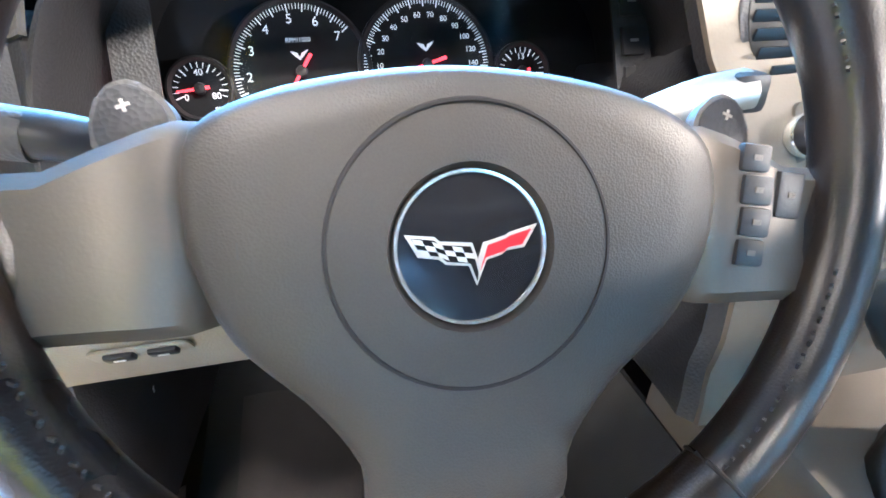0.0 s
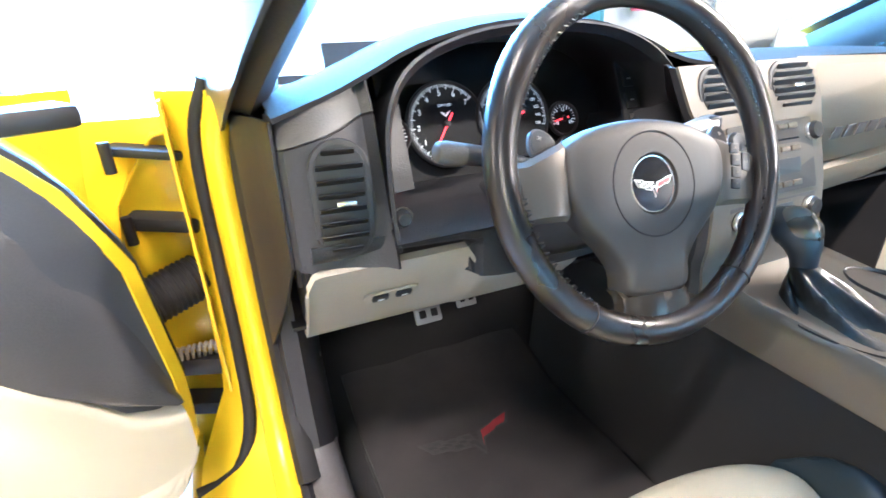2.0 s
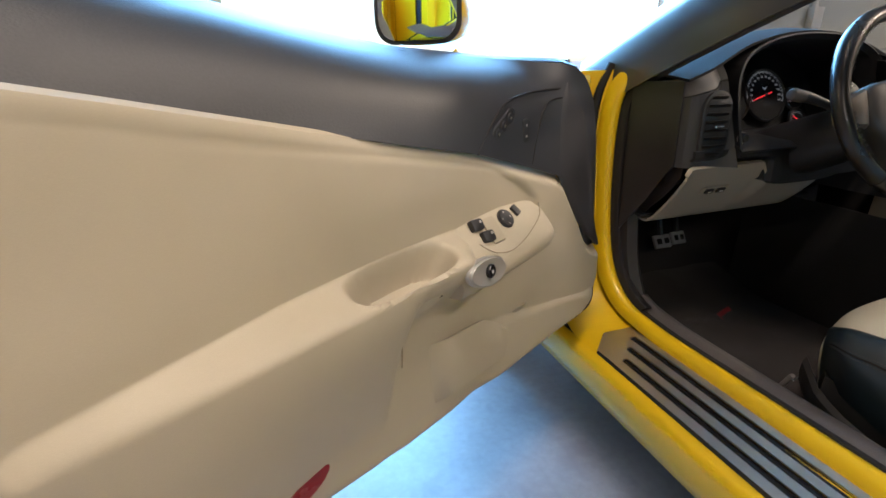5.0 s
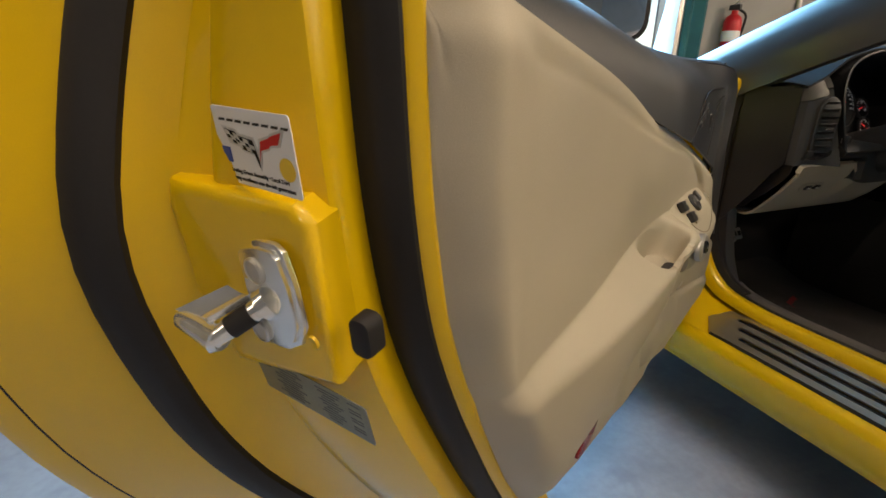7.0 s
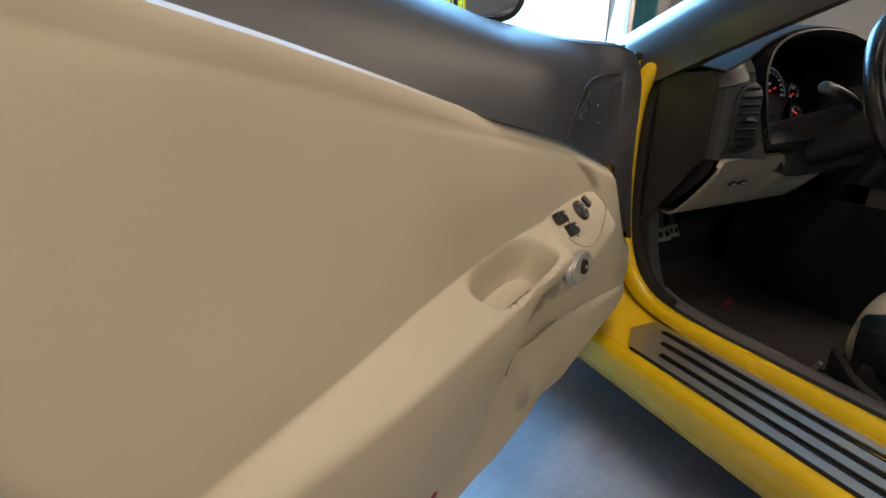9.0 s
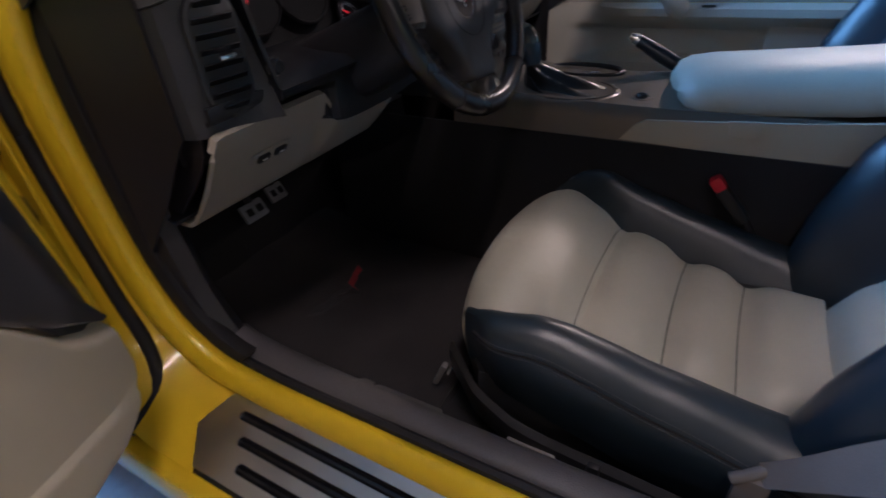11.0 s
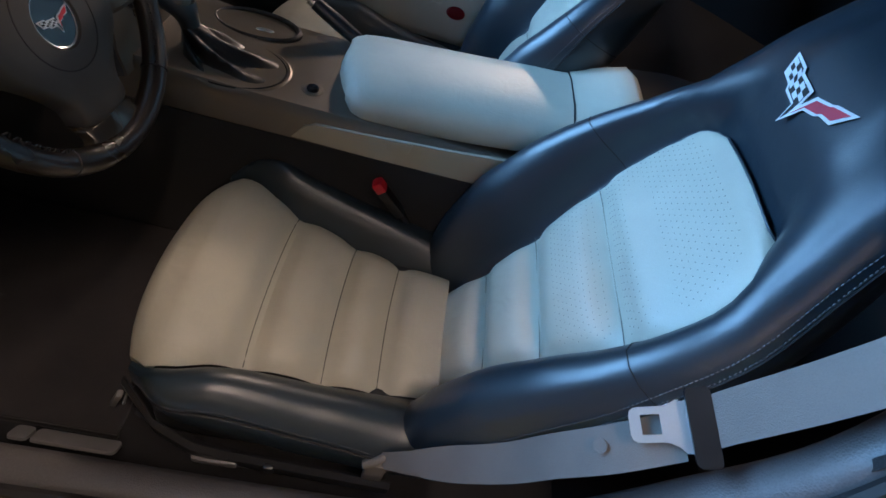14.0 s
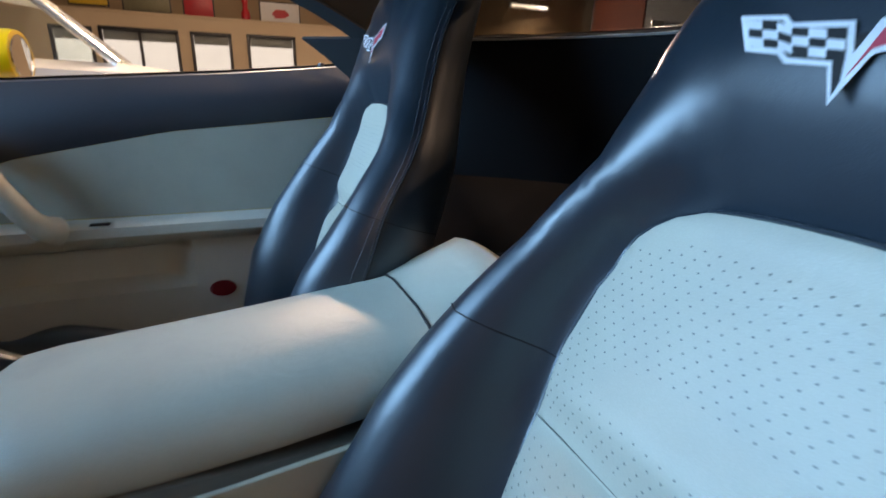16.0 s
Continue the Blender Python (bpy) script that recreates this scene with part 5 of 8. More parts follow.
    slab(rrect(0.010, 0.008, 0.001), 0.0003, 0, S2 @ pose(-0.041, 0.013, 0.0007), bars)
    for k in range(11):
        for x0, wide in ((-0.020, 0.022 + 0.007 * math.sin(k * 2.3)), (0.018, 0.016 + 0.006 * math.sin(k * 1.7 + 1)), (0.040, 0.010 * (k % 3 != 1))):
            if wide > 0.002:
                box((x0, 0.0155 - 0.0031 * k, 0.0007), (wide, 0.0011, 0.0002), 0, S2, bars)
    part("print", bars, mat("foil_print", (0.085, 0.080, 0.068), 0.6, 0, 0.1, 10, 300, 0), lb)
    return d


driver_door()

# hinge gear between pillar and door
hg_ = thing("door_hinge", "black door hinge arms, check strap and wiring boot", "hinge")
for z, y0, th in ((0.885, 0.712, 0.014), (0.775, 0.714, 0.022), (0.432, 0.700, 0.026)):
    part("hinge_arm", box((0, 0, 0), (0.105, 0.045, th), 0.006, pose(-0.868, y0, z, 0, 8, -14)), RUBBER, hg_)
    part("hinge_pin", tube([(-0.915, y0 - 0.02, z - 0.022), (-0.915, y0 - 0.02, z + 0.022)], 0.008, 10), RUBBER, hg_)
part("check_strap", box((0, 0, 0), (0.11, 0.028, 0.034), 0.006, pose(-0.872, 0.712, 0.508, 0, 6, -12)), PLASTIC, hg_, "greasy black door check")
boot = []
for k in range(26):
    f = k / 25
    boot.append((-0.838 - 0.10 * f, 0.722 - 0.045 * f, 0.672 - 0.02 * f))
part("wiring_boot", tube(boot, [0.036 + 0.004 * (k % 2) for k in range(26)], 14), RUBBER, hg_, "ribbed black wiring boot")
spr = [(-0.838 - 0.07 * k / 80, 0.712 + 0.011 * math.cos(k * 0.6), 0.536 + 0.011 * math.sin(k * 0.6)) for k in range(81)]
part("spring", tube(spr, 0.0026, 6), STEEL, hg_)

# ---------------- seats, built round their own middle


LEANS = [25.15]
IX = [0.0]


def seat_back(x, h, dd):
    """A point of the backrest: x across, h up along the back, dd forward off it."""
    sn, cs_ = math.sin(radians(LEANS[-1])), math.cos(radians(LEANS[-1]))
    return (x, -0.31 - sn * h + cs_ * dd, 0.42 + cs_ * h + sn * dd)


CUSH = spl([(0, 0.164, 0.335), (0, 0.180, 0.40), (0, 0.170, 0.460), (0, 0.115, 0.495), (0, 0.05, 0.481), (0, 0.0, 0.463), (0, -0.06, 0.446), (0, -0.12, 0.428), (0, -0.22, 0.410), (0, -0.33, 0.405)], 60)
BW = [(-0.33, 0.138), (-0.22, 0.145), (-0.12, 0.155), (0.0, 0.167), (0.05, 0.182), (0.09, 0.200), (0.13, 0.208), (0.16, 0.190), (0.19, 0.168)]
SEAMS = (0.0, -0.12, -0.222)


def cushion_z(i):
    _, y, z = CUSH[i]
    return y, z


def stitches(line, step=0.0056, size=0.0036):
    """Small thread bars laid end to end along a line."""
    p = [Vector(q) for q in line]
    d = [0.0]
    for a, b in zip(p, p[1:]):
        d.append(d[-1] + (b - a).length)
    out = bmesh.new()
    for v in np.arange(0.003, d[-1] - 0.003, step):
        k = min(max(int(np.searchsorted(d, v)) - 1, 0), len(p) - 2)
        t = (p[k + 1] - p[k]).normalized()
        c = p[k] + t * (v - d[k])
        tube([c - t * size * 0.5, c - t * size * 0.3, c + t * size * 0.3, c + t * size * 0.5], [0.0004, 0.00075, 0.00075, 0.0004], 5, out)
    return out


def make_seat(name, label, m, lean):
    LEANS.append(lean)
    IX.append(-0.006 if lean > 23 else 0.0)
    up_ = (0, -math.sin(radians(lean)), math.cos(radians(lean)))
    s = thing(name, label, "car seat", m, group="car seats")
    # light cushion insert, quilted in four bands
    P = []
    for i in range(len(CUSH)):
        y, z = cushion_z(i)
        b = lerp(y, BW) if i > 8 else lerp(y, BW) * (0.93 + 0.07 * i / 8)
        dist = min(abs(y - q) for q in SEAMS)
        puff = 0.027 * (1 - math.exp(-(dist / 0.024) ** 2)) * (1 if i > 12 else i / 12)
        row = []
        for f in np.linspace(-1, 1, 21):
            bow = 0.018 * (1 - f * f) if y > 0.02 else 0.010 * (1 - f * f)
            row.append((f * b, y + (0.020 * (1 - f * f) if i < 16 else 0.006 * (1 - f * f)), z + puff * (1 - 0.5 * f ** 6) - 0.004 + bow * 0.5 - 0.012 * abs(f) ** 8))
        P.append(row)
    part("cushion", sheet(P, 0.03), LEATHER_LT, s, "light grey leather cushion with sewn bands")
    for q in SEAMS:
        i = int(np.argmin(np.abs(CUSH[:, 1] - q)))
        y, z = cushion_z(i)
        b = lerp(y, BW)
        part("seam", tube([(f * b, y + 0.006 * (1 - f * f), z - 0.0035 + 0.005 * (1 - f * f) - 0.012 * abs(f) ** 8) for f in np.linspace(-0.98, 0.98, 14)], 0.0011, 6), SEAM, s)
    # dark side bolsters of the cushion
    for sd in (-1, 1):
        P = []
        for i in range(14, len(CUSH)):
            y, z = cushion_z(i)
            b = lerp(y, BW)
            g = 1 - sm(y, -0.01, 0.14)
            g2 = 1 - 0.35 * sm(-y, 0.15, 0.33)
            W = 0.262 - 0.045 * sm(y, 0.05, 0.16) ** 2
            W = max(W, b + 0.012)
            if sd > 0:
                g = 1 - sm(y, 0.04, 0.165)
            up = (0.010 + (0.040 if sd < 0 else 0.050) * g) * g2
            sec = [(b - 0.003, z - 0.022), (b + 0.004, z - 0.003), (b + 0.25 * (W - b), z + up * 0.75), (b + 0.5 * (W - b), z + up), (b + 0.78 * (W - b), z + up * 0.8), (W - 0.004, z + up * 0.2), (W, z - 0.025), (W - 0.006, z - 0.07), (W - 0.016, z - 0.11)]
            sec = spl(sec, 22)
            P.append([(sd * x, y, zz) for x, zz in sec])
        SEC = P
        part("cushion_bolster", sheet(P, 0.012, sd < 0), LEATHER_DK, s, "black leather side bolster")
        # twin seam along the bolster's lower edge
        for off in (0.0, 0.011):
            line = []
            for row in SEC[2:-1]:
                top_ = max(q[2] for q in row)
                lower = sorted((q[2], abs(q[0])) for q in row[9:])
                zz = top_ - 0.030 - off
                line.append((sd * (lerp(zz, lower) + 0.0005), row[0][1], zz))
            part("stitching", stitches(line), THREAD, s)
            if off:
                part("groove", tube([Vector(q) + Vector((-sd * 0.0006, 0, 0.0055)) for q in line], 0.0016, 6), RUBBER, s)
    # front roll and base
    fr_ = []
    for f in np.linspace(-1, 1, 22):
        x = 0.225 * f
        y = 0.170 - 0.05 * f ** 4 - 0.01
        fr_.append([(x, y - 0.03, 0.40), (x, y + 0.012, 0.385), (x, y + 0.020, 0.36), (x, y + 0.012, 0.335), (x, y - 0.03, 0.325)])
    part("front_valance", sheet(fr_, 0.006), LEATHER_DK, s, "black leather front valance")
    rings = []
    for z, w, y0, y1 in ((0.250, 0.215, -0.30, 0.10), (0.30, 0.235, -0.32, 0.13), (0.36, 0.245, -0.33, 0.15), (0.40, 0.24, -0.33, 0.15)):
        rings.append([(-w, y0, z), (-w, y1 - 0.03, z), (-w + 0.04, y1, z), (w - 0.04, y1, z), (w, y1 - 0.03, z), (w, y0, z)])
    part("base", loft(rings), PLASTIC, s, "black plastic seat base")
    for sd in (-1, 1):
        part("rail", box((sd * 0.19, -0.02, 0.246), (0.045, 0.58, 0.022), 0.004), PLASTIC, s, "black seat rail")
        lip = [(sd * lerp(y, [(-0.3, 0.266), (0.05, 0.266), (0.12, 0.245), (0.19, 0.19)]), y, lerp(y, [(-0.3, 0.30), (0.0, 0.325), (0.1, 0.345), (0.19, 0.37)])) for y in np.linspace(0.19, -0.28, 22)]
        part("side_shroud", sheet([[(x, y, z + 0.02), (x + sd * 0.008, y, z + 0.012), (x + sd * 0.009, y, z - 0.01), (x + sd * 0.004, y, z - 0.035), (x - sd * 0.02, y, z - 0.045)] for x, y, z in lip], 0.004, sd > 0), PLASTIC, s, "black plastic seat shroud")
    part("height_switch", box((-0.278, 0.02, 0.318), (0.012, 0.075, 0.018), 0.005), GREY_PLASTIC, s, "black seat switch")
    part("recline_switch", box((-0.278, -0.07, 0.325), (0.012, 0.018, 0.03), 0.005), PLASTIC, s)
    # backrest shell
    hs = list(np.linspace(-0.06, 0.80, 40)) + [0.825, 0.845, 0.86, 0.868]
    WB = [(-0.06, 0.235), (0.05, 0.258), (0.2, 0.268), (0.38, 0.258), (0.46, 0.242), (0.54, 0.220), (0.60, 0.192), (0.67, 0.172), (0.76, 0.160), (0.80, 0.150), (0.825, 0.135), (0.845, 0.108), (0.86, 0.068), (0.868, 0.02)]
    IB = [(-0.06, 0.112), (0.08, 0.112), (0.16, 0.119), (0.23, 0.129), (0.30, 0.145), (0.37, 0.160), (0.44, 0.168), (0.50, 0.162), (0.53, 0.152), (0.56, 0.132), (0.585, 0.10), (0.65, 0.08), (0.9, 0.03)]
    CR = [(-0.06, 0.03), (0.08, 0.065), (0.2, 0.078), (0.32, 0.066), (0.44, 0.035), (0.52, 0.012), (0.60, 0.010), (0.7, 0.016), (0.80, 0.004), (0.845, -0.02), (0.868, -0.05)]
    DI = [(-0.06, -0.042), (0.4, -0.056), (0.57, -0.054), (0.625, -0.008), (0.67, 0.018), (0.74, 0.026), (0.80, 0.016), (0.845, -0.012), (0.868, -0.05)]
    rings = []
    for h in hs:
        W, b, c, di = lerp(h, WB), lerp(h, IB), lerp(h, CR), lerp(h, DI)
        b = min(b, W * 0.8)
        bk = -0.115 + 0.03 * sm(h, 0.5, 0.8) + 0.03 * sm(h, 0.82, 0.87)
        right = [(0, di), (b * 0.55, di), (b, di), (b + 0.28 * (W - b), di + 0.72 * (c - di)), (b + 0.55 * (W - b), c), (b + 0.84 * (W - b), c - 0.012), (W, min(c - 0.045, -0.01)), (W - 0.004, -0.06), (W * 0.86, bk), (W * 0.45, bk - 0.012), (0, bk - 0.014)]
        out_ = lerp(h, [(0.2, 0.0), (0.36, 0.012), (0.48, 0.022), (0.60, 0.022), (0.68, 0.008), (0.76, 0.0)]) if lean > 23 else 0.0
        left = [(-x - out_ * max(0.0, min(1.0, (x - b) / (W - b))), y) for x, y in right[1:-1][::-1]]
        ring = spl(right + left + [right[0]], 61)[:-1]
        rings.append([seat_back(x, h, y) for x, y in ring])
    part("backrest", loft(rings), LEATHER_DK, s, "black leather backrest with deep wings", sharp=70)
    # light backrest insert with sewn bands
    bands = (0.104, 0.232, 0.376)
    P = []
    for h in np.linspace(-0.04, 0.585, 60):
        b = lerp(h, IB)
        if h > 0.52:
            b = lerp(0.52, IB) * (1 - max(0.0, (h - 0.52) / 0.065) ** 2.6 * 0.40)
        dist = min(abs(h - q) for q in bands)
        puff = 0.026 * (1 - math.exp(-(dist / 0.023) ** 2)) * (1 - 0.5 * sm(h, 0.4, 0.47)) * sm(h, -0.04, 0.0)
        row = []
        for f in np.linspace(-1, 1, 21):
            base = lerp(h, [(-0.06, -0.038), (0.4, -0.054), (0.54, -0.052), (0.60, -0.034)])
            row.append(seat_back(IX[-1] + f * (b - 0.004) * (1.02 + 0.07 * (f < 0) * sm(h, 0.33, 0.48)), h + 0.006 * (1 - f * f) * (h > 0.4), base + 0.004 + puff * (1 - 0.9 * f ** 6) + 0.004 * f ** 4 + 0.004 * (1 - f * f) - 0.007 * sm(abs(f), 0.9, 1.0) - 0.006 * sm(h, 0.572, 0.585)))
        P.append(row)
    part("backrest_insert", sheet(P, 0.012), LEATHER_LT, s, "light grey perforated leather insert")
    for q in bands[:3]:
        b = lerp(q, IB)
        part("seam", tube([seat_back(IX[-1] + f * b * 0.97, q, lerp(q, [(-0.06, -0.038), (0.4, -0.054)]) + 0.0045 + 0.006 * f ** 4 + 0.004 * (1 - f * f)) for f in np.linspace(-1, 1, 14)], 0.0007, 6), SEAM, s)
    rim_l = [P[q][0] for q in range(3, len(P))]
    rim_r = [P[q][-1] for q in range(len(P) - 1, 2, -1)]
    part("insert_piping", tube([tuple(p) for p in rim_l + list(P[-1])[1:-1] + rim_r], 0.0018, 6), LEATHER_DK, s, "black piping round the insert")
    # perforations
    pf = bmesh.new()
    for a in range(40):
        for b in range(29):
            h = 0.285 + 0.0076 * a
            x = -0.165 + 0.0116 * b + (0.0058 if a % 2 else 0)
            if abs(x) > lerp(h, IB) - 0.018 or abs(h - 0.375) < 0.010 or h > 0.563 - 0.35 * max(0, abs(x) - 0.07):
                continue
            dist = min(abs(h - q) for q in bands)
            puff = 0.026 * (1 - math.exp(-(dist / 0.023) ** 2)) * (1 - 0.5 * sm(h, 0.4, 0.47))
            f = x / (lerp(h, IB) * 1.02)
            dd = lerp(h, [(-0.06, -0.038), (0.4, -0.054), (0.54, -0.052), (0.60, -0.034)]) + 0.004 + puff * (1 - 0.9 * f ** 6) + 0.004 * f ** 4 + 0.004 * (1 - f * f) + 0.0007
            c = Vector(seat_back(IX[-1] + x, h, dd))
            u, v = Vector((1, 0, 0)), Vector(up_)
            pf.faces.new([pf.verts.new(c + 0.00092 * (u * math.cos(k * math.tau / 6) + v * math.sin(k * math.tau / 6))) for k in range(6)])
    tagged(part("perforated_zone", pf, mat("perforation_shadow", (0.17, 0.175, 0.17), 0.9, 0, 0.05, 9, 300, 0) if "perforation_shadow" not in bpy.data.materials else bpy.data.materials["perforation_shadow"], s), kind="stuff")
    # wing seams and stitched edge
    for sd in (-1, 1):
        kk = int(np.argmin([abs(h - 0.43) for h in hs]))
        idx = list(range(5, 21)) if sd > 0 else list(range(55, 39, -1))
        part("wing_seam", tube([Vector(rings[kk][q]) + Vector((0, 0.0006, 0.0003)) for q in idx], 0.0008, 6), RUBBER, s)
        for off in (0.0, 0.010):
            line = []
            for q, ring in enumerate(rings[4:38]):
                h = hs[q + 4]
                W, b, c = lerp(h, WB), lerp(h, IB), lerp(h, CR)
                b = min(b, W * 0.8)
                t = 0.74 + off * 26
                x = b + (0.84 + 0.16 * t) * (W - b)
                aim = Vector(seat_back(sd * (x + 0.01), h, (c - 0.012) * (1 - t) + min(c - 0.045, -0.01) * t + 0.004))
                segs = [(Vector(ring[k]), Vector(ring[(k + 1) % len(ring)])) for k in range(len(ring)) if sd * ring[k][0] > 0.05]
                near = [p.lerp(r_, min(1, max(0, (aim - p).dot(r_ - p) / (r_ - p).length_squared))) for p, r_ in segs]
                line.append(min(near, key=lambda p: (p - aim).length))
            for _ in range(3):
                line = [line[0]] + [(line[k - 1] + line[k] * 2 + line[k + 1]) / 4 for k in range(1, len(line) - 1)] + [line[-1]]
            line = [p + Vector((sd * 0.0012, 0.0012, 0)) for p in line]
            part("stitching", stitches(line), THREAD, s, "pale twin stitching")
            if off:
                part("groove", tube([p + Vector((0.0, -0.005, 0)) for p in line], 0.0016, 6), RUBBER, s)
    # crossed flags sewn on the head section
    bd = frame_of(seat_back(0.012, 0.680, 0.0213), (-1, 0, 0), tuple(Vector(up_) + 0.17 * Vector((0, -up_[2], -up_[1])) * -1))
    patch = part("flag_badge", slab([(0.044 * x, 0.044 * y) for x, y in ((-0.8, 0.2), (-0.5, 0.16), (0.0, 0.05), (0.5, 0.16), (0.8, 0.26), (0.7, 0.12), (0.2, -0.06), (0.07, -0.36), (-0.05, -0.1), (-0.7, 0.02))], 0.0005, 0, bd), BLACK_INK, s, "sewn crossed flags, chequered and red")
    flag_badge(patch, bd @ pose(0, 0, 0.0004), 0.138, True, 0.0006)
    return s


ds_ = make_seat("driver_seat", "black leather bucket seat with light grey insert and sewn flags", pose(-0.368, 0, 0), 25.15)
part("track_lever", box((0, 0, 0), (0.014, 0.010, 0.052), 0.003, pose(-0.206, 0.212, 0.318, 24, 0, 10)), GREY_PLASTIC, ds_, "grey seat track lever")
part("lever_pin", tube([(-0.196, 0.192, 0.341), (-0.222, 0.188, 0.341)], 0.0022, 8), CHROME, ds_)
# the other seat stands further forward on its rails
CUSH[:, 1] += 0.07
BW = [(y + 0.07, b) for y, b in BW]
SEAMS = tuple(y + 0.07 for y in SEAMS)
make_seat("passenger_seat", "black leather bucket seat with light grey insert beside the console", pose(0.37, 0.0, 0.018), 20.5)

# seat belt of the driver
bl = thing("seat_belt", "grey webbing seat belt with a bright steel tongue", "seat belt")
lo = spl([(-0.628, -0.245, 0.415), (-0.640, -0.292, 0.469), (-0.655, -0.387, 0.583), (-0.662, -0.432, 0.673), (-0.667, -0.471, 0.742), (-0.660, -0.525, 0.800)], 28)
hi = spl([(-0.656, -0.528, 0.815), (-0.655, -0.545, 0.860), (-0.655, -0.575, 0.940), (-0.65, -0.61, 1.04), (-0.62, -0.66, 1.12)], 18)
wd = Vector((0.35, -0.60, -0.42)).normalized()


def strap(path, a0, a1, taper=0.0):
    P = []
    for i, p in enumerate(path):
        f = i / (len(path) - 1)
        a = Vector(a0).lerp(Vector(a1), f).normalized()
        half = 0.0265 * (1 - taper * (1 - sm(f, 0.0, 0.34)))
        P.append([Vector(p) + a * (half * k) for k in (-1, -0.5, 0, 0.5, 1)])
    return sheet(P, 0.0016)


part("lap_strap", strap(lo, (0.80, 0.45, 0.40), (0.9, 0.23, 0.37), 0.48), BELT, bl, "grey ribbed webbing")
part("shoulder_strap", strap(hi, (0.9, 0.23, 0.37), (0.9, 0.2, 0.3)), BELT, bl, "grey ribbed webbing")
TG = frame_of((-0.654, -0.526, 0.8205), (0.0, 0.83, -0.557), (0.9, 0.23, 0.37))
tb = part("tongue_housing", slab(rrect(0.025, 0.082, 0.007), 0.018, 0.005, TG @ pose(-0.006, -0.003, -0.009)), TONGUE_BLK, bl, "black plastic tongue housing")
tg = slab([(0.004, 0.031), (0.004, -0.031), (0.013, -0.030), (0.019, -0.023), (0.026, -0.0195), (0.034, -0.0185), (0.034, 0.0185), (0.026, 0.0195), (0.019, 0.023), (0.013, 0.030)], 0.004, 0.0009, TG @ pose(0, 0, 0.002))
for y0, y1 in ((0.0105, 0.0185), (-0.0185, -0.0105)):
    slab([(0.0338, y0), (0.0542, y0), (0.0542, y1), (0.0338, y1)], 0.004, 0.0006, TG @ pose(0, 0, 0.002), tg)
slab([(0.054, -0.0185), (0.060, -0.0180), (0.0645, -0.0150), (0.066, -0.010), (0.066, 0.010), (0.0645, 0.0150), (0.060, 0.0180), (0.054, 0.0185)], 0.004, 0.0009, TG @ pose(0, 0, 0.002), tg)
part("tongue", tg, mat("tongue_steel", (0.86, 0.86, 0.86), 0.30, 0.85, 0.04, 12, 500, 0.03), tb, "bright steel tongue")
part("stop_button", revolve([(0, 0), (0.0085, 0), (0.008, 0.003), (0.004, 0.0045), (0, 0.004)], 20, frame_of((-0.664, -0.459, 0.738), (0.0, 0.62, -0.78), (0.9, 0.23, 0.37))), BELT, bl)
part("anchor_loop", tube([(-0.636, -0.222, 0.404), (-0.632, -0.238, 0.416), (-0.622, -0.254, 0.422)], 0.0075, 12), BELT, bl, "folded webbing loop")
part("anchor_sleeve", box((-0.634, -0.243, 0.372), (0.012, 0.036, 0.085), 0.005), BELT, bl, "grey webbing sleeve going down to its anchor")

# belt buckle between seat and console
bk_ = thing("belt_buckle", "black belt buckle with a red release button", "buckle")
BM = frame_of((-0.143, -0.150, 0.535), (0.96, 0.05, -0.1), (-0.05, 0.62, 0.70))
part("body", box((0, -0.03, 0), (0.040, 0.075, 0.022), 0.006, BM), TONGUE_BLK, bk_)
part("release_button", box((0, 0.017, 0.001), (0.040, 0.026, 0.022), 0.006, BM), RED, bk_, "red release button")
part("stalk", tube([(-0.145, -0.185, 0.50), (-0.15, -0.25, 0.40), (-0.15, -0.28, 0.30)], 0.008, 10), RUBBER, bk_)

# ---------------- centre console
cn = thing("centre_console", "satin bronze-grey centre console with carpeted sides", "console")
CONS = mat("console_bronze", (0.175, 0.147, 0.116), 0.34, 0.45, 0.06, 8, 500, 0.06)
P = []
for y in np.linspace(0.40, -0.46, 28):
    zt = lerp(y, [(-0.46, 0.660), (-0.05, 0.656), (0.1, 0.657), (0.25, 0.662), (0.34, 0.672), (0.40, 0.690)])
    P.append([(-0.128, y, 0.592), (-0.127, y, 0.615), (-0.122, y, zt - 0.022), (-0.116, y, zt - 0.006), (-0.106, y, zt + 0.001), (-0.096, y, zt), (-0.05, y, zt + 0.001), (0.0, y, zt + 0.001), (0.06, y, zt + 0.001), (0.12, y, zt), (0.155, y, zt - 0.003), (0.170, y, zt - 0.014), (0.176, y, 0.615), (0.178, y, 0.592)])
part("top_shell", sheet(P, 0.004, True), CONS, cn, "satin bronze-grey top shell")
for sd, x0, x1 in ((-1, -0.128, -0.135), (1, 0.178, 0.185)):
    part("side_carpet", sheet([[(x0, y, 0.60), (x1, y, 0.50), (x1 + sd * 0.01, y, 0.36), (x1 + sd * 0.02, y, 0.23)] for y in np.linspace(0.75, -0.62, 20)], 0.006, sd > 0), CARPET, cn, "dark carpeted tunnel side")
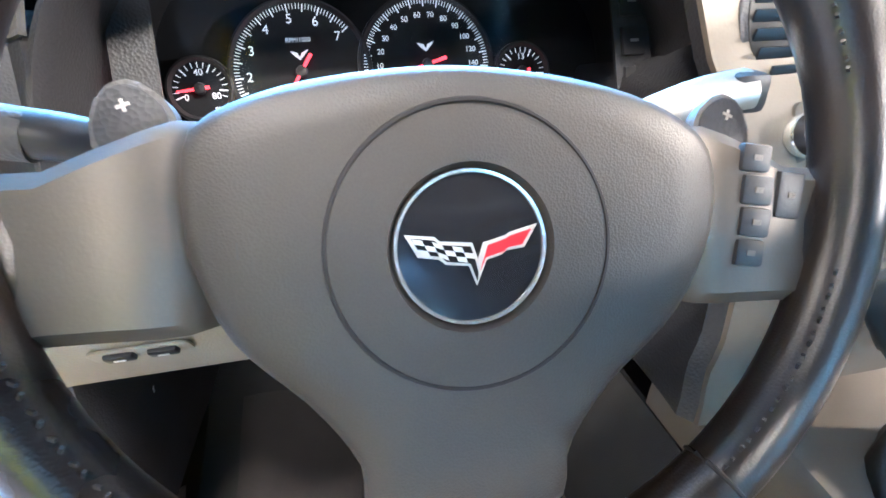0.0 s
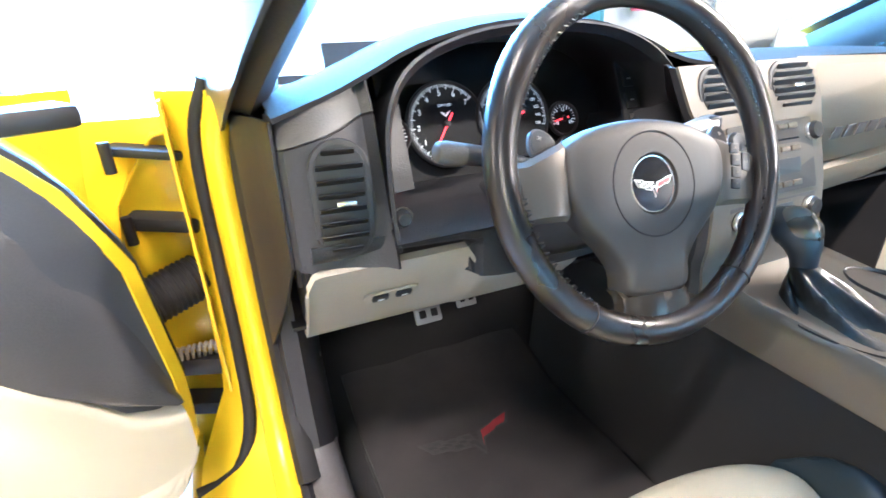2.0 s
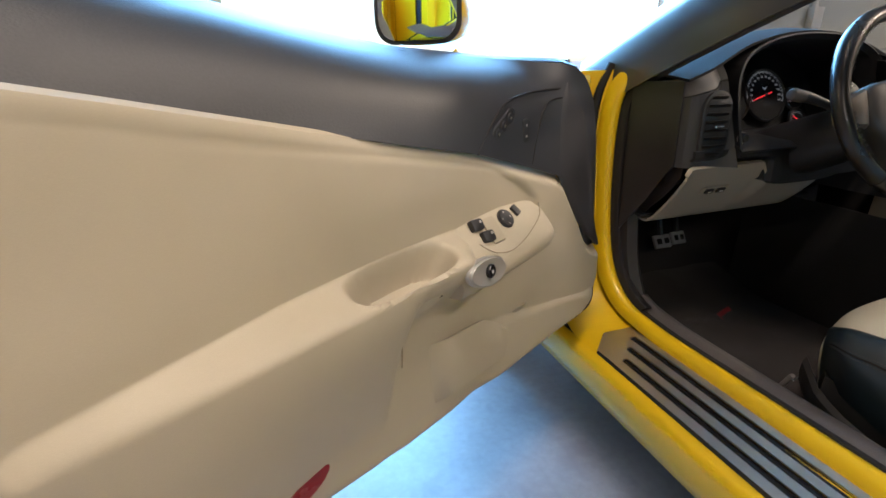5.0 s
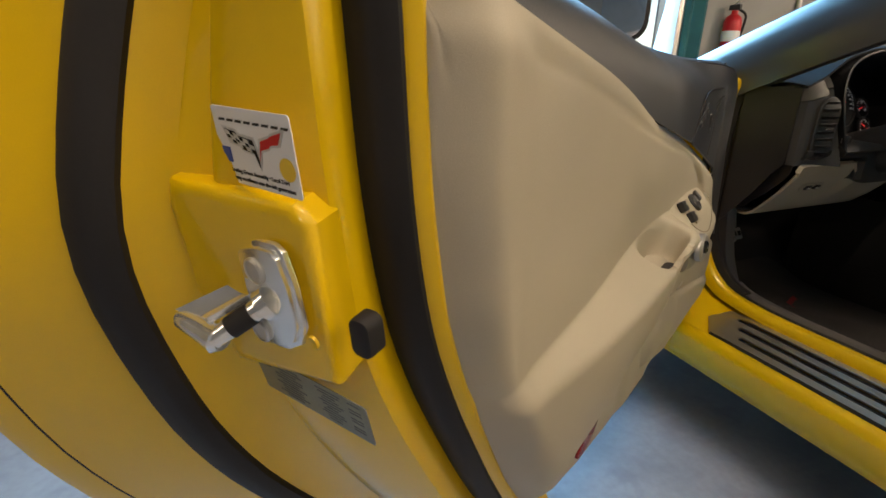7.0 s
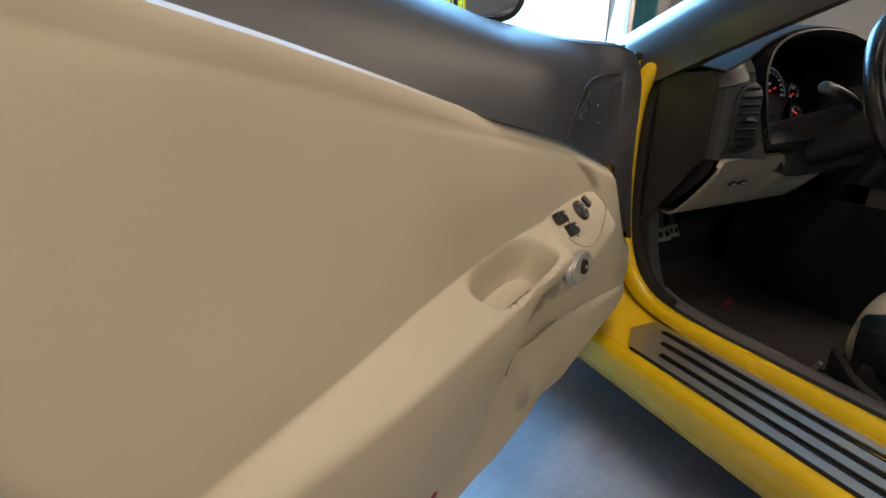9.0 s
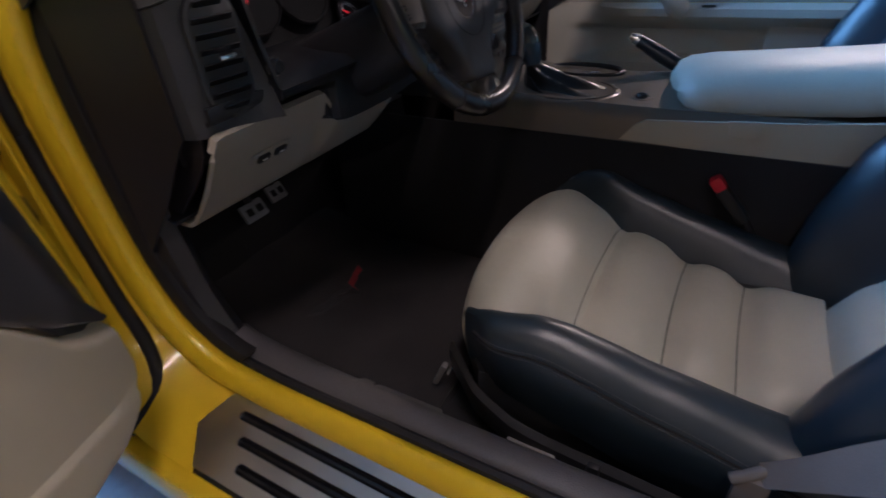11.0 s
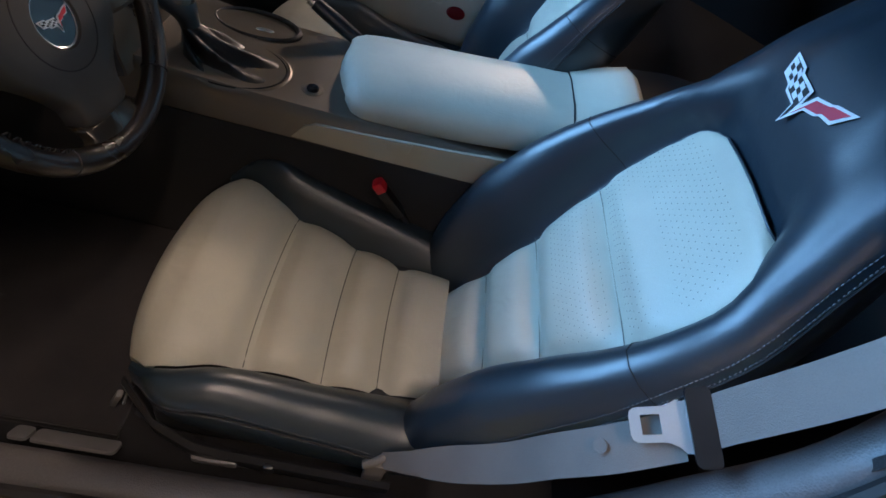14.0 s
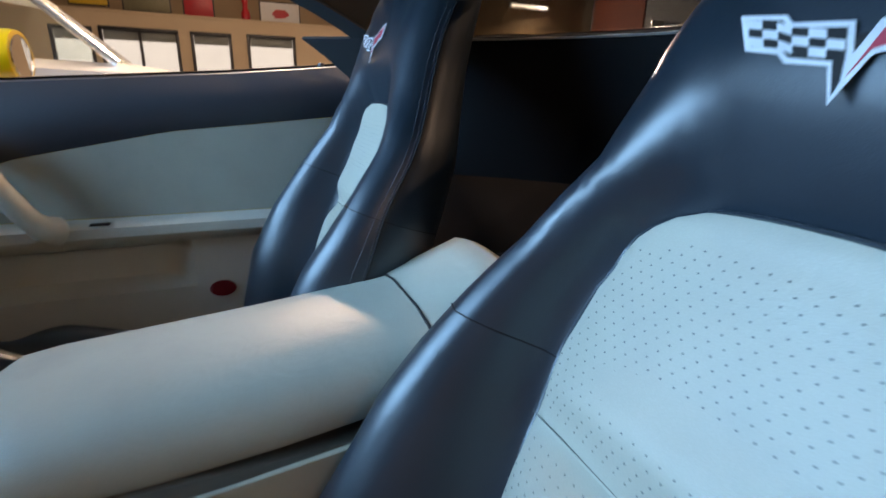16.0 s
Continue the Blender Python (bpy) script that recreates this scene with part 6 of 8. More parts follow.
# tan side panel with latch
sp_ = [(0.045, 0.603), (0.020, 0.634), (0.000, 0.645), (-0.10, 0.652), (-0.25, 0.664), (-0.46, 0.690), (-0.46, 0.612), (-0.30, 0.602), (-0.1, 0.600)]
part("side_panel", slab([(-y, z) for y, z in sp_], 0.006, 0.002, frame_of((-0.126, 0, 0), (0, -1, 0), (0, 0, 1))), VINYL_TAN, cn, "tan side panel")
part("lid_latch", slab([(-0.026, 0.008), (0.026, 0.008), (0.021, -0.016), (0.012, -0.020), (-0.012, -0.020), (-0.021, -0.016)], 0.005, 0.002, frame_of((-0.1325, -0.158, 0.652), (0, -1, 0.07), (0, 0, 1))), VINYL_TAN, cn, "tan lid latch")
# armrest lid and fixed rear pad
lidr = []
for y, zt, zb in ((-0.012, 0.690, 0.672), (-0.020, 0.706, 0.662), (-0.040, 0.717, 0.656), (-0.08, 0.724, 0.655), (-0.18, 0.733, 0.660), (-0.30, 0.744, 0.670), (-0.40, 0.755, 0.684), (-0.468, 0.764, 0.694)):
    w = 0.095 if y > -0.015 else 0.112 if y > -0.03 else 0.122
    cx = 0.024
    sec = [(-w, zb), (-w - 0.004, zb + 0.012), (-w + 0.004, zb + (zt - zb) * 0.6), (-w + 0.03, zt - 0.010), (-w * 0.4, zt - 0.001), (0, zt), (w * 0.4, zt - 0.001), (w - 0.03, zt - 0.010), (w - 0.004, zb + (zt - zb) * 0.6), (w + 0.004, zb + 0.012), (w, zb)]
    yy = [y - 0.035 * (1 - abs(x) / w) * 0 + (0.0) for x, _ in sec]
    lidr.append([(cx + x, q - 0.42 * max(0, -x - 0.03) * sm(y, -0.16, -0.02), z) for (x, z), q in zip(sec, yy)])
part("armrest_lid", loft(lidr), LEATHER_LT, cn, "light grey leather armrest lid", sharp=60)
padr = []
for y, zt, zb, w in ((-0.471, 0.764, 0.66, 0.122), (-0.50, 0.774, 0.66, 0.122), (-0.545, 0.795, 0.66, 0.116), (-0.575, 0.812, 0.66, 0.105), (-0.592, 0.806, 0.66, 0.095), (-0.60, 0.77, 0.66, 0.09)):
    cx = 0.03
    padr.append([(cx - w, y, zb), (cx - w - 0.003, y, zb + 0.02), (cx - w + 0.004, y, zb + (zt - zb) * 0.7), (cx - w + 0.028, y, zt - 0.008), (cx - w * 0.4, y, zt), (cx, y, zt + 0.001), (cx + w * 0.4, y, zt), (cx + w - 0.028, y, zt - 0.008), (cx + w - 0.004, y, zb + (zt - zb) * 0.7), (cx + w + 0.003, y, zb + 0.02), (cx + w, y, zb)])
part("rear_pad", loft(padr), LEATHER_LT, cn, "light grey leather rear pad", sharp=60)
part("pad_seam", tube([(cx_, -0.4695, z_) for cx_, z_ in ((-0.096, 0.70), (-0.088, 0.735), (-0.06, 0.757), (-0.02, 0.7635), (0.07, 0.7635), (0.12, 0.755))], 0.002, 6), RUBBER, cn)
# lighter socket
lt = part("power_socket", revolve([(0, 0.0), (0.0135, 0.0), (0.0155, 0.0045), (0.0205, 0.004), (0.024, 0.0)], 28, pose(-0.051, 0.026, 0.658)), CONS, cn, "round black power socket")
part("socket_cap", revolve([(0, 0.0), (0.0115, 0.0), (0.0115, 0.0065), (0.009, 0.009), (0, 0.0085)], 24, pose(-0.051, 0.026, 0.659)), GLOSS_BLACK, lt)
part("hand_brake_recess", slab([(0.06, 0.02), (0.15, 0.03), (0.165, 0.0), (0.165, -0.12), (0.07, -0.10), (0.05, -0.02)], 0.004, 0.002, pose(-0.01, 0.035, 0.6565)), mat("recess_bronze", (0.16, 0.14, 0.12), 0.5, 0.2, 0.06, 8, 500, 0.06), cn)
# shifter
sh = thing("gear_shifter", "black leather gear knob with a gathered boot", "gear shifter")
part("ring", revolve([(0.088, 0.0), (0.094, 0.004), (0.0965, 0.002), (0.098, 0.0)], 44, pose(-0.036, 0.181, 0.6595) @ Matrix.Diagonal((0.80, 1.06, 1, 1)), close=False), TONGUE_BLK, sh, "oval black ring")
part("lip", revolve([(0.0975, -0.001), (0.0995, 0.0035), (0.1035, 0.0025), (0.108, -0.001)], 48, pose(-0.036, 0.181, 0.6595) @ Matrix.Diagonal((0.80, 1.06, 1, 1)), close=False), CONS, sh, "raised satin lip")
part("tray", revolve([(0, 0.0), (0.06, 0.0), (0.088, 0.001)], 44, pose(-0.036, 0.181, 0.6600) @ Matrix.Diagonal((0.80, 1.06, 1, 1)), close=False), BOOT, sh)
rings = []
for f in np.linspace(0, 1, 14):
    cy_, cz_ = 0.176 + 0.086 * f ** 0.9, 0.660 + 0.046 * f ** 1.5
    ra, rb2 = 0.054 * (1 - f) ** 1.25 + 0.016, 0.074 * (1 - f) ** 1.15 + 0.018
    rings.append([(-0.034 + 0.016 * f + (ra * (1 + (0.07 * math.sin(3 * k * math.tau / 40 + 4 * f) + 0.055 * math.sin(7 * k * math.tau / 40 - 3 * f)) * math.sin(f * 3.14))) * math.cos(k * math.tau / 40), cy_ + rb2 * (1 + (0.07 * math.sin(4 * k * math.tau / 40 + 2 * f) + 0.04 * math.sin(9 * k * math.tau / 40)) * math.sin(f * 3.14)) * math.sin(k * math.tau / 40), cz_ + 0.008 * math.sin(5 * k * math.tau / 40 + f * 5) * math.sin(f * 3.14)) for k in range(40)])
part("boot", loft(rings), BOOT, sh, "gathered black leather boot", sharp=60)
kp = spl([(-0.018, 0.261, 0.694), (-0.018, 0.264, 0.715), (-0.018, 0.272, 0.736), (-0.018, 0.287, 0.751), (-0.018, 0.306, 0.754), (-0.018, 0.322, 0.745)], 20)
part("knob", tube(kp, [lerp(i / 19, [(0, 0.016), (0.2, 0.019), (0.45, 0.027), (0.7, 0.030), (0.88, 0.025), (0.96, 0.016), (1, 0.006)]) for i in range(20)], 20), LEATHER_DK, sh, "black leather gear knob")
part("knob_cap", tube([p + np.array((0.0, -0.002, 0.0075)) for p in kp[5:18]], [0.008, 0.015, 0.020, 0.0235, 0.0255, 0.0265, 0.027, 0.027, 0.0265, 0.025, 0.022, 0.017, 0.010], 18), mat("knob_metal", (0.16, 0.14, 0.115), 0.28, 0.7, 0.06, 10, 600, 0.05), sh, "satin silver cap on the knob")
# cup holder cover with a ring
cu_ = thing("cup_holder", "black rimmed oval cup holder with a roller cover", "cup holder")
part("rim", revolve([(0.080, 0.0), (0.082, 0.009), (0.089, 0.012), (0.095, 0.009), (0.098, 0.0)], 40, pose(0.112, 0.182, 0.657) @ Matrix.Diagonal((0.56, 0.95, 1, 1)), close=False), PLASTIC, cu_)
part("cover", revolve([(0, 0.001), (0.079, 0.001), (0.080, 0.0)], 40, pose(0.112, 0.182, 0.6585) @ Matrix.Diagonal((0.56, 0.95, 1, 1)), close=False), mat("cover_grey", (0.10, 0.095, 0.085), 0.5, 0, 0.1, 9, 400, 0.2), cu_, "ribbed grey roller cover")
part("handle", slab(oval(0.007, 0.020, 18), 0.005, 0.002, pose(0.098, 0.165, 0.6595, 0, 0, 8)), CHROME, cu_)
# hand brake
hb = thing("hand_brake", "black hand brake lever with a bright push button", "hand brake")
b0, b1 = Vector((0.150, -0.06, 0.648)), Vector((0.155, 0.078, 0.722))
part("lever", tube([b0, b0.lerp(b1, 0.35), b0.lerp(b1, 0.6), b1], [0.013, 0.015, 0.0165, 0.014], 14), LEATHER_DK, hb, "black leather lever grip")
part("collar", tube([b0.lerp(b1, 0.97), b0.lerp(b1, 1.08)], 0.0125, 14), CHROME, hb)
part("push_button", tube([b0.lerp(b1, 1.07), b0.lerp(b1, 1.14)], 0.008, 12), CHROME, hb)
part("gaiter", tube([b0.lerp(b1, -0.25), b0, b0.lerp(b1, 0.2)], [0.03, 0.024, 0.016], 14), LEATHER_DK, hb)
# floor mat with flags
fm = thing("floor_mat", "dark carpeted floor mat with crossed flags in the driver footwell", "floor mat")
P = [[(x, y, 0.264 + 0.050 * sm(y, 0.62, 0.82) + 0.0015 * math.sin(37 * x + 21 * y)) for x in np.linspace(-0.62, -0.17, 16)] for y in np.linspace(0.20, 0.84, 20)]
part("carpet_panel", sheet(P, 0.008), MAT_CLOTH, fm)
part("edge_binding", tube([(-0.62, 0.20, 0.262), (-0.62, 0.5, 0.262), (-0.62, 0.62, 0.262)], 0.005, 8), CARPET, fm)
flag_badge(fm, frame_of((-0.416, 0.556, 0.2742), (1, 0.02, 0), (0, 1, 0)) @ Matrix.Diagonal((1, 0.95, 1, 1)), 0.218, True, 0.0008, DULL_THREAD)
# pedals
PEDAL = mat("pedal_metal", (0.34, 0.33, 0.32), 0.45, 0.3, 0.1, 20, 500, 0.05)
pd_ = thing("pedal_set", "metal pedals with black rubber studs under the dashboard", "pedals")
for x, w, z, y, nm in ((-0.402, 0.066, 0.426, 0.812, "brake_pedal"), (-0.27, 0.055, 0.40, 0.88, "throttle_pedal")):
    q = part(nm, box((0, 0, 0), (w, 0.012, 0.045), 0.005, pose(x, y, z, -30, 0, 0)), PEDAL, pd_, "bare metal pedal plate")
    for sd in (-1, 1):
        part("pad", box((sd * w * 0.22, -0.007, 0), (w * 0.24, 0.006, 0.018), 0.002, pose(x, y, z, -30, 0, 0)), RUBBER, q, "black rubber stud")
    part("pedal_arm", tube([(x, y + 0.01, z + 0.02), (x, y + 0.06, z + 0.22)], 0.009, 8), PLASTIC, pd_)

# ---------------- dashboard
da = thing("dashboard", "dark and tan moulded dashboard with air vents and a hooded cluster", "dashboard")
DASH_DK = mat("dash_dark", (0.017, 0.017, 0.019), 0.48, 0, 0.1, 6, 420, 0.35, "voronoi")
DASH_FIELD = mat("dash_field", (0.030, 0.029, 0.031), 0.5, 0, 0.1, 6, 420, 0.3, "voronoi")
# knee panel tan, darkened: the shade under the dash is in this colour
KNEE_SHADED = mat("knee_shaded_tan", (0.34, 0.30, 0.245), 0.55, 0, 0.05, 5, 420, 0.3, "voronoi")
DOOR_CREAM = mat("door_cream", (0.62, 0.57, 0.47), 0.5, 0, 0.05, 5, 420, 0.25, "voronoi")
DASH_MID = mat("dash_grey_tan", (0.085, 0.080, 0.076), 0.55, 0, 0.08, 6, 420, 0.35, "voronoi")
EDGE = [(-0.71, 0.47, 0.950), (-0.64, 0.478, 0.972), (-0.58, 0.492, 0.995), (-0.52, 0.50, 1.020), (-0.43, 0.505, 1.040), (-0.33, 0.505, 1.048), (-0.23, 0.500, 1.040), (-0.15, 0.490, 1.015), (-0.10, 0.475, 0.990), (-0.05, 0.45, 0.978), (0.06, 0.435, 0.976), (0.16, 0.440, 0.976), (0.30, 0.445, 0.974), (0.50, 0.455, 0.968), (0.71, 0.48, 0.955)]
ed = spl(EDGE, 50)
P = []
for x, y, z in ed:
    hump = max(0, z - 0.975)
    row = []
    for f in np.linspace(0, 1, 14):
        yy = y + (0.99 - y) * f
        row.append((x, yy, z + 0.010 * math.sin(min(1, f * 5) * 1.57) - (0.045 + hump * 0.9) * sm(f, 0.15, 1.0)))
    P.append(row)
part("top_pad", sheet(P, 0.006), mat("dash_top", (0.020, 0.020, 0.021), 0.8, 0, 0.12, 6, 420, 0.4, "voronoi", spec=0.15), da, "dark grained dashboard top")
# hood of the cluster, inner tunnel
AR = spl([(-0.590, 0, 0.785), (-0.588, 0, 0.86), (-0.575, 0, 0.94), (-0.535, 0, 0.995), (-0.45, 0, 1.028), (-0.33, 0, 1.040), (-0.21, 0, 1.030), (-0.125, 0, 0.992), (-0.085, 0, 0.93), (-0.078, 0, 0.86), (-0.08, 0, 0.785)], 50)
P = []
for x, _, z in AR:
    lean = 0.11 * (z - 0.785) / 0.25
    P.append([(x, 0.415 + lean * 0.75, z + 0.004), (x * 0.985 - 0.005, 0.42 + lean * 0.8, z - 0.006), (x * 0.97 - 0.01, 0.50 + lean * 0.6, 0.90 + (z - 0.90) * 0.95), (x * 0.955 - 0.015, 0.58 + lean * 0.4, 0.90 + (z - 0.90) * 0.90), (x * 0.94 - 0.02, 0.67, 0.90 + (z - 0.90) * 0.84)])
part("cluster_hood", sheet(P, 0.005), DASH_DK, da, "dark instrument hood")
part("cluster_face", sheet([[(x, 0.655 + 0.35 * (z - 0.90), z) for x in np.linspace(-0.60, -0.06, 10)] for z in np.linspace(0.77, 1.02, 6)], 0.006), DIAL_BLACK, da, "black instrument panel face")
# lower lip of the hood
part("cluster_sill", sheet([[(x, 0.415, 0.79), (x, 0.43, 0.80), (x, 0.52, 0.805), (x, 0.645, 0.80)] for x in np.linspace(-0.59, -0.08, 12)], 0.006, True), DASH_DK, da)
# switch columns at both ends of the cluster
for x0, nm, sgn in ((-0.546, "light_switch_column", 1), (-0.114, "display_switch_column", -1)):
    col = part(nm, sheet([[(x0 + sgn * 0.016 * (k - 1), 0.490 + 0.11 * (z - 0.785) / 0.25 + 0.004 * (k - 1), z) for k in range(3)] for z in np.linspace(0.83, 0.985, 8)], 0.006), DASH_DK, da, "column of small black buttons")
    for k in range(4):
        z = 0.85 + 0.033 * k
        part("button", box((0, 0, 0), (0.022, 0.005, 0.026), 0.002, pose(x0, 0.4885 + 0.11 * (z - 0.785) / 0.25, z, -23.7, 0, 0)), PLASTIC, col)
        part("mark", box((0, -0.0032, 0), (0.008, 0.001, 0.0025), 0, pose(x0, 0.4885 + 0.11 * (z - 0.785) / 0.25, z, -23.7, 0, 0)), SILVER, col)
# panel between the left vent and the hood: paler top and corner, dark field round the vent
XS = [(-0.712, 0.520, 0.946), (-0.711, 0.500, 0.947), (-0.708, 0.480, 0.949), (-0.702, 0.466, 0.952), (-0.692, 0.457, 0.956), (-0.675, 0.453, 0.962), (-0.655, 0.451, 0.968), (-0.635, 0.449, 0.974), (-0.615, 0.446, 0.980), (-0.600, 0.441, 0.986), (-0.588, 0.428, 0.990)]


def end_point(k, f):
    """A point of the end panel: column k, f from its foot to its top."""
    x, y, zt = XS[k]
    z = 0.758 + (zt - 0.758) * f
    lean = 0.11 * (z - 0.785) / 0.25
    w = sm(x, -0.66, -0.588)
    return (x, y + lean * 0.8 * w + 0.030 * sm(f, 0.80, 1.0) * (1 - 0.6 * w), z)


CUTF = 0.80
part("end_panel", sheet([[end_point(k, f) for k in range(3, len(XS))] for f in np.linspace(0, CUTF, 14)], 0.005, True), DASH_FIELD, da, "dark end panel round the air vent")
part("panel_corner", sheet([[end_point(k, f) for k in range(0, 4)] for f in np.linspace(0, CUTF, 14)], 0.005, True), DASH_FIELD, da, "dark panel corner")
part("upper_panel", sheet([[end_point(k, f) for k in range(len(XS))] for f in np.linspace(CUTF + 0.015, 1.0, 8)], 0.005, True), DASH_MID, da, "grey-tan panel over the vent")
part("panel_joint", sheet([[tuple(np.array(end_point(k, f)) + (0, 0.004, 0)) for k in range(len(XS))] for f in (CUTF - 0.01, CUTF + 0.01, CUTF + 0.025)], 0.003, True), RUBBER, da)
# dash end facing the door
part("dash_end", sheet([[(-0.706, y, z) for y in np.linspace(0.512, 0.72, 6)] for z in np.linspace(0.715, 0.945, 8)], 0.006), TRIM_BLK, da, "dark dashboard end cap")
part("end_skirt", sheet([[(-0.6995, y0 + (0.66 - y0) * f, z) for f in np.linspace(0, 1, 4)] for z, y0 in ((0.622, 0.575), (0.645, 0.552), (0.675, 0.518), (0.705, 0.490), (0.735, 0.468), (0.768, 0.462))], 0.004), TRIM_BLK, da, "dark skirt behind the knee panel")
# filler between the dashboard end and the hinge pillar trim
part("end_filler", sheet([[(x, y, z0 + (0.945 - z0) * f) for x, y, z0 in ((-0.748, 0.600, 0.58), (-0.738, 0.572, 0.62), (-0.724, 0.540, 0.67), (-0.7135, 0.505, 0.73), (-0.7095, 0.480, 0.76))] for f in np.linspace(0, 1, 8)], 0.004), TRIM_BLK, da, "dark filler panel at the dashboard end")
# dark field under the cluster
P = [[(x, 0.428 + 0.015 * sm(abs(x + 0.34), 0.1, 0.3) + 0.050 * sm(-z, -0.778, -0.758) * (1 - sm(x, -0.485, -0.455)), z) for x in np.linspace(-0.69, -0.13, 40)] for z in np.linspace(0.797, 0.712, 12)]
part("lower_field", sheet(P, 0.006), DASH_DK, da, "dark lower dashboard field")


def vent(parent, c, w, h, r, normal_tilt, slats, label, yaw=0):
    """An air outlet: dark well, frame and tilted slats with a chrome thumb tab."""
    M = pose(*c, 90 + normal_tilt, 0, yaw)
    v = part("air_vent", slab(rrect(w + 0.012, h + 0.012, r + 0.006, 7), 0.006, 0.003, M @ pose(0, 0, -0.004)), DASH_FIELD, parent, label)
    part("well", slab(rrect(w, h, r, 7), 0.0025, 0.001, M @ pose(0, 0, 0.0005)), BLACK_INK, v)
    for k in range(slats):
        y = -h / 2 + h * (k + 0.5) / slats
        half = w / 2 - 0.002
        if abs(y) > h / 2 - r:
            q = (abs(y) - (h / 2 - r)) / r
            half = w / 2 - r + r * math.sqrt(max(0.05, 1 - q * q)) - 0.002
        part("slat", box((0, 0, 0), (2 * half, 0.010, 0.0022), 0.001, M @ pose(0, y, 0.004, 35, 0, 0)), TONGUE_BLK, v)
    part("thumb_tab", box((0, 0, 0), (0.024, 0.006, 0.006), 0.002, M @ pose(0.004, 0.0, 0.008)), CHROME, v, "chrome thumb tab")
    return v


vent(da, (-0.645, 0.4460, 0.850), 0.060, 0.140, 0.030, 0, 8, "oval driver-side air vent", -6)
ig = part("mirror_switch", revolve([(0, 0), (0.011, 0), (0.011, 0.006), (0.008, 0.010), (0, 0.009)], 20, pose(-0.575, 0.432, 0.822, 90, 0, 0)), PLASTIC, da, "small round dash knob")
part("dial_ring", revolve([(0.011, 0.0), (0.0135, 0.002), (0.0135, 0.0)], 20, pose(-0.575, 0.434, 0.822, 90, 0, 0), close=False), SILVER, ig)
# tan knee panel, raked forward towards its lower edge
P = []
for x in np.linspace(-0.702, -0.265, 44):
    zt = 0.760 - 0.048 * sm(x, -0.480, -0.450)
    yt = 0.442 + 0.010 * sm(x, -0.48, -0.42)
    if x < -0.690:
        zt -= (-(x + 0.690)) * 1.5
    row = [(x, yt + 0.012, zt + 0.002), (x, yt, zt - 0.002), (x, yt + 0.003, zt - 0.012)]
    for f in (0.3, 0.5, 0.7, 0.9):
        row.append((x, yt + 0.003 + (0.548 - yt) * f * (0.75 + 0.25 * f), zt - 0.012 + (0.616 - zt) * f))
    row += [(x, 0.555, 0.606), (x, 0.572, 0.604), (x, 0.62, 0.612)]
    P.append(row)
part("knee_panel", sheet(P, 0.006, True), KNEE_SHADED, da, "tan lower knee panel")
for x in (-0.602, -0.567):
    q = part("boot_switch", box((0, 0, 0), (0.024, 0.014, 0.008), 0.003, pose(x, 0.4738, 0.6930, 126, 0, 0)), PLASTIC, da, "small black release switch")
    part("symbol", box((0, 0, 0.0042), (0.009, 0.0032, 0.0010), 0, pose(x, 0.4738, 0.6930, 126, 0, 0)), WHITE, q)
part("switch_frame", slab(rrect(0.082, 0.026, 0.008), 0.0025, 0.001, pose(-0.585, 0.4765, 0.6945, 126, 0, 0)), KNEE_SHADED, da)
part("under_panel", sheet([[(x, 0.56, 0.624), (x, 0.62, 0.63), (x, 0.80, 0.66), (x, 1.0, 0.70)] for x in np.linspace(-0.72, -0.14, 8)], 0.006), PLASTIC, da)

# gauges
ga = thing("instrument_cluster", "black dials with white figures and red needles", "gauges")
GT = 19.3


def gauge(name, cx, cz, r, marks, nums, numr, nsize, a0, a1, needle, needle_len):
    """A dial; angles in degrees clockwise from straight up."""
    cy = 0.628 + 0.35 * (cz - 0.90)
    M = pose(cx, cy, cz, 90 - GT, 0, 0)
    g = part(name, revolve([(r, 0.0), (r + 0.003, 0.004), (r + 0.005, 0.003), (r + 0.006, -0.004)], 48, M, close=False), PLASTIC, ga, "dark dial rim")
    part("face", revolve([(0, 0), (r + 0.001, 0), (r + 0.001, -0.004), (0, -0.004)], 48, M @ pose(0, 0, -0.001)), DIAL_BLACK, g)
    tk = bmesh.new()
    for k in range(marks + 1):
        a = radians(a0 + (a1 - a0) * k / marks)
        big = k % 5 == 0
        box((0, r - (0.005 if big else 0.0035), 0.0004), (0.0012 if big else 0.0007, 0.008 if big else 0.005, 0.0004), 0, M @ pose(0, 0, 0, 0, 0, -math.degrees(a)), tk)
    part("tick_marks", tk, GLOW_WHITE, g)
    nb = bmesh.new()
    for a, txt in nums:
        q = radians(a)
        words(txt, nsize, M @ pose(numr * math.sin(q), numr * math.cos(q), 0.0006), nb)
    part("figures", nb, GLOW_WHITE, g)
    q = radians(needle)
    part("needle", slab([(-0.0016, -needle_len * 0.42), (0.0016, -needle_len * 0.42), (0.0009, needle_len), (-0.0009, needle_len)], 0.0015, 0, M @ pose(0, 0, 0.003, 0, 0, -needle)), GLOW_RED, g, "red needle")
    part("hub", revolve([(0, 0), (0.006, 0), (0.005, 0.004), (0, 0.005)], 18, M @ pose(0, 0, 0.002)), PLASTIC, g)
    return g, M


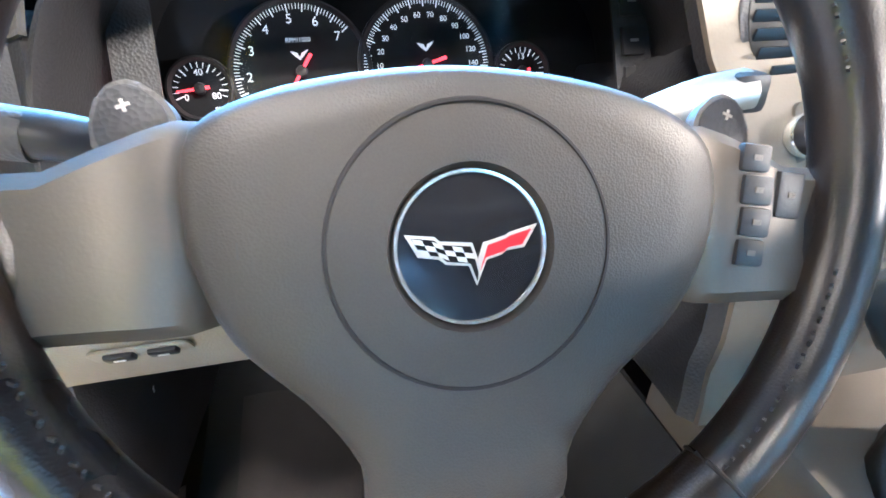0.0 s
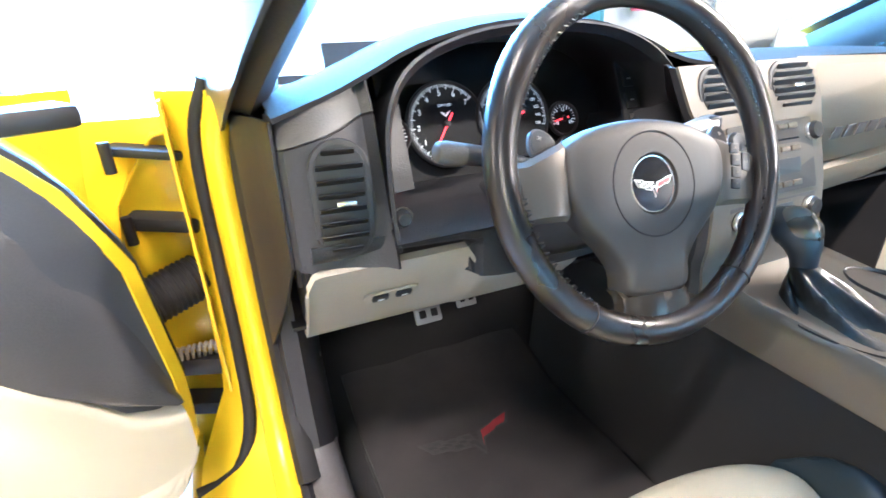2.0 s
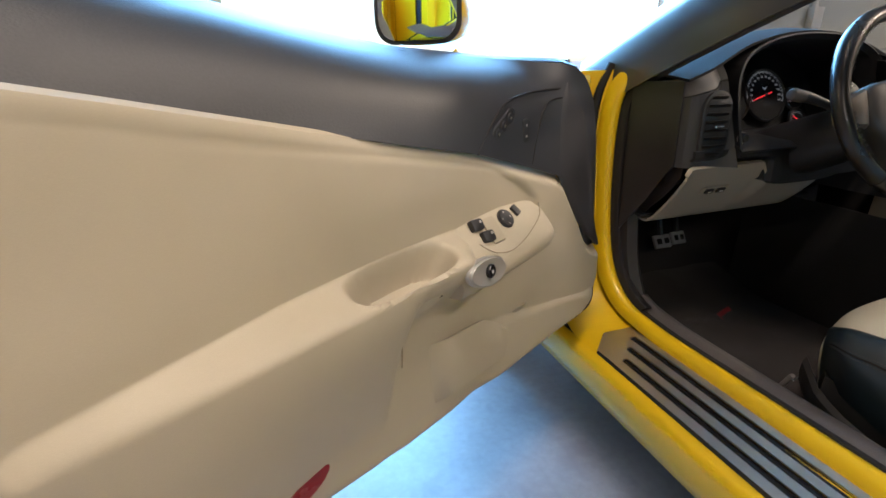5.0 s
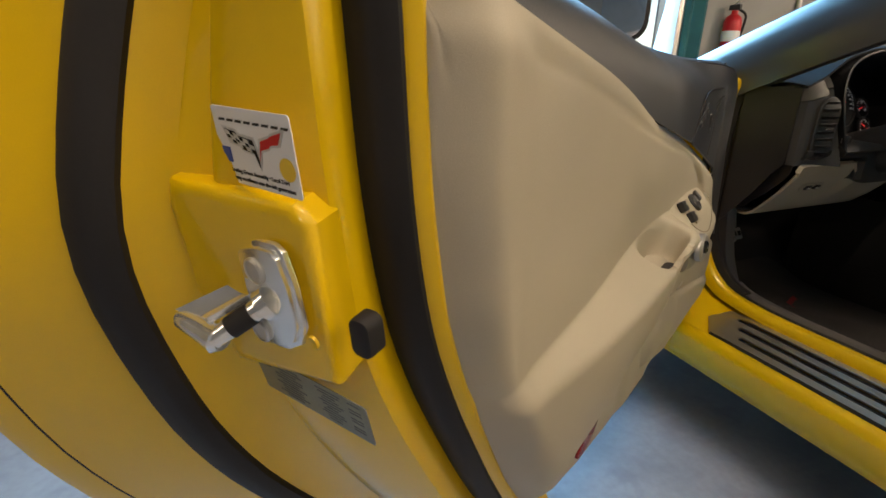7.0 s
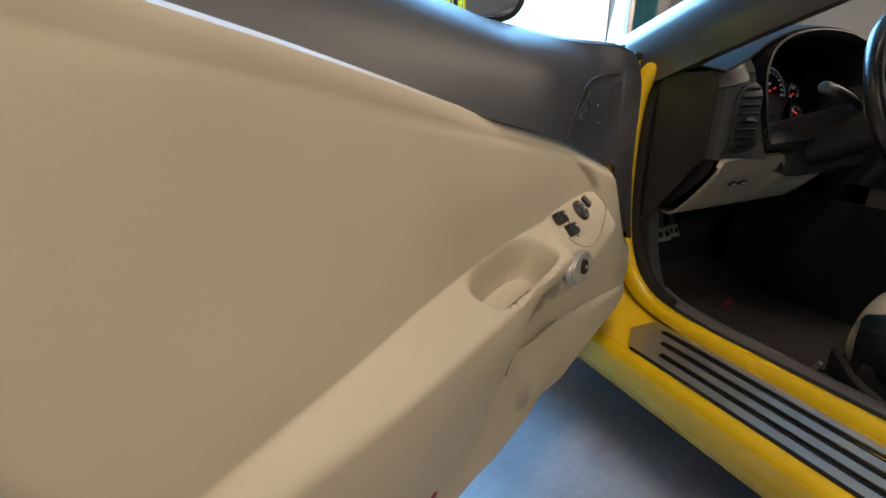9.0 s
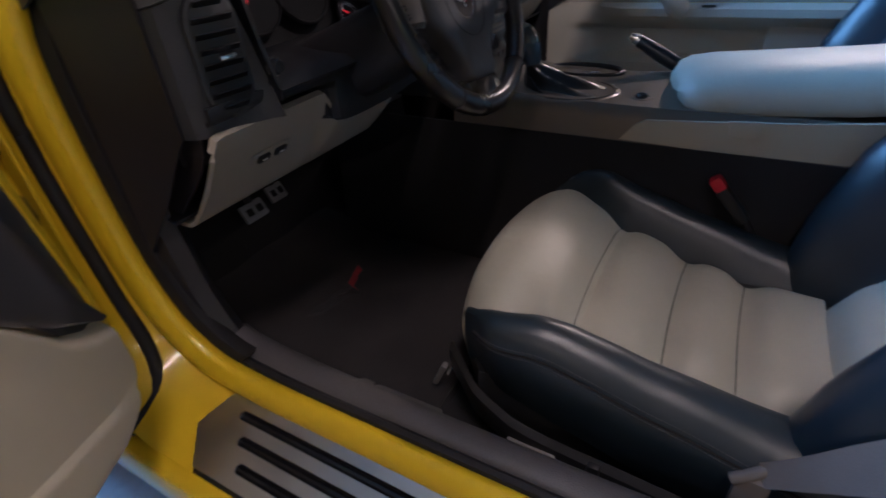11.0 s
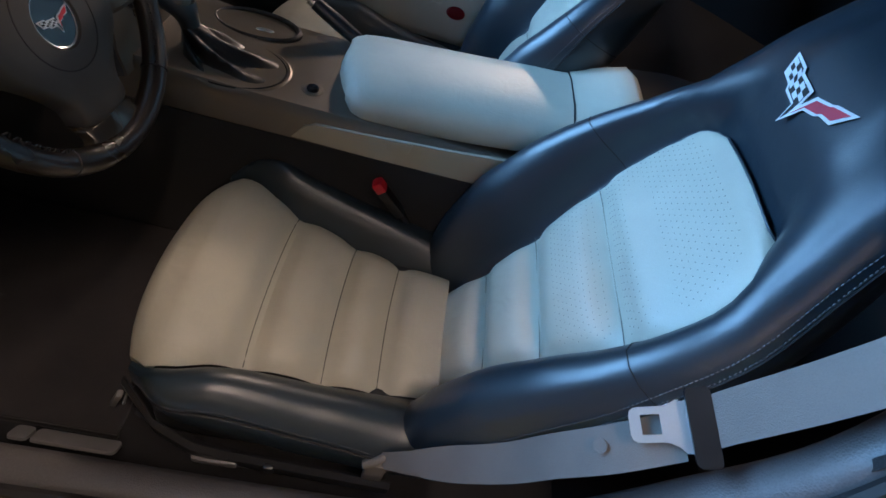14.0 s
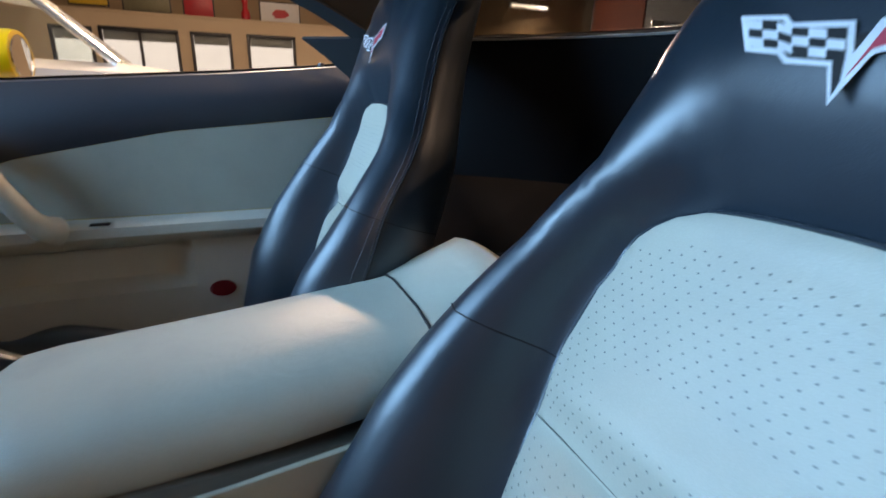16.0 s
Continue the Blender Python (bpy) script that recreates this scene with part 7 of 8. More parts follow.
g1, m1 = gauge("tachometer", -0.4235, 0.894, 0.065, 70, [(-151 + 28.8 * k, str(k)) for k in range(8)], 0.050, 0.0125, -151, 50.6, -146, 0.046)
t_ = bmesh.new()
words("RPM/1000", 0.0058, m1 @ pose(0, 0.030, 0.0006), t_)
part("legend", t_, GLOW_WHITE, g1)
part("badge", slab([(-0.009, 0.003), (-0.002, 0.001), (0, -0.003), (0.002, 0.001), (0.009, 0.004), (0.005, -0.001), (0, -0.006), (-0.005, -0.002)], 0.0004, 0, m1 @ pose(0, 0.017, 0.0006)), GLOW_WHITE, g1)
g2, m2 = gauge("speedometer", -0.297, 0.894, 0.066, 80, [(-105 + 1.63 * v if v <= 100 else 58 + 0.82 * (v - 100), str(v)) for v in (0, 10, 20, 30, 40, 50, 60, 70, 80, 90, 100, 120, 140, 160)], 0.049, 0.0074, -105, 107, -106, 0.050)
part("badge", slab([(-0.009, 0.003), (-0.002, 0.001), (0, -0.003), (0.002, 0.001), (0.009, 0.004), (0.005, -0.001), (0, -0.006), (-0.005, -0.002)], 0.0004, 0, m2 @ pose(0, 0.019, 0.0006)), GLOW_WHITE, g2)
g3, m3 = gauge("oil_pressure_gauge", -0.520, 0.884, 0.026, 16, [(-118, "0"), (0, "40"), (118, "80")], 0.0155, 0.0085, -110, 110, -95, 0.021)
t_ = bmesh.new()
words("PSI", 0.006, m3 @ pose(0.014, -0.020, 0.0006), t_)
part("legend", t_, GLOW_WHITE, g3)
gauge("oil_temperature_gauge", -0.533, 0.825, 0.026, 16, [(-118, "100"), (0, "210"), (118, "300")], 0.0155, 0.0075, -110, 110, -70, 0.021)
gauge("volt_gauge", -0.195, 0.882, 0.026, 16, [(-118, "8"), (0, "13"), (118, "18")], 0.0155, 0.0085, -110, 110, -100, 0.021)
gauge("fuel_gauge", -0.190, 0.825, 0.026, 16, [], 0.0155, 0.0085, -110, 110, -60, 0.021)
lens = part("cluster_lens", sheet([[(x, 0.570 - 0.05 * (z - 0.90) + 0.02 * ((x + 0.34) / 0.26) ** 2, z) for x in np.linspace(-0.585, -0.09, 12)] for z in np.linspace(0.79, 1.02, 6)], 0.002), LENS, ga, "clear curved cluster lens")
lens.visible_shadow = False

# ---------------- steering wheel
WM = frame_of((-0.3482, 0.2587, 0.8772), (0.9962, -0.026, -0.0813), (0.085, 0.3586, 0.9294))
RIM_R, RIM_UP, RIM_Z = 0.1825, 0.0238, -0.002
sw_ = thing("steering_wheel", "dark leather three-spoke steering wheel with a grey hub pad", "steering wheel", WM)
RIM = mat("rim_leather", (0.014, 0.010, 0.008), 0.30, 0, 0.2, 9, 700, 0.10, "voronoi", spec=0.7)
rim_pts = []
for k in range(72):
    a = k * math.tau / 72
    fat = 0.0165 + 0.0025 * math.exp(-((math.degrees(a) % 360 - 35) / 16) ** 2) + 0.0025 * math.exp(-((math.degrees(a) % 360 - 145) / 16) ** 2)
    rim_pts.append([((RIM_R + fat * math.cos(t)) * math.cos(a), RIM_UP + (RIM_R + fat * math.cos(t)) * math.sin(a), RIM_Z + fat * 0.98 * math.sin(t)) for t in [j * math.tau / 16 for j in range(16)]])
bm = bmesh.new()
add_grid(bm, rim_pts, wrap_u=True, wrap_v=True)
rim_ = part("rim", bm, RIM, sw_, "dark glossy leather rim")
stt = bmesh.new()
for lo_, hi_ in ((-48, -12), (16, 62), (118, 162), (190, 236)):
    for k, a in enumerate(np.arange(lo_, hi_, 1.9)):
        q = radians(a)
        box((0, 0, 0), (0.0078, 0.0013, 0.0013), 0, pose((RIM_R - 0.0125) * math.cos(q), RIM_UP + (RIM_R - 0.0125) * math.sin(q), RIM_Z + 0.0118, 0, 38, a + (26 if k % 2 else -26)), stt)
tagged(part("stitching", stt, PLASTIC, sw_, "raised zigzag stitching"), kind="stuff")
for a in (-49, 238):
    q = radians(a)
    ring = []
    for j in range(17):
        t = j * math.tau / 16
        ring.append(((RIM_R + 0.0168 * math.cos(t)) * math.cos(q), RIM_UP + (RIM_R + 0.0168 * math.cos(t)) * math.sin(q), RIM_Z + 0.0165 * math.sin(t)))
    part("rim_joint", tube(ring, 0.0012, 6), RUBBER, sw_)
# hub pad as a dome over its outline
OUT = spl([(-0.108, 0.000), (-0.108, 0.034), (-0.098, 0.051), (-0.06, 0.065), (0.0, 0.072), (0.062, 0.065), (0.101, 0.049), (0.113, 0.030), (0.112, 0.0), (0.096, -0.034), (0.065, -0.064), (0.046, -0.092), (0.041, -0.118), (0.0, -0.124), (-0.041, -0.118), (-0.046, -0.092), (-0.065, -0.064), (-0.094, -0.034), (-0.108, 0.0)], 73)[:-1]
rings = []
for s_, z in ((0.985, -0.030), (1.0, -0.018), (0.995, -0.008), (0.97, -0.001), (0.92, 0.003), (0.75, 0.0055), (0.5, 0.006)):
    rings.append([(x * s_, y * s_, z) for x, y in OUT])
rings.append([(0.0335 * math.cos(math.pi - k * math.tau / 72), 0.0335 * math.sin(math.pi - k * math.tau / 72), 0.0055) for k in range(72)])
rings.append([(0.0315 * math.cos(math.pi - k * math.tau / 72), 0.0315 * math.sin(math.pi - k * math.tau / 72), -0.001) for k in range(72)])
bm = bmesh.new()
V = add_grid(bm, rings, wrap_v=True)
bm.faces.new(V[-1])
bm.faces.new(V[0])
pad = part("hub_pad", bm, WHEEL_PAD, sw_, "grained grey hub pad", sharp=50)
part("pad_ring", tube([(0.0565 * math.cos(k * math.tau / 60), 0.0565 * math.sin(k * math.tau / 60), 0.0055) for k in range(61)], 0.0011, 6), RUBBER, pad, "fine circular seam")
em = part("emblem", revolve([(0, 0.0), (0.0295, 0.0), (0.0295, 0.0032), (0, 0.0038)], 48, pose(0, 0, -0.001)), GLOSS_BLACK, sw_, "black round emblem with crossed flags")
part("bezel", revolve([(0.0288, 0.002), (0.0296, 0.0042), (0.0308, 0.0045), (0.0316, 0.002)], 48, pose(0, 0, -0.001), close=False), CHROME, em, "chrome ring")
flag_badge(em, pose(0, -0.002, 0.0028), 0.0535, depth=0.0007)
for sd in (-1, 1):
    hornm = pose(sd * 0.083, 0.002, 0.0042)
    part("horn_mark", slab([(sd * -0.004, 0.002), (sd * 0.004, 0.003), (sd * 0.004, -0.003), (sd * -0.004, -0.002)], 0.0006, 0, hornm), PLASTIC, pad)
# spokes
for sd in (-1, 1):
    rings = []
    for x, y0, y1, z in ((0.098, -0.030, 0.050, -0.012), (0.108, -0.031, 0.049, -0.002), (0.118, -0.031, 0.045, 0.001), (0.135, -0.031, 0.038, 0.001), (0.152, -0.032, 0.031, -0.002), (0.178, -0.034, 0.030, -0.006)):
        rings.append([(sd * x, y0 + 0.012, z - 0.018), (sd * x, y0, z - 0.006), (sd * x, y0 + 0.006, z), (sd * x, (y0 + y1) / 2, z + 0.001), (sd * x, y1 - 0.006, z), (sd * x, y1, z - 0.006), (sd * x, y1 - 0.012, z - 0.018)])
    spk = part("spoke", loft(rings), SPOKE, sw_, "satin bronze-grey side spoke")
    # dark leather sleeve where the spoke meets the rim
    part("spoke_sleeve", loft([[(sd * x, y * k, z * k - 0.004) for y, z in ((-0.028, -0.010), (-0.024, 0.0), (0.0, 0.0022), (0.020, 0.0), (0.024, -0.010))] for x, k in ((0.160, 1.0), (0.164, 1.06), (0.172, 1.15))]), RIM, spk, "dark leather sleeve")
    if sd > 0:
        for k, (bx, by, bw, bh) in enumerate(((0.1275, 0.0345, 0.014, 0.012), (0.1290, 0.0205, 0.015, 0.013), (0.1285, 0.0065, 0.015, 0.013), (0.1265, -0.0070, 0.014, 0.012), (0.1475, 0.0180, 0.015, 0.021))):
            b = part("button", box((0, 0, 0), (bw, bh, 0.005), 0.0018, pose(bx, by, 0.0012 - 0.0022 * (k == 4), 0, 8 * (k == 4) - 2, -6)), PLASTIC, spk, "black control button")
            part("mark", box((0, 0, 0.0027), (0.004, 0.0025, 0.0005), 0, pose(bx, by, 0.0012 - 0.0022 * (k == 4), 0, 8 * (k == 4) - 2, -6)), BELT, b)
rings = []
for y, w, z in ((-0.112, 0.045, -0.012), (-0.119, 0.046, -0.002), (-0.130, 0.046, 0.001), (-0.143, 0.054, 0.001), (-0.158, 0.072, 0.003)):
    rings.append([(-w, y, z - 0.02), (-w, y, z - 0.004), (-w + 0.006, y, z), (0, y, z + 0.002), (w - 0.006, y, z), (w, y, z - 0.004), (w, y, z - 0.02)])
part("lower_spoke", loft(rings), mat("spoke_dark_metal", (0.055, 0.048, 0.040), 0.20, 0.6, 0.1, 10, 600, 0.05), sw_, "glossy dark lower spoke")
# shift paddles: rounded triangles with a paler rim
for sd in (-1, 1):
    M = pose(sd * 0.126, 0.052, -0.022, -12, 0, sd * -20)
    tri_ = spl([(-0.0155, -0.011), (-0.0150, -0.002), (-0.007, 0.0105), (0.0, 0.0130), (0.007, 0.0105), (0.0150, -0.002), (0.0155, -0.011)], 22)
    pdl = part("shift_paddle", slab(tri_, 0.006, 0.002, M), DASH_MID, sw_, "grey shift paddle with a plus mark")
    part("paddle_face", slab([(x * 0.84, y * 0.82 - 0.0004) for x, y in tri_], 0.0012, 0.0005, M @ pose(0, 0, 0.0058)), DASH_FIELD, pdl)
    mk_ = merge(box((0, 0.002, 0.0073), (0.0050, 0.0012, 0.0006), 0, M), box((0, 0.002, 0.0073), (0.0012, 0.0050, 0.0006), 0, M))
    part("plus_mark", mk_, SILVER, pdl)
# steering column and stalks
sc = thing("steering_column", "dark plastic steering column shroud with control stalks", "steering column")
ax0, ax1 = Vector((-0.349, 0.285, 0.862)), Vector((-0.349, 0.56, 0.735))
upv, rtv = Vector((0, 0.42, 0.907)), Vector((1, 0, 0))
rings = []
for f, w, h in ((0, 0.052, 0.046), (0.1, 0.062, 0.054), (0.4, 0.072, 0.062), (0.8, 0.085, 0.07), (1.0, 0.09, 0.075)):
    c = ax0.lerp(ax1, f)
    rings.append([c + rtv * (w * math.copysign(abs(math.cos(t)) ** 0.7, math.cos(t))) + upv * (h * math.copysign(abs(math.sin(t)) ** 0.7, math.sin(t))) for t in [k * math.tau / 28 for k in range(28)]])
part("shroud", loft(rings), DASH_DK, sc, "dark grained column shroud", sharp=60)
part("column_opening", loft([[ (x, 0.446, z) for x, z in spl([(-0.475, 0.76), (-0.47, 0.715), (-0.43, 0.700), (-0.34, 0.697), (-0.25, 0.700), (-0.21, 0.715), (-0.205, 0.76), (-0.475, 0.76)], 30)[:-1]], [(x, 0.50, z) for x, z in spl([(-0.475, 0.76), (-0.47, 0.715), (-0.43, 0.700), (-0.34, 0.697), (-0.25, 0.700), (-0.21, 0.715), (-0.205, 0.76), (-0.475, 0.76)], 30)[:-1]]]), PLASTIC, sc)
lst = spl([(-0.405, 0.345, 0.872), (-0.46, 0.345, 0.895), (-0.52, 0.347, 0.912), (-0.556, 0.350, 0.918)], 14)
stk_ = part("indicator_stalk", tube(lst, [0.008, 0.008, 0.008, 0.008, 0.0085, 0.009, 0.0095, 0.010, 0.0105, 0.011, 0.0115, 0.0115, 0.0115, 0.011], 14), PLASTIC, sc, "black indicator stalk")
part("end_knob", tube([(-0.530, 0.348, 0.913), (-0.552, 0.349, 0.9175), (-0.560, 0.350, 0.919), (-0.563, 0.350, 0.9195)], [0.0125, 0.013, 0.0115, 0.008], 18), DASH_MID, stk_, "dark grey end knob")
rst = spl([(-0.295, 0.340, 0.870), (-0.24, 0.345, 0.892), (-0.19, 0.35, 0.905), (-0.155, 0.352, 0.908)], 12)
stk2 = part("wiper_stalk", tube(rst, [0.009 + 0.0004 * k for k in range(12)], 14), SILVER, sc, "silver wiper stalk")
part("end_knob", box((-0.158, 0.352, 0.908), (0.026, 0.022, 0.024), 0.006), PLASTIC, stk2)

# ---------------- centre stack and passenger side of the dash
cs = thing("centre_stack", "grey-bronze centre stack with radio and climate controls", "centre stack")
STK = mat("stack_bronze", (0.150, 0.128, 0.100), 0.42, 0.15, 0.06, 8, 500, 0.08)


def SY(z):
    """How far ahead the stack's face lies at height z: it leans away towards the vents."""
    return lerp(z, [(0.655, 0.337), (0.72, 0.340), (0.763, 0.344), (0.80, 0.351), (0.84, 0.363), (0.88, 0.380), (0.92, 0.400), (0.975, 0.428)])


P = []
for z in np.linspace(0.655, 0.975, 24):
    y = SY(z) - 0.012 * sm(-z, -0.70, -0.655)
    w = lerp(z, [(0.655, 0.150), (0.72, 0.132), (0.85, 0.128), (0.92, 0.150), (0.975, 0.155)])
    b = sm(z, 0.86, 0.92)
    P.append([(-w + 0.004 + 0.055 * b, y + 0.34 - 0.25 * b, z), (-w - 0.002 + 0.026 * b, y + 0.035, z), (-w - 0.004 + 0.006 * b, y + 0.012, z), (-w + 0.004, y + 0.001, z), (-w * 0.5, y, z), (0.0, y, z), (w * 0.5, y, z), (w - 0.004, y + 0.001, z), (w + 0.006, y + 0.012, z), (w + 0.02, y + 0.05, z), (w + 0.03, y + 0.12, z)])
part("housing", sheet([r[3:] for r in P], 0.005), STK, cs, "satin grey-bronze housing")
part("housing_flank", sheet([r[:4] for r in P], 0.005, True), DASH_DK, cs, "dark flank of the stack")
vent(cs, (-0.068, 0.405, 0.937), 0.098, 0.074, 0.030, -22, 6, "black slatted centre vent", 0)
vent(cs, (0.082, 0.405, 0.937), 0.098, 0.074, 0.030, -22, 6, "black slatted centre vent", 0)
part("hazard_button", box((0, 0, 0), (0.018, 0.008, 0.034), 0.004, pose(0.007, 0.404, 0.938, -24, 0, 0)), STK, cs)
part("hazard_mark", slab([(-0.004, -0.003), (0.004, -0.003), (0, 0.005)], 0.001, 0, frame_of((0.007, 0.3995, 0.936), (1, 0, 0), (0, 0.42, 1))), RED, cs)


def S(x, z, d=0.0):
    """A pose on the stack's face at x across and height z, d proud of it."""
    a = math.atan((SY(z + 0.012) - SY(z - 0.012)) / 0.024)
    return pose(x + 0.004, SY(z) - d * math.cos(a), z + d * math.sin(a), 90 - math.degrees(a), 0, 0)


rd_ = part("radio", slab(rrect(0.192, 0.112, 0.006), 0.006, 0.002, S(0.004, 0.838, -0.002)), mat("radio_grey", (0.075, 0.069, 0.061), 0.45, 0.1, 0.06, 9, 500, 0.06), cs, "dark grey radio with a row of keys")
part("slot", slab(rrect(0.125, 0.008, 0.002), 0.002, 0.0005, S(0.004, 0.864, 0.0035)), GLOSS_BLACK, rd_)
part("screen", slab(rrect(0.120, 0.024, 0.003), 0.002, 0.0006, S(0.004, 0.823, 0.0035)), mat("grey_display", (0.055, 0.060, 0.060), 0.3, 0, 0.03, 9, 300, 0), rd_, "blank grey display")
for z in (0.880, 0.848, 0.797):
    for k in range(5):
        part("key", box((0, 0, 0), (0.021, 0.009, 0.005), 0.002, S(-0.044 + 0.024 * k, z, 0.0065)), CONS, rd_)
for x in (-0.086, 0.094):
    kn = part("radio_knob", revolve([(0, 0), (0.0145, 0), (0.0145, 0.012), (0.012, 0.016), (0, 0.0155)], 24, S(x, 0.868, 0.003)), PLASTIC, rd_, "black knob with chrome ring")
    part("knob_ring", revolve([(0.0146, 0.002), (0.0156, 0.004), (0.0156, 0.008), (0.0146, 0.010)], 24, S(x, 0.868, 0.003), close=False), CHROME, kn)
cl = part("climate_panel", slab(rrect(0.200, 0.072, 0.006), 0.006, 0.002, S(0.004, 0.742, -0.002)), bpy.data.materials["radio_grey"], cs, "dark grey climate panel")
part("screen", slab(rrect(0.090, 0.022, 0.003), 0.002, 0.0006, S(0.004, 0.757, 0.0035)), bpy.data.materials["grey_display"], cl)
for x in (-0.074, 0.086):
    kn = part("climate_knob", revolve([(0, 0), (0.016, 0), (0.016, 0.012), (0.013, 0.017), (0, 0.016)], 24, S(x, 0.755, 0.003)), PLASTIC, cl, "black climate knob")
    part("knob_ring", revolve([(0.0161, 0.003), (0.0174, 0.005), (0.0174, 0.009), (0.0161, 0.011)], 24, S(x, 0.755, 0.003), close=False), CHROME, kn)
for k in range(6):
    part("key", box((0, 0, 0), (0.020, 0.010, 0.005), 0.002, S(-0.058 + 0.0245 * k, 0.724, 0.0055)), CONS, cl)
for z in (0.700, 0.682):
    part("toggle", box((0, 0, 0), (0.026, 0.013, 0.007), 0.002, S(0.100, z, 0.004)), PLASTIC, cs)
# passenger dash
P = []
for x in np.linspace(0.128, 0.715, 24):
    f = (x - 0.128) / 0.587
    y0 = 0.425 + 0.055 * f ** 2
    P.append([(x, y0 + 0.012, 0.978 - 0.02 * f), (x, y0 - 0.006, 0.965 - 0.02 * f), (x, y0 - 0.014, 0.93 - 0.01 * f), (x, y0 - 0.010, 0.87), (x, y0 + 0.002, 0.81), (x, y0 + 0.022, 0.775), (x, y0 + 0.030, 0.772)])
part("fascia", sheet(P, 0.006, True), DASH_TAN, da, "tan grained passenger fascia")
P = []
for x in np.linspace(0.128, 0.715, 24):
    f = (x - 0.128) / 0.587
    y0 = 0.445 + 0.055 * f ** 2
    P.append([(x, y0 + 0.01, 0.770), (x, y0 - 0.006, 0.762), (x, y0 - 0.002, 0.73), (x, y0 + 0.02, 0.700), (x, y0 + 0.06, 0.690), (x, y0 + 0.2, 0.69)])
part("glove_box", sheet(P, 0.006, True), DASH_TAN, da, "tan lower glove box")
for k in range(8):
    x = 0.262 + 0.0405 * k
    f = (x - 0.128) / 0.587
    y0 = 0.425 + 0.055 * f ** 2
    part("embossed_bar", slab([(-0.015, -0.011), (0.013, -0.011), (0.017, 0.011), (-0.011, 0.011)], 0.0025, 0.001, frame_of((x, y0 - 0.0085, 0.842), (1, 0.05, 0), (0, -0.12, 1))), DASH_MID, da, "embossed bar on the fascia")
part("passenger_vent_ring", revolve([(0.026, 0), (0.036, 0.004), (0.040, 0.0)], 28, pose(0.665, 0.452, 0.885, 90, 0, -20) @ Matrix.Diagonal((0.9, 1.15, 1, 1)), close=False), DASH_MID, da)
part("passenger_vent", slab(oval(0.026, 0.032, 24), 0.003, 0.001, pose(0.665, 0.456, 0.885, 90, 0, -20)), GLOSS_BLACK, da)
part("passenger_under", sheet([[(x, 0.50, 0.69), (x, 0.72, 0.60), (x, 1.0, 0.40)] for x in np.linspace(0.17, 0.70, 6)], 0.006, True), CARPET, da)

# ---------------- passenger door, closed
pdr = thing("passenger_door", "closed passenger door with dark top and light grey and tan trim", "car door")
PT = [(-0.70, 1.072), (-0.535, 1.050), (-0.3, 1.027), (0.10, 0.997), (0.45, 0.976), (0.60, 0.966)]
PLN = [(-0.70, 0.945), (-0.504, 0.936), (-0.167, 0.905), (0.11, 0.853), (0.30, 0.790), (0.42, 0.73), (0.60, 0.62)]
yy_ = np.linspace(-0.70, 0.60, 36)
P = [[(0.705 + 0.030 * f ** 2 - 0.012 * math.sin(f * 3.14), y, lerp(y, PLN) + (lerp(y, PT) - lerp(y, PLN)) * f) for f in np.linspace(0, 1, 10)] for y in yy_]
P = [r + [(0.765, y, lerp(y, PT) + 0.004)] for r, y in zip(P, yy_)]
part("upper_trim", sheet(P, 0.004, True), VINYL_DK, pdr, "dark grey upper trim")
P, Q = [], []
for y in yy_:
    top = lerp(y, PLN) - 0.001
    row = []
    cut = min(0.722, top - 0.004)
    for f in np.linspace(0, 1, 30):
        z = 0.42 + (cut - 0.42) * f
        arm_ = 0.048 * sm(z, 0.655, 0.690) * (1 - sm(z, 0.712, 0.722)) * sm(y, -0.62, -0.40) * (1 - sm(y, 0.22, 0.31))
        hollow = 0.055 * sm(z, 0.545, 0.560) * (1 - sm(z, 0.640, 0.660)) * sm(y, -0.17, -0.13) * (1 - sm(y, 0.30, 0.38))
        row.append((0.705 - arm_ + hollow + 0.01 * (1 - sm(f, 0, 0.08)), y, z))
    P.append(row)
    Q.append([(0.705 + 0.006 * math.sin(f * 3.14), y, cut + 0.001 + (top - cut - 0.001) * f) for f in np.linspace(0, 1, 8)])
part("lower_trim", sheet(P, 0.004, True), DOOR_CREAM, pdr, "cream lower trim with an armrest shelf and hollow pocket")
part("door_insert", sheet(Q, 0.004, True), LEATHER_LT, pdr, "light grey leather door insert")
pp = spl([(0.690, 0.165, 0.885), (0.655, 0.165, 0.872), (0.642, 0.135, 0.82), (0.642, 0.100, 0.755), (0.652, 0.075, 0.720), (0.670, 0.060, 0.708)], 24)
part("pull_handle", tube(pp, [0.020 + 0.006 * math.sin(min(1.0, k / 4) * 1.57) - 0.005 * sm(k, 5, 10) + 0.010 * sm(k, 17, 23) for k in range(24)], 14), DOOR_CREAM, pdr, "light grey pull handle")
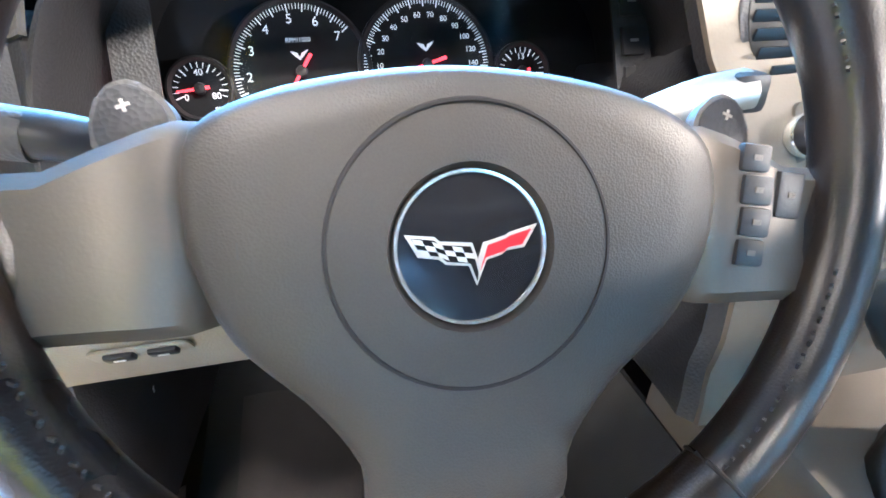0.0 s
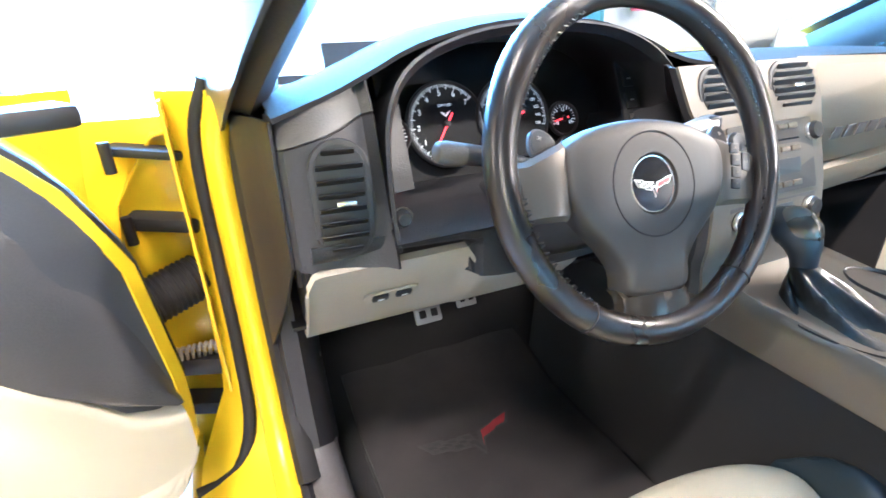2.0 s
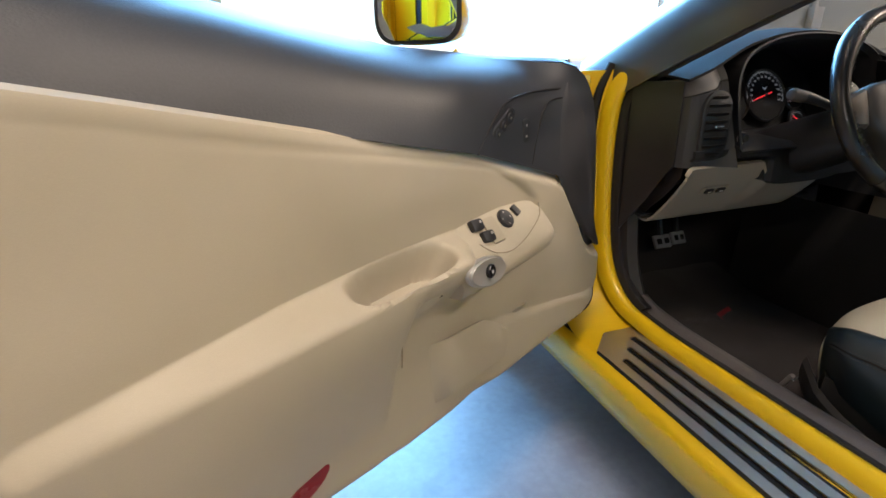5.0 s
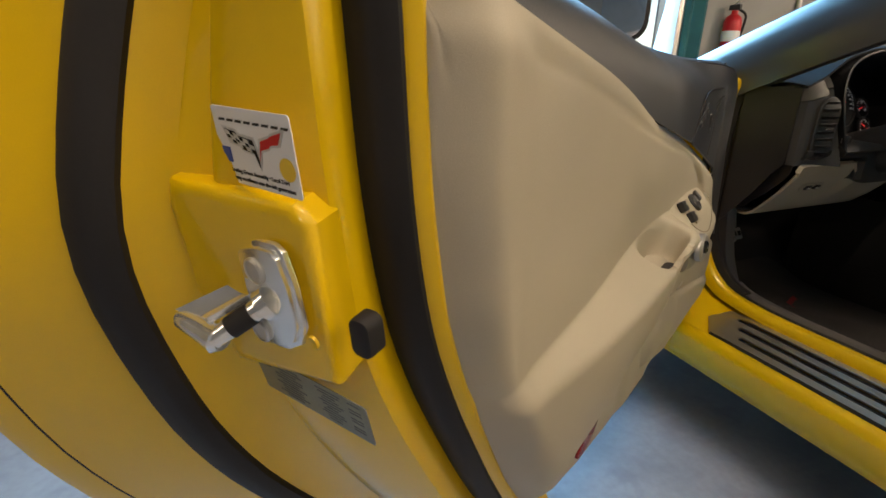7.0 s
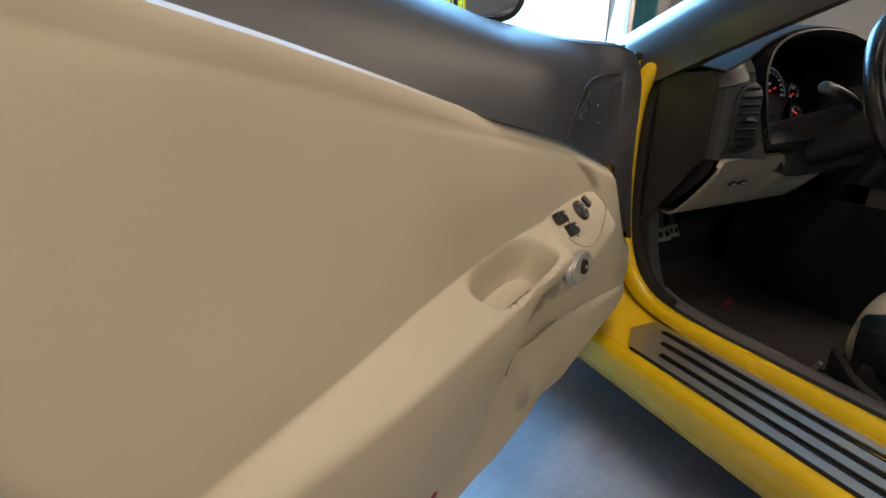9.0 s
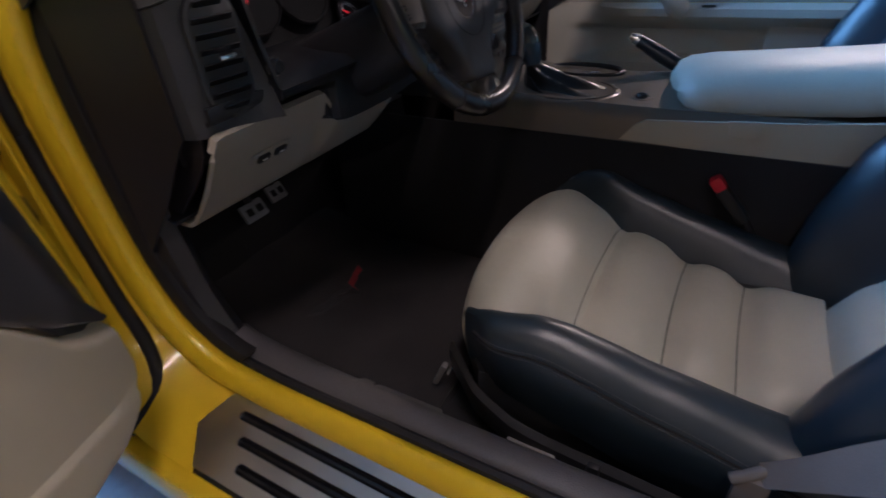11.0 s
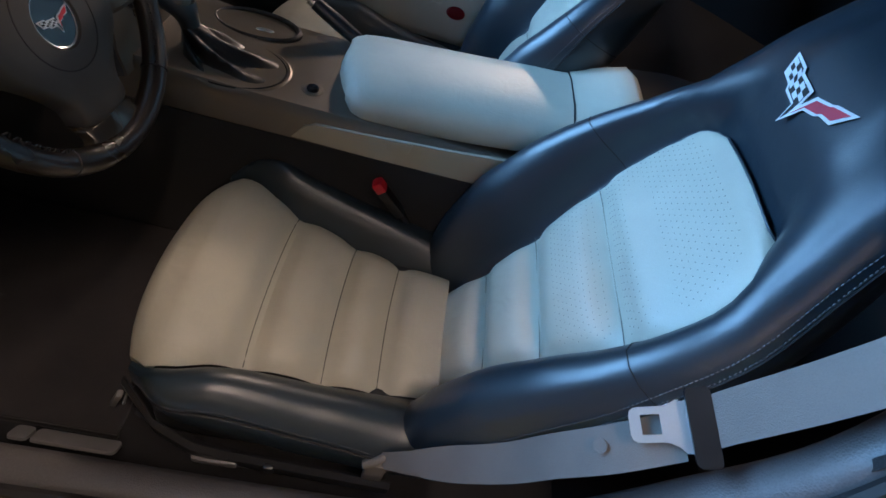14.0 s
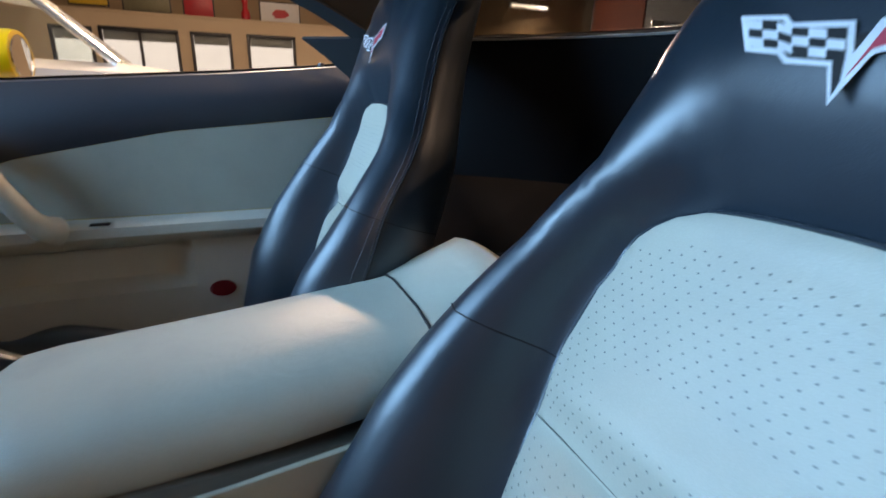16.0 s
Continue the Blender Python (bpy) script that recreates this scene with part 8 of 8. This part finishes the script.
hs_ = part("release_lever", revolve([(0.0, 0.006), (0.009, 0.007), (0.012, 0.010), (0.0165, 0.010), (0.018, 0.004), (0.018, -0.004)], 24, pose(0.634, 0.160, 0.868, 0, -62, 0)), CHROME, pdr, "chrome release ring on the handle")
part("lever_hollow", revolve([(0.0, 0.0078), (0.0100, 0.0078), (0.0100, 0.0060), (0.0, 0.0060)], 20, pose(0.634, 0.160, 0.868, 0, -62, 0)), GLOSS_BLACK, hs_)
part("armrest_slot", box((0.668, -0.017, 0.7185), (0.018, 0.036, 0.003), 0.001), GLOSS_BLACK, pdr)
part("reflector", slab(oval(0.030, 0.020, 24), 0.004, 0.001, pose(0.704, -0.236, 0.532, 0, -90, 0) @ pose(0, 0, 0, 0, 0, 90)), REFLECTOR, pdr, "dark red oval reflector")
part("lock_knob", revolve([(0, 0), (0.008, 0), (0.007, 0.008), (0, 0.009)], 16, pose(0.74, -0.50, 1.050)), PLASTIC, pdr)
part("tweeter_switch", box((0.700, 0.235, 0.905), (0.006, 0.02, 0.012), 0.002), PLASTIC, pdr)
P = [[(0.93 + 0.03 * math.sin((z - 0.3) * 2.4), y, z) for z in np.linspace(0.3, 0.98, 8)] for y in np.linspace(0.72, -0.85, 10)]
part("outer_skin", sheet(P, 0.004), YELLOW, pdr)
part("belt_strip", sheet([[(0.765, y, lerp(y, PT) + 0.004), (0.80, y, lerp(y, PT) + 0.006), (0.90, y, 0.975)] for y in np.linspace(0.6, -0.70, 14)], 0.004, True), GLOSS_BLACK, pdr)
rings = []
for y, a, b in ((0.335, 0.018, 0.014), (0.32, 0.052, 0.038), (0.29, 0.078, 0.054), (0.24, 0.088, 0.060), (0.18, 0.092, 0.064), (0.165, 0.090, 0.062)):
    rings.append([(1.065 + a * math.cos(k * math.tau / 20), y, 1.050 + b * math.sin(k * math.tau / 20)) for k in range(20)])
pm = part("wing_mirror", loft(rings), YELLOW, pdr, "yellow wing mirror shell")
part("mirror_glass", slab(oval(0.078, 0.052, 28), 0.002, 0.0005, frame_of((1.065, 0.1645, 1.050), (1, 0.02, 0), (0, 0, 1))), MIRROR, pm)
part("mirror_arm", tube([(1.02, 0.25, 1.0), (0.95, 0.25, 0.96)], 0.025, 10), YELLOW, pm)
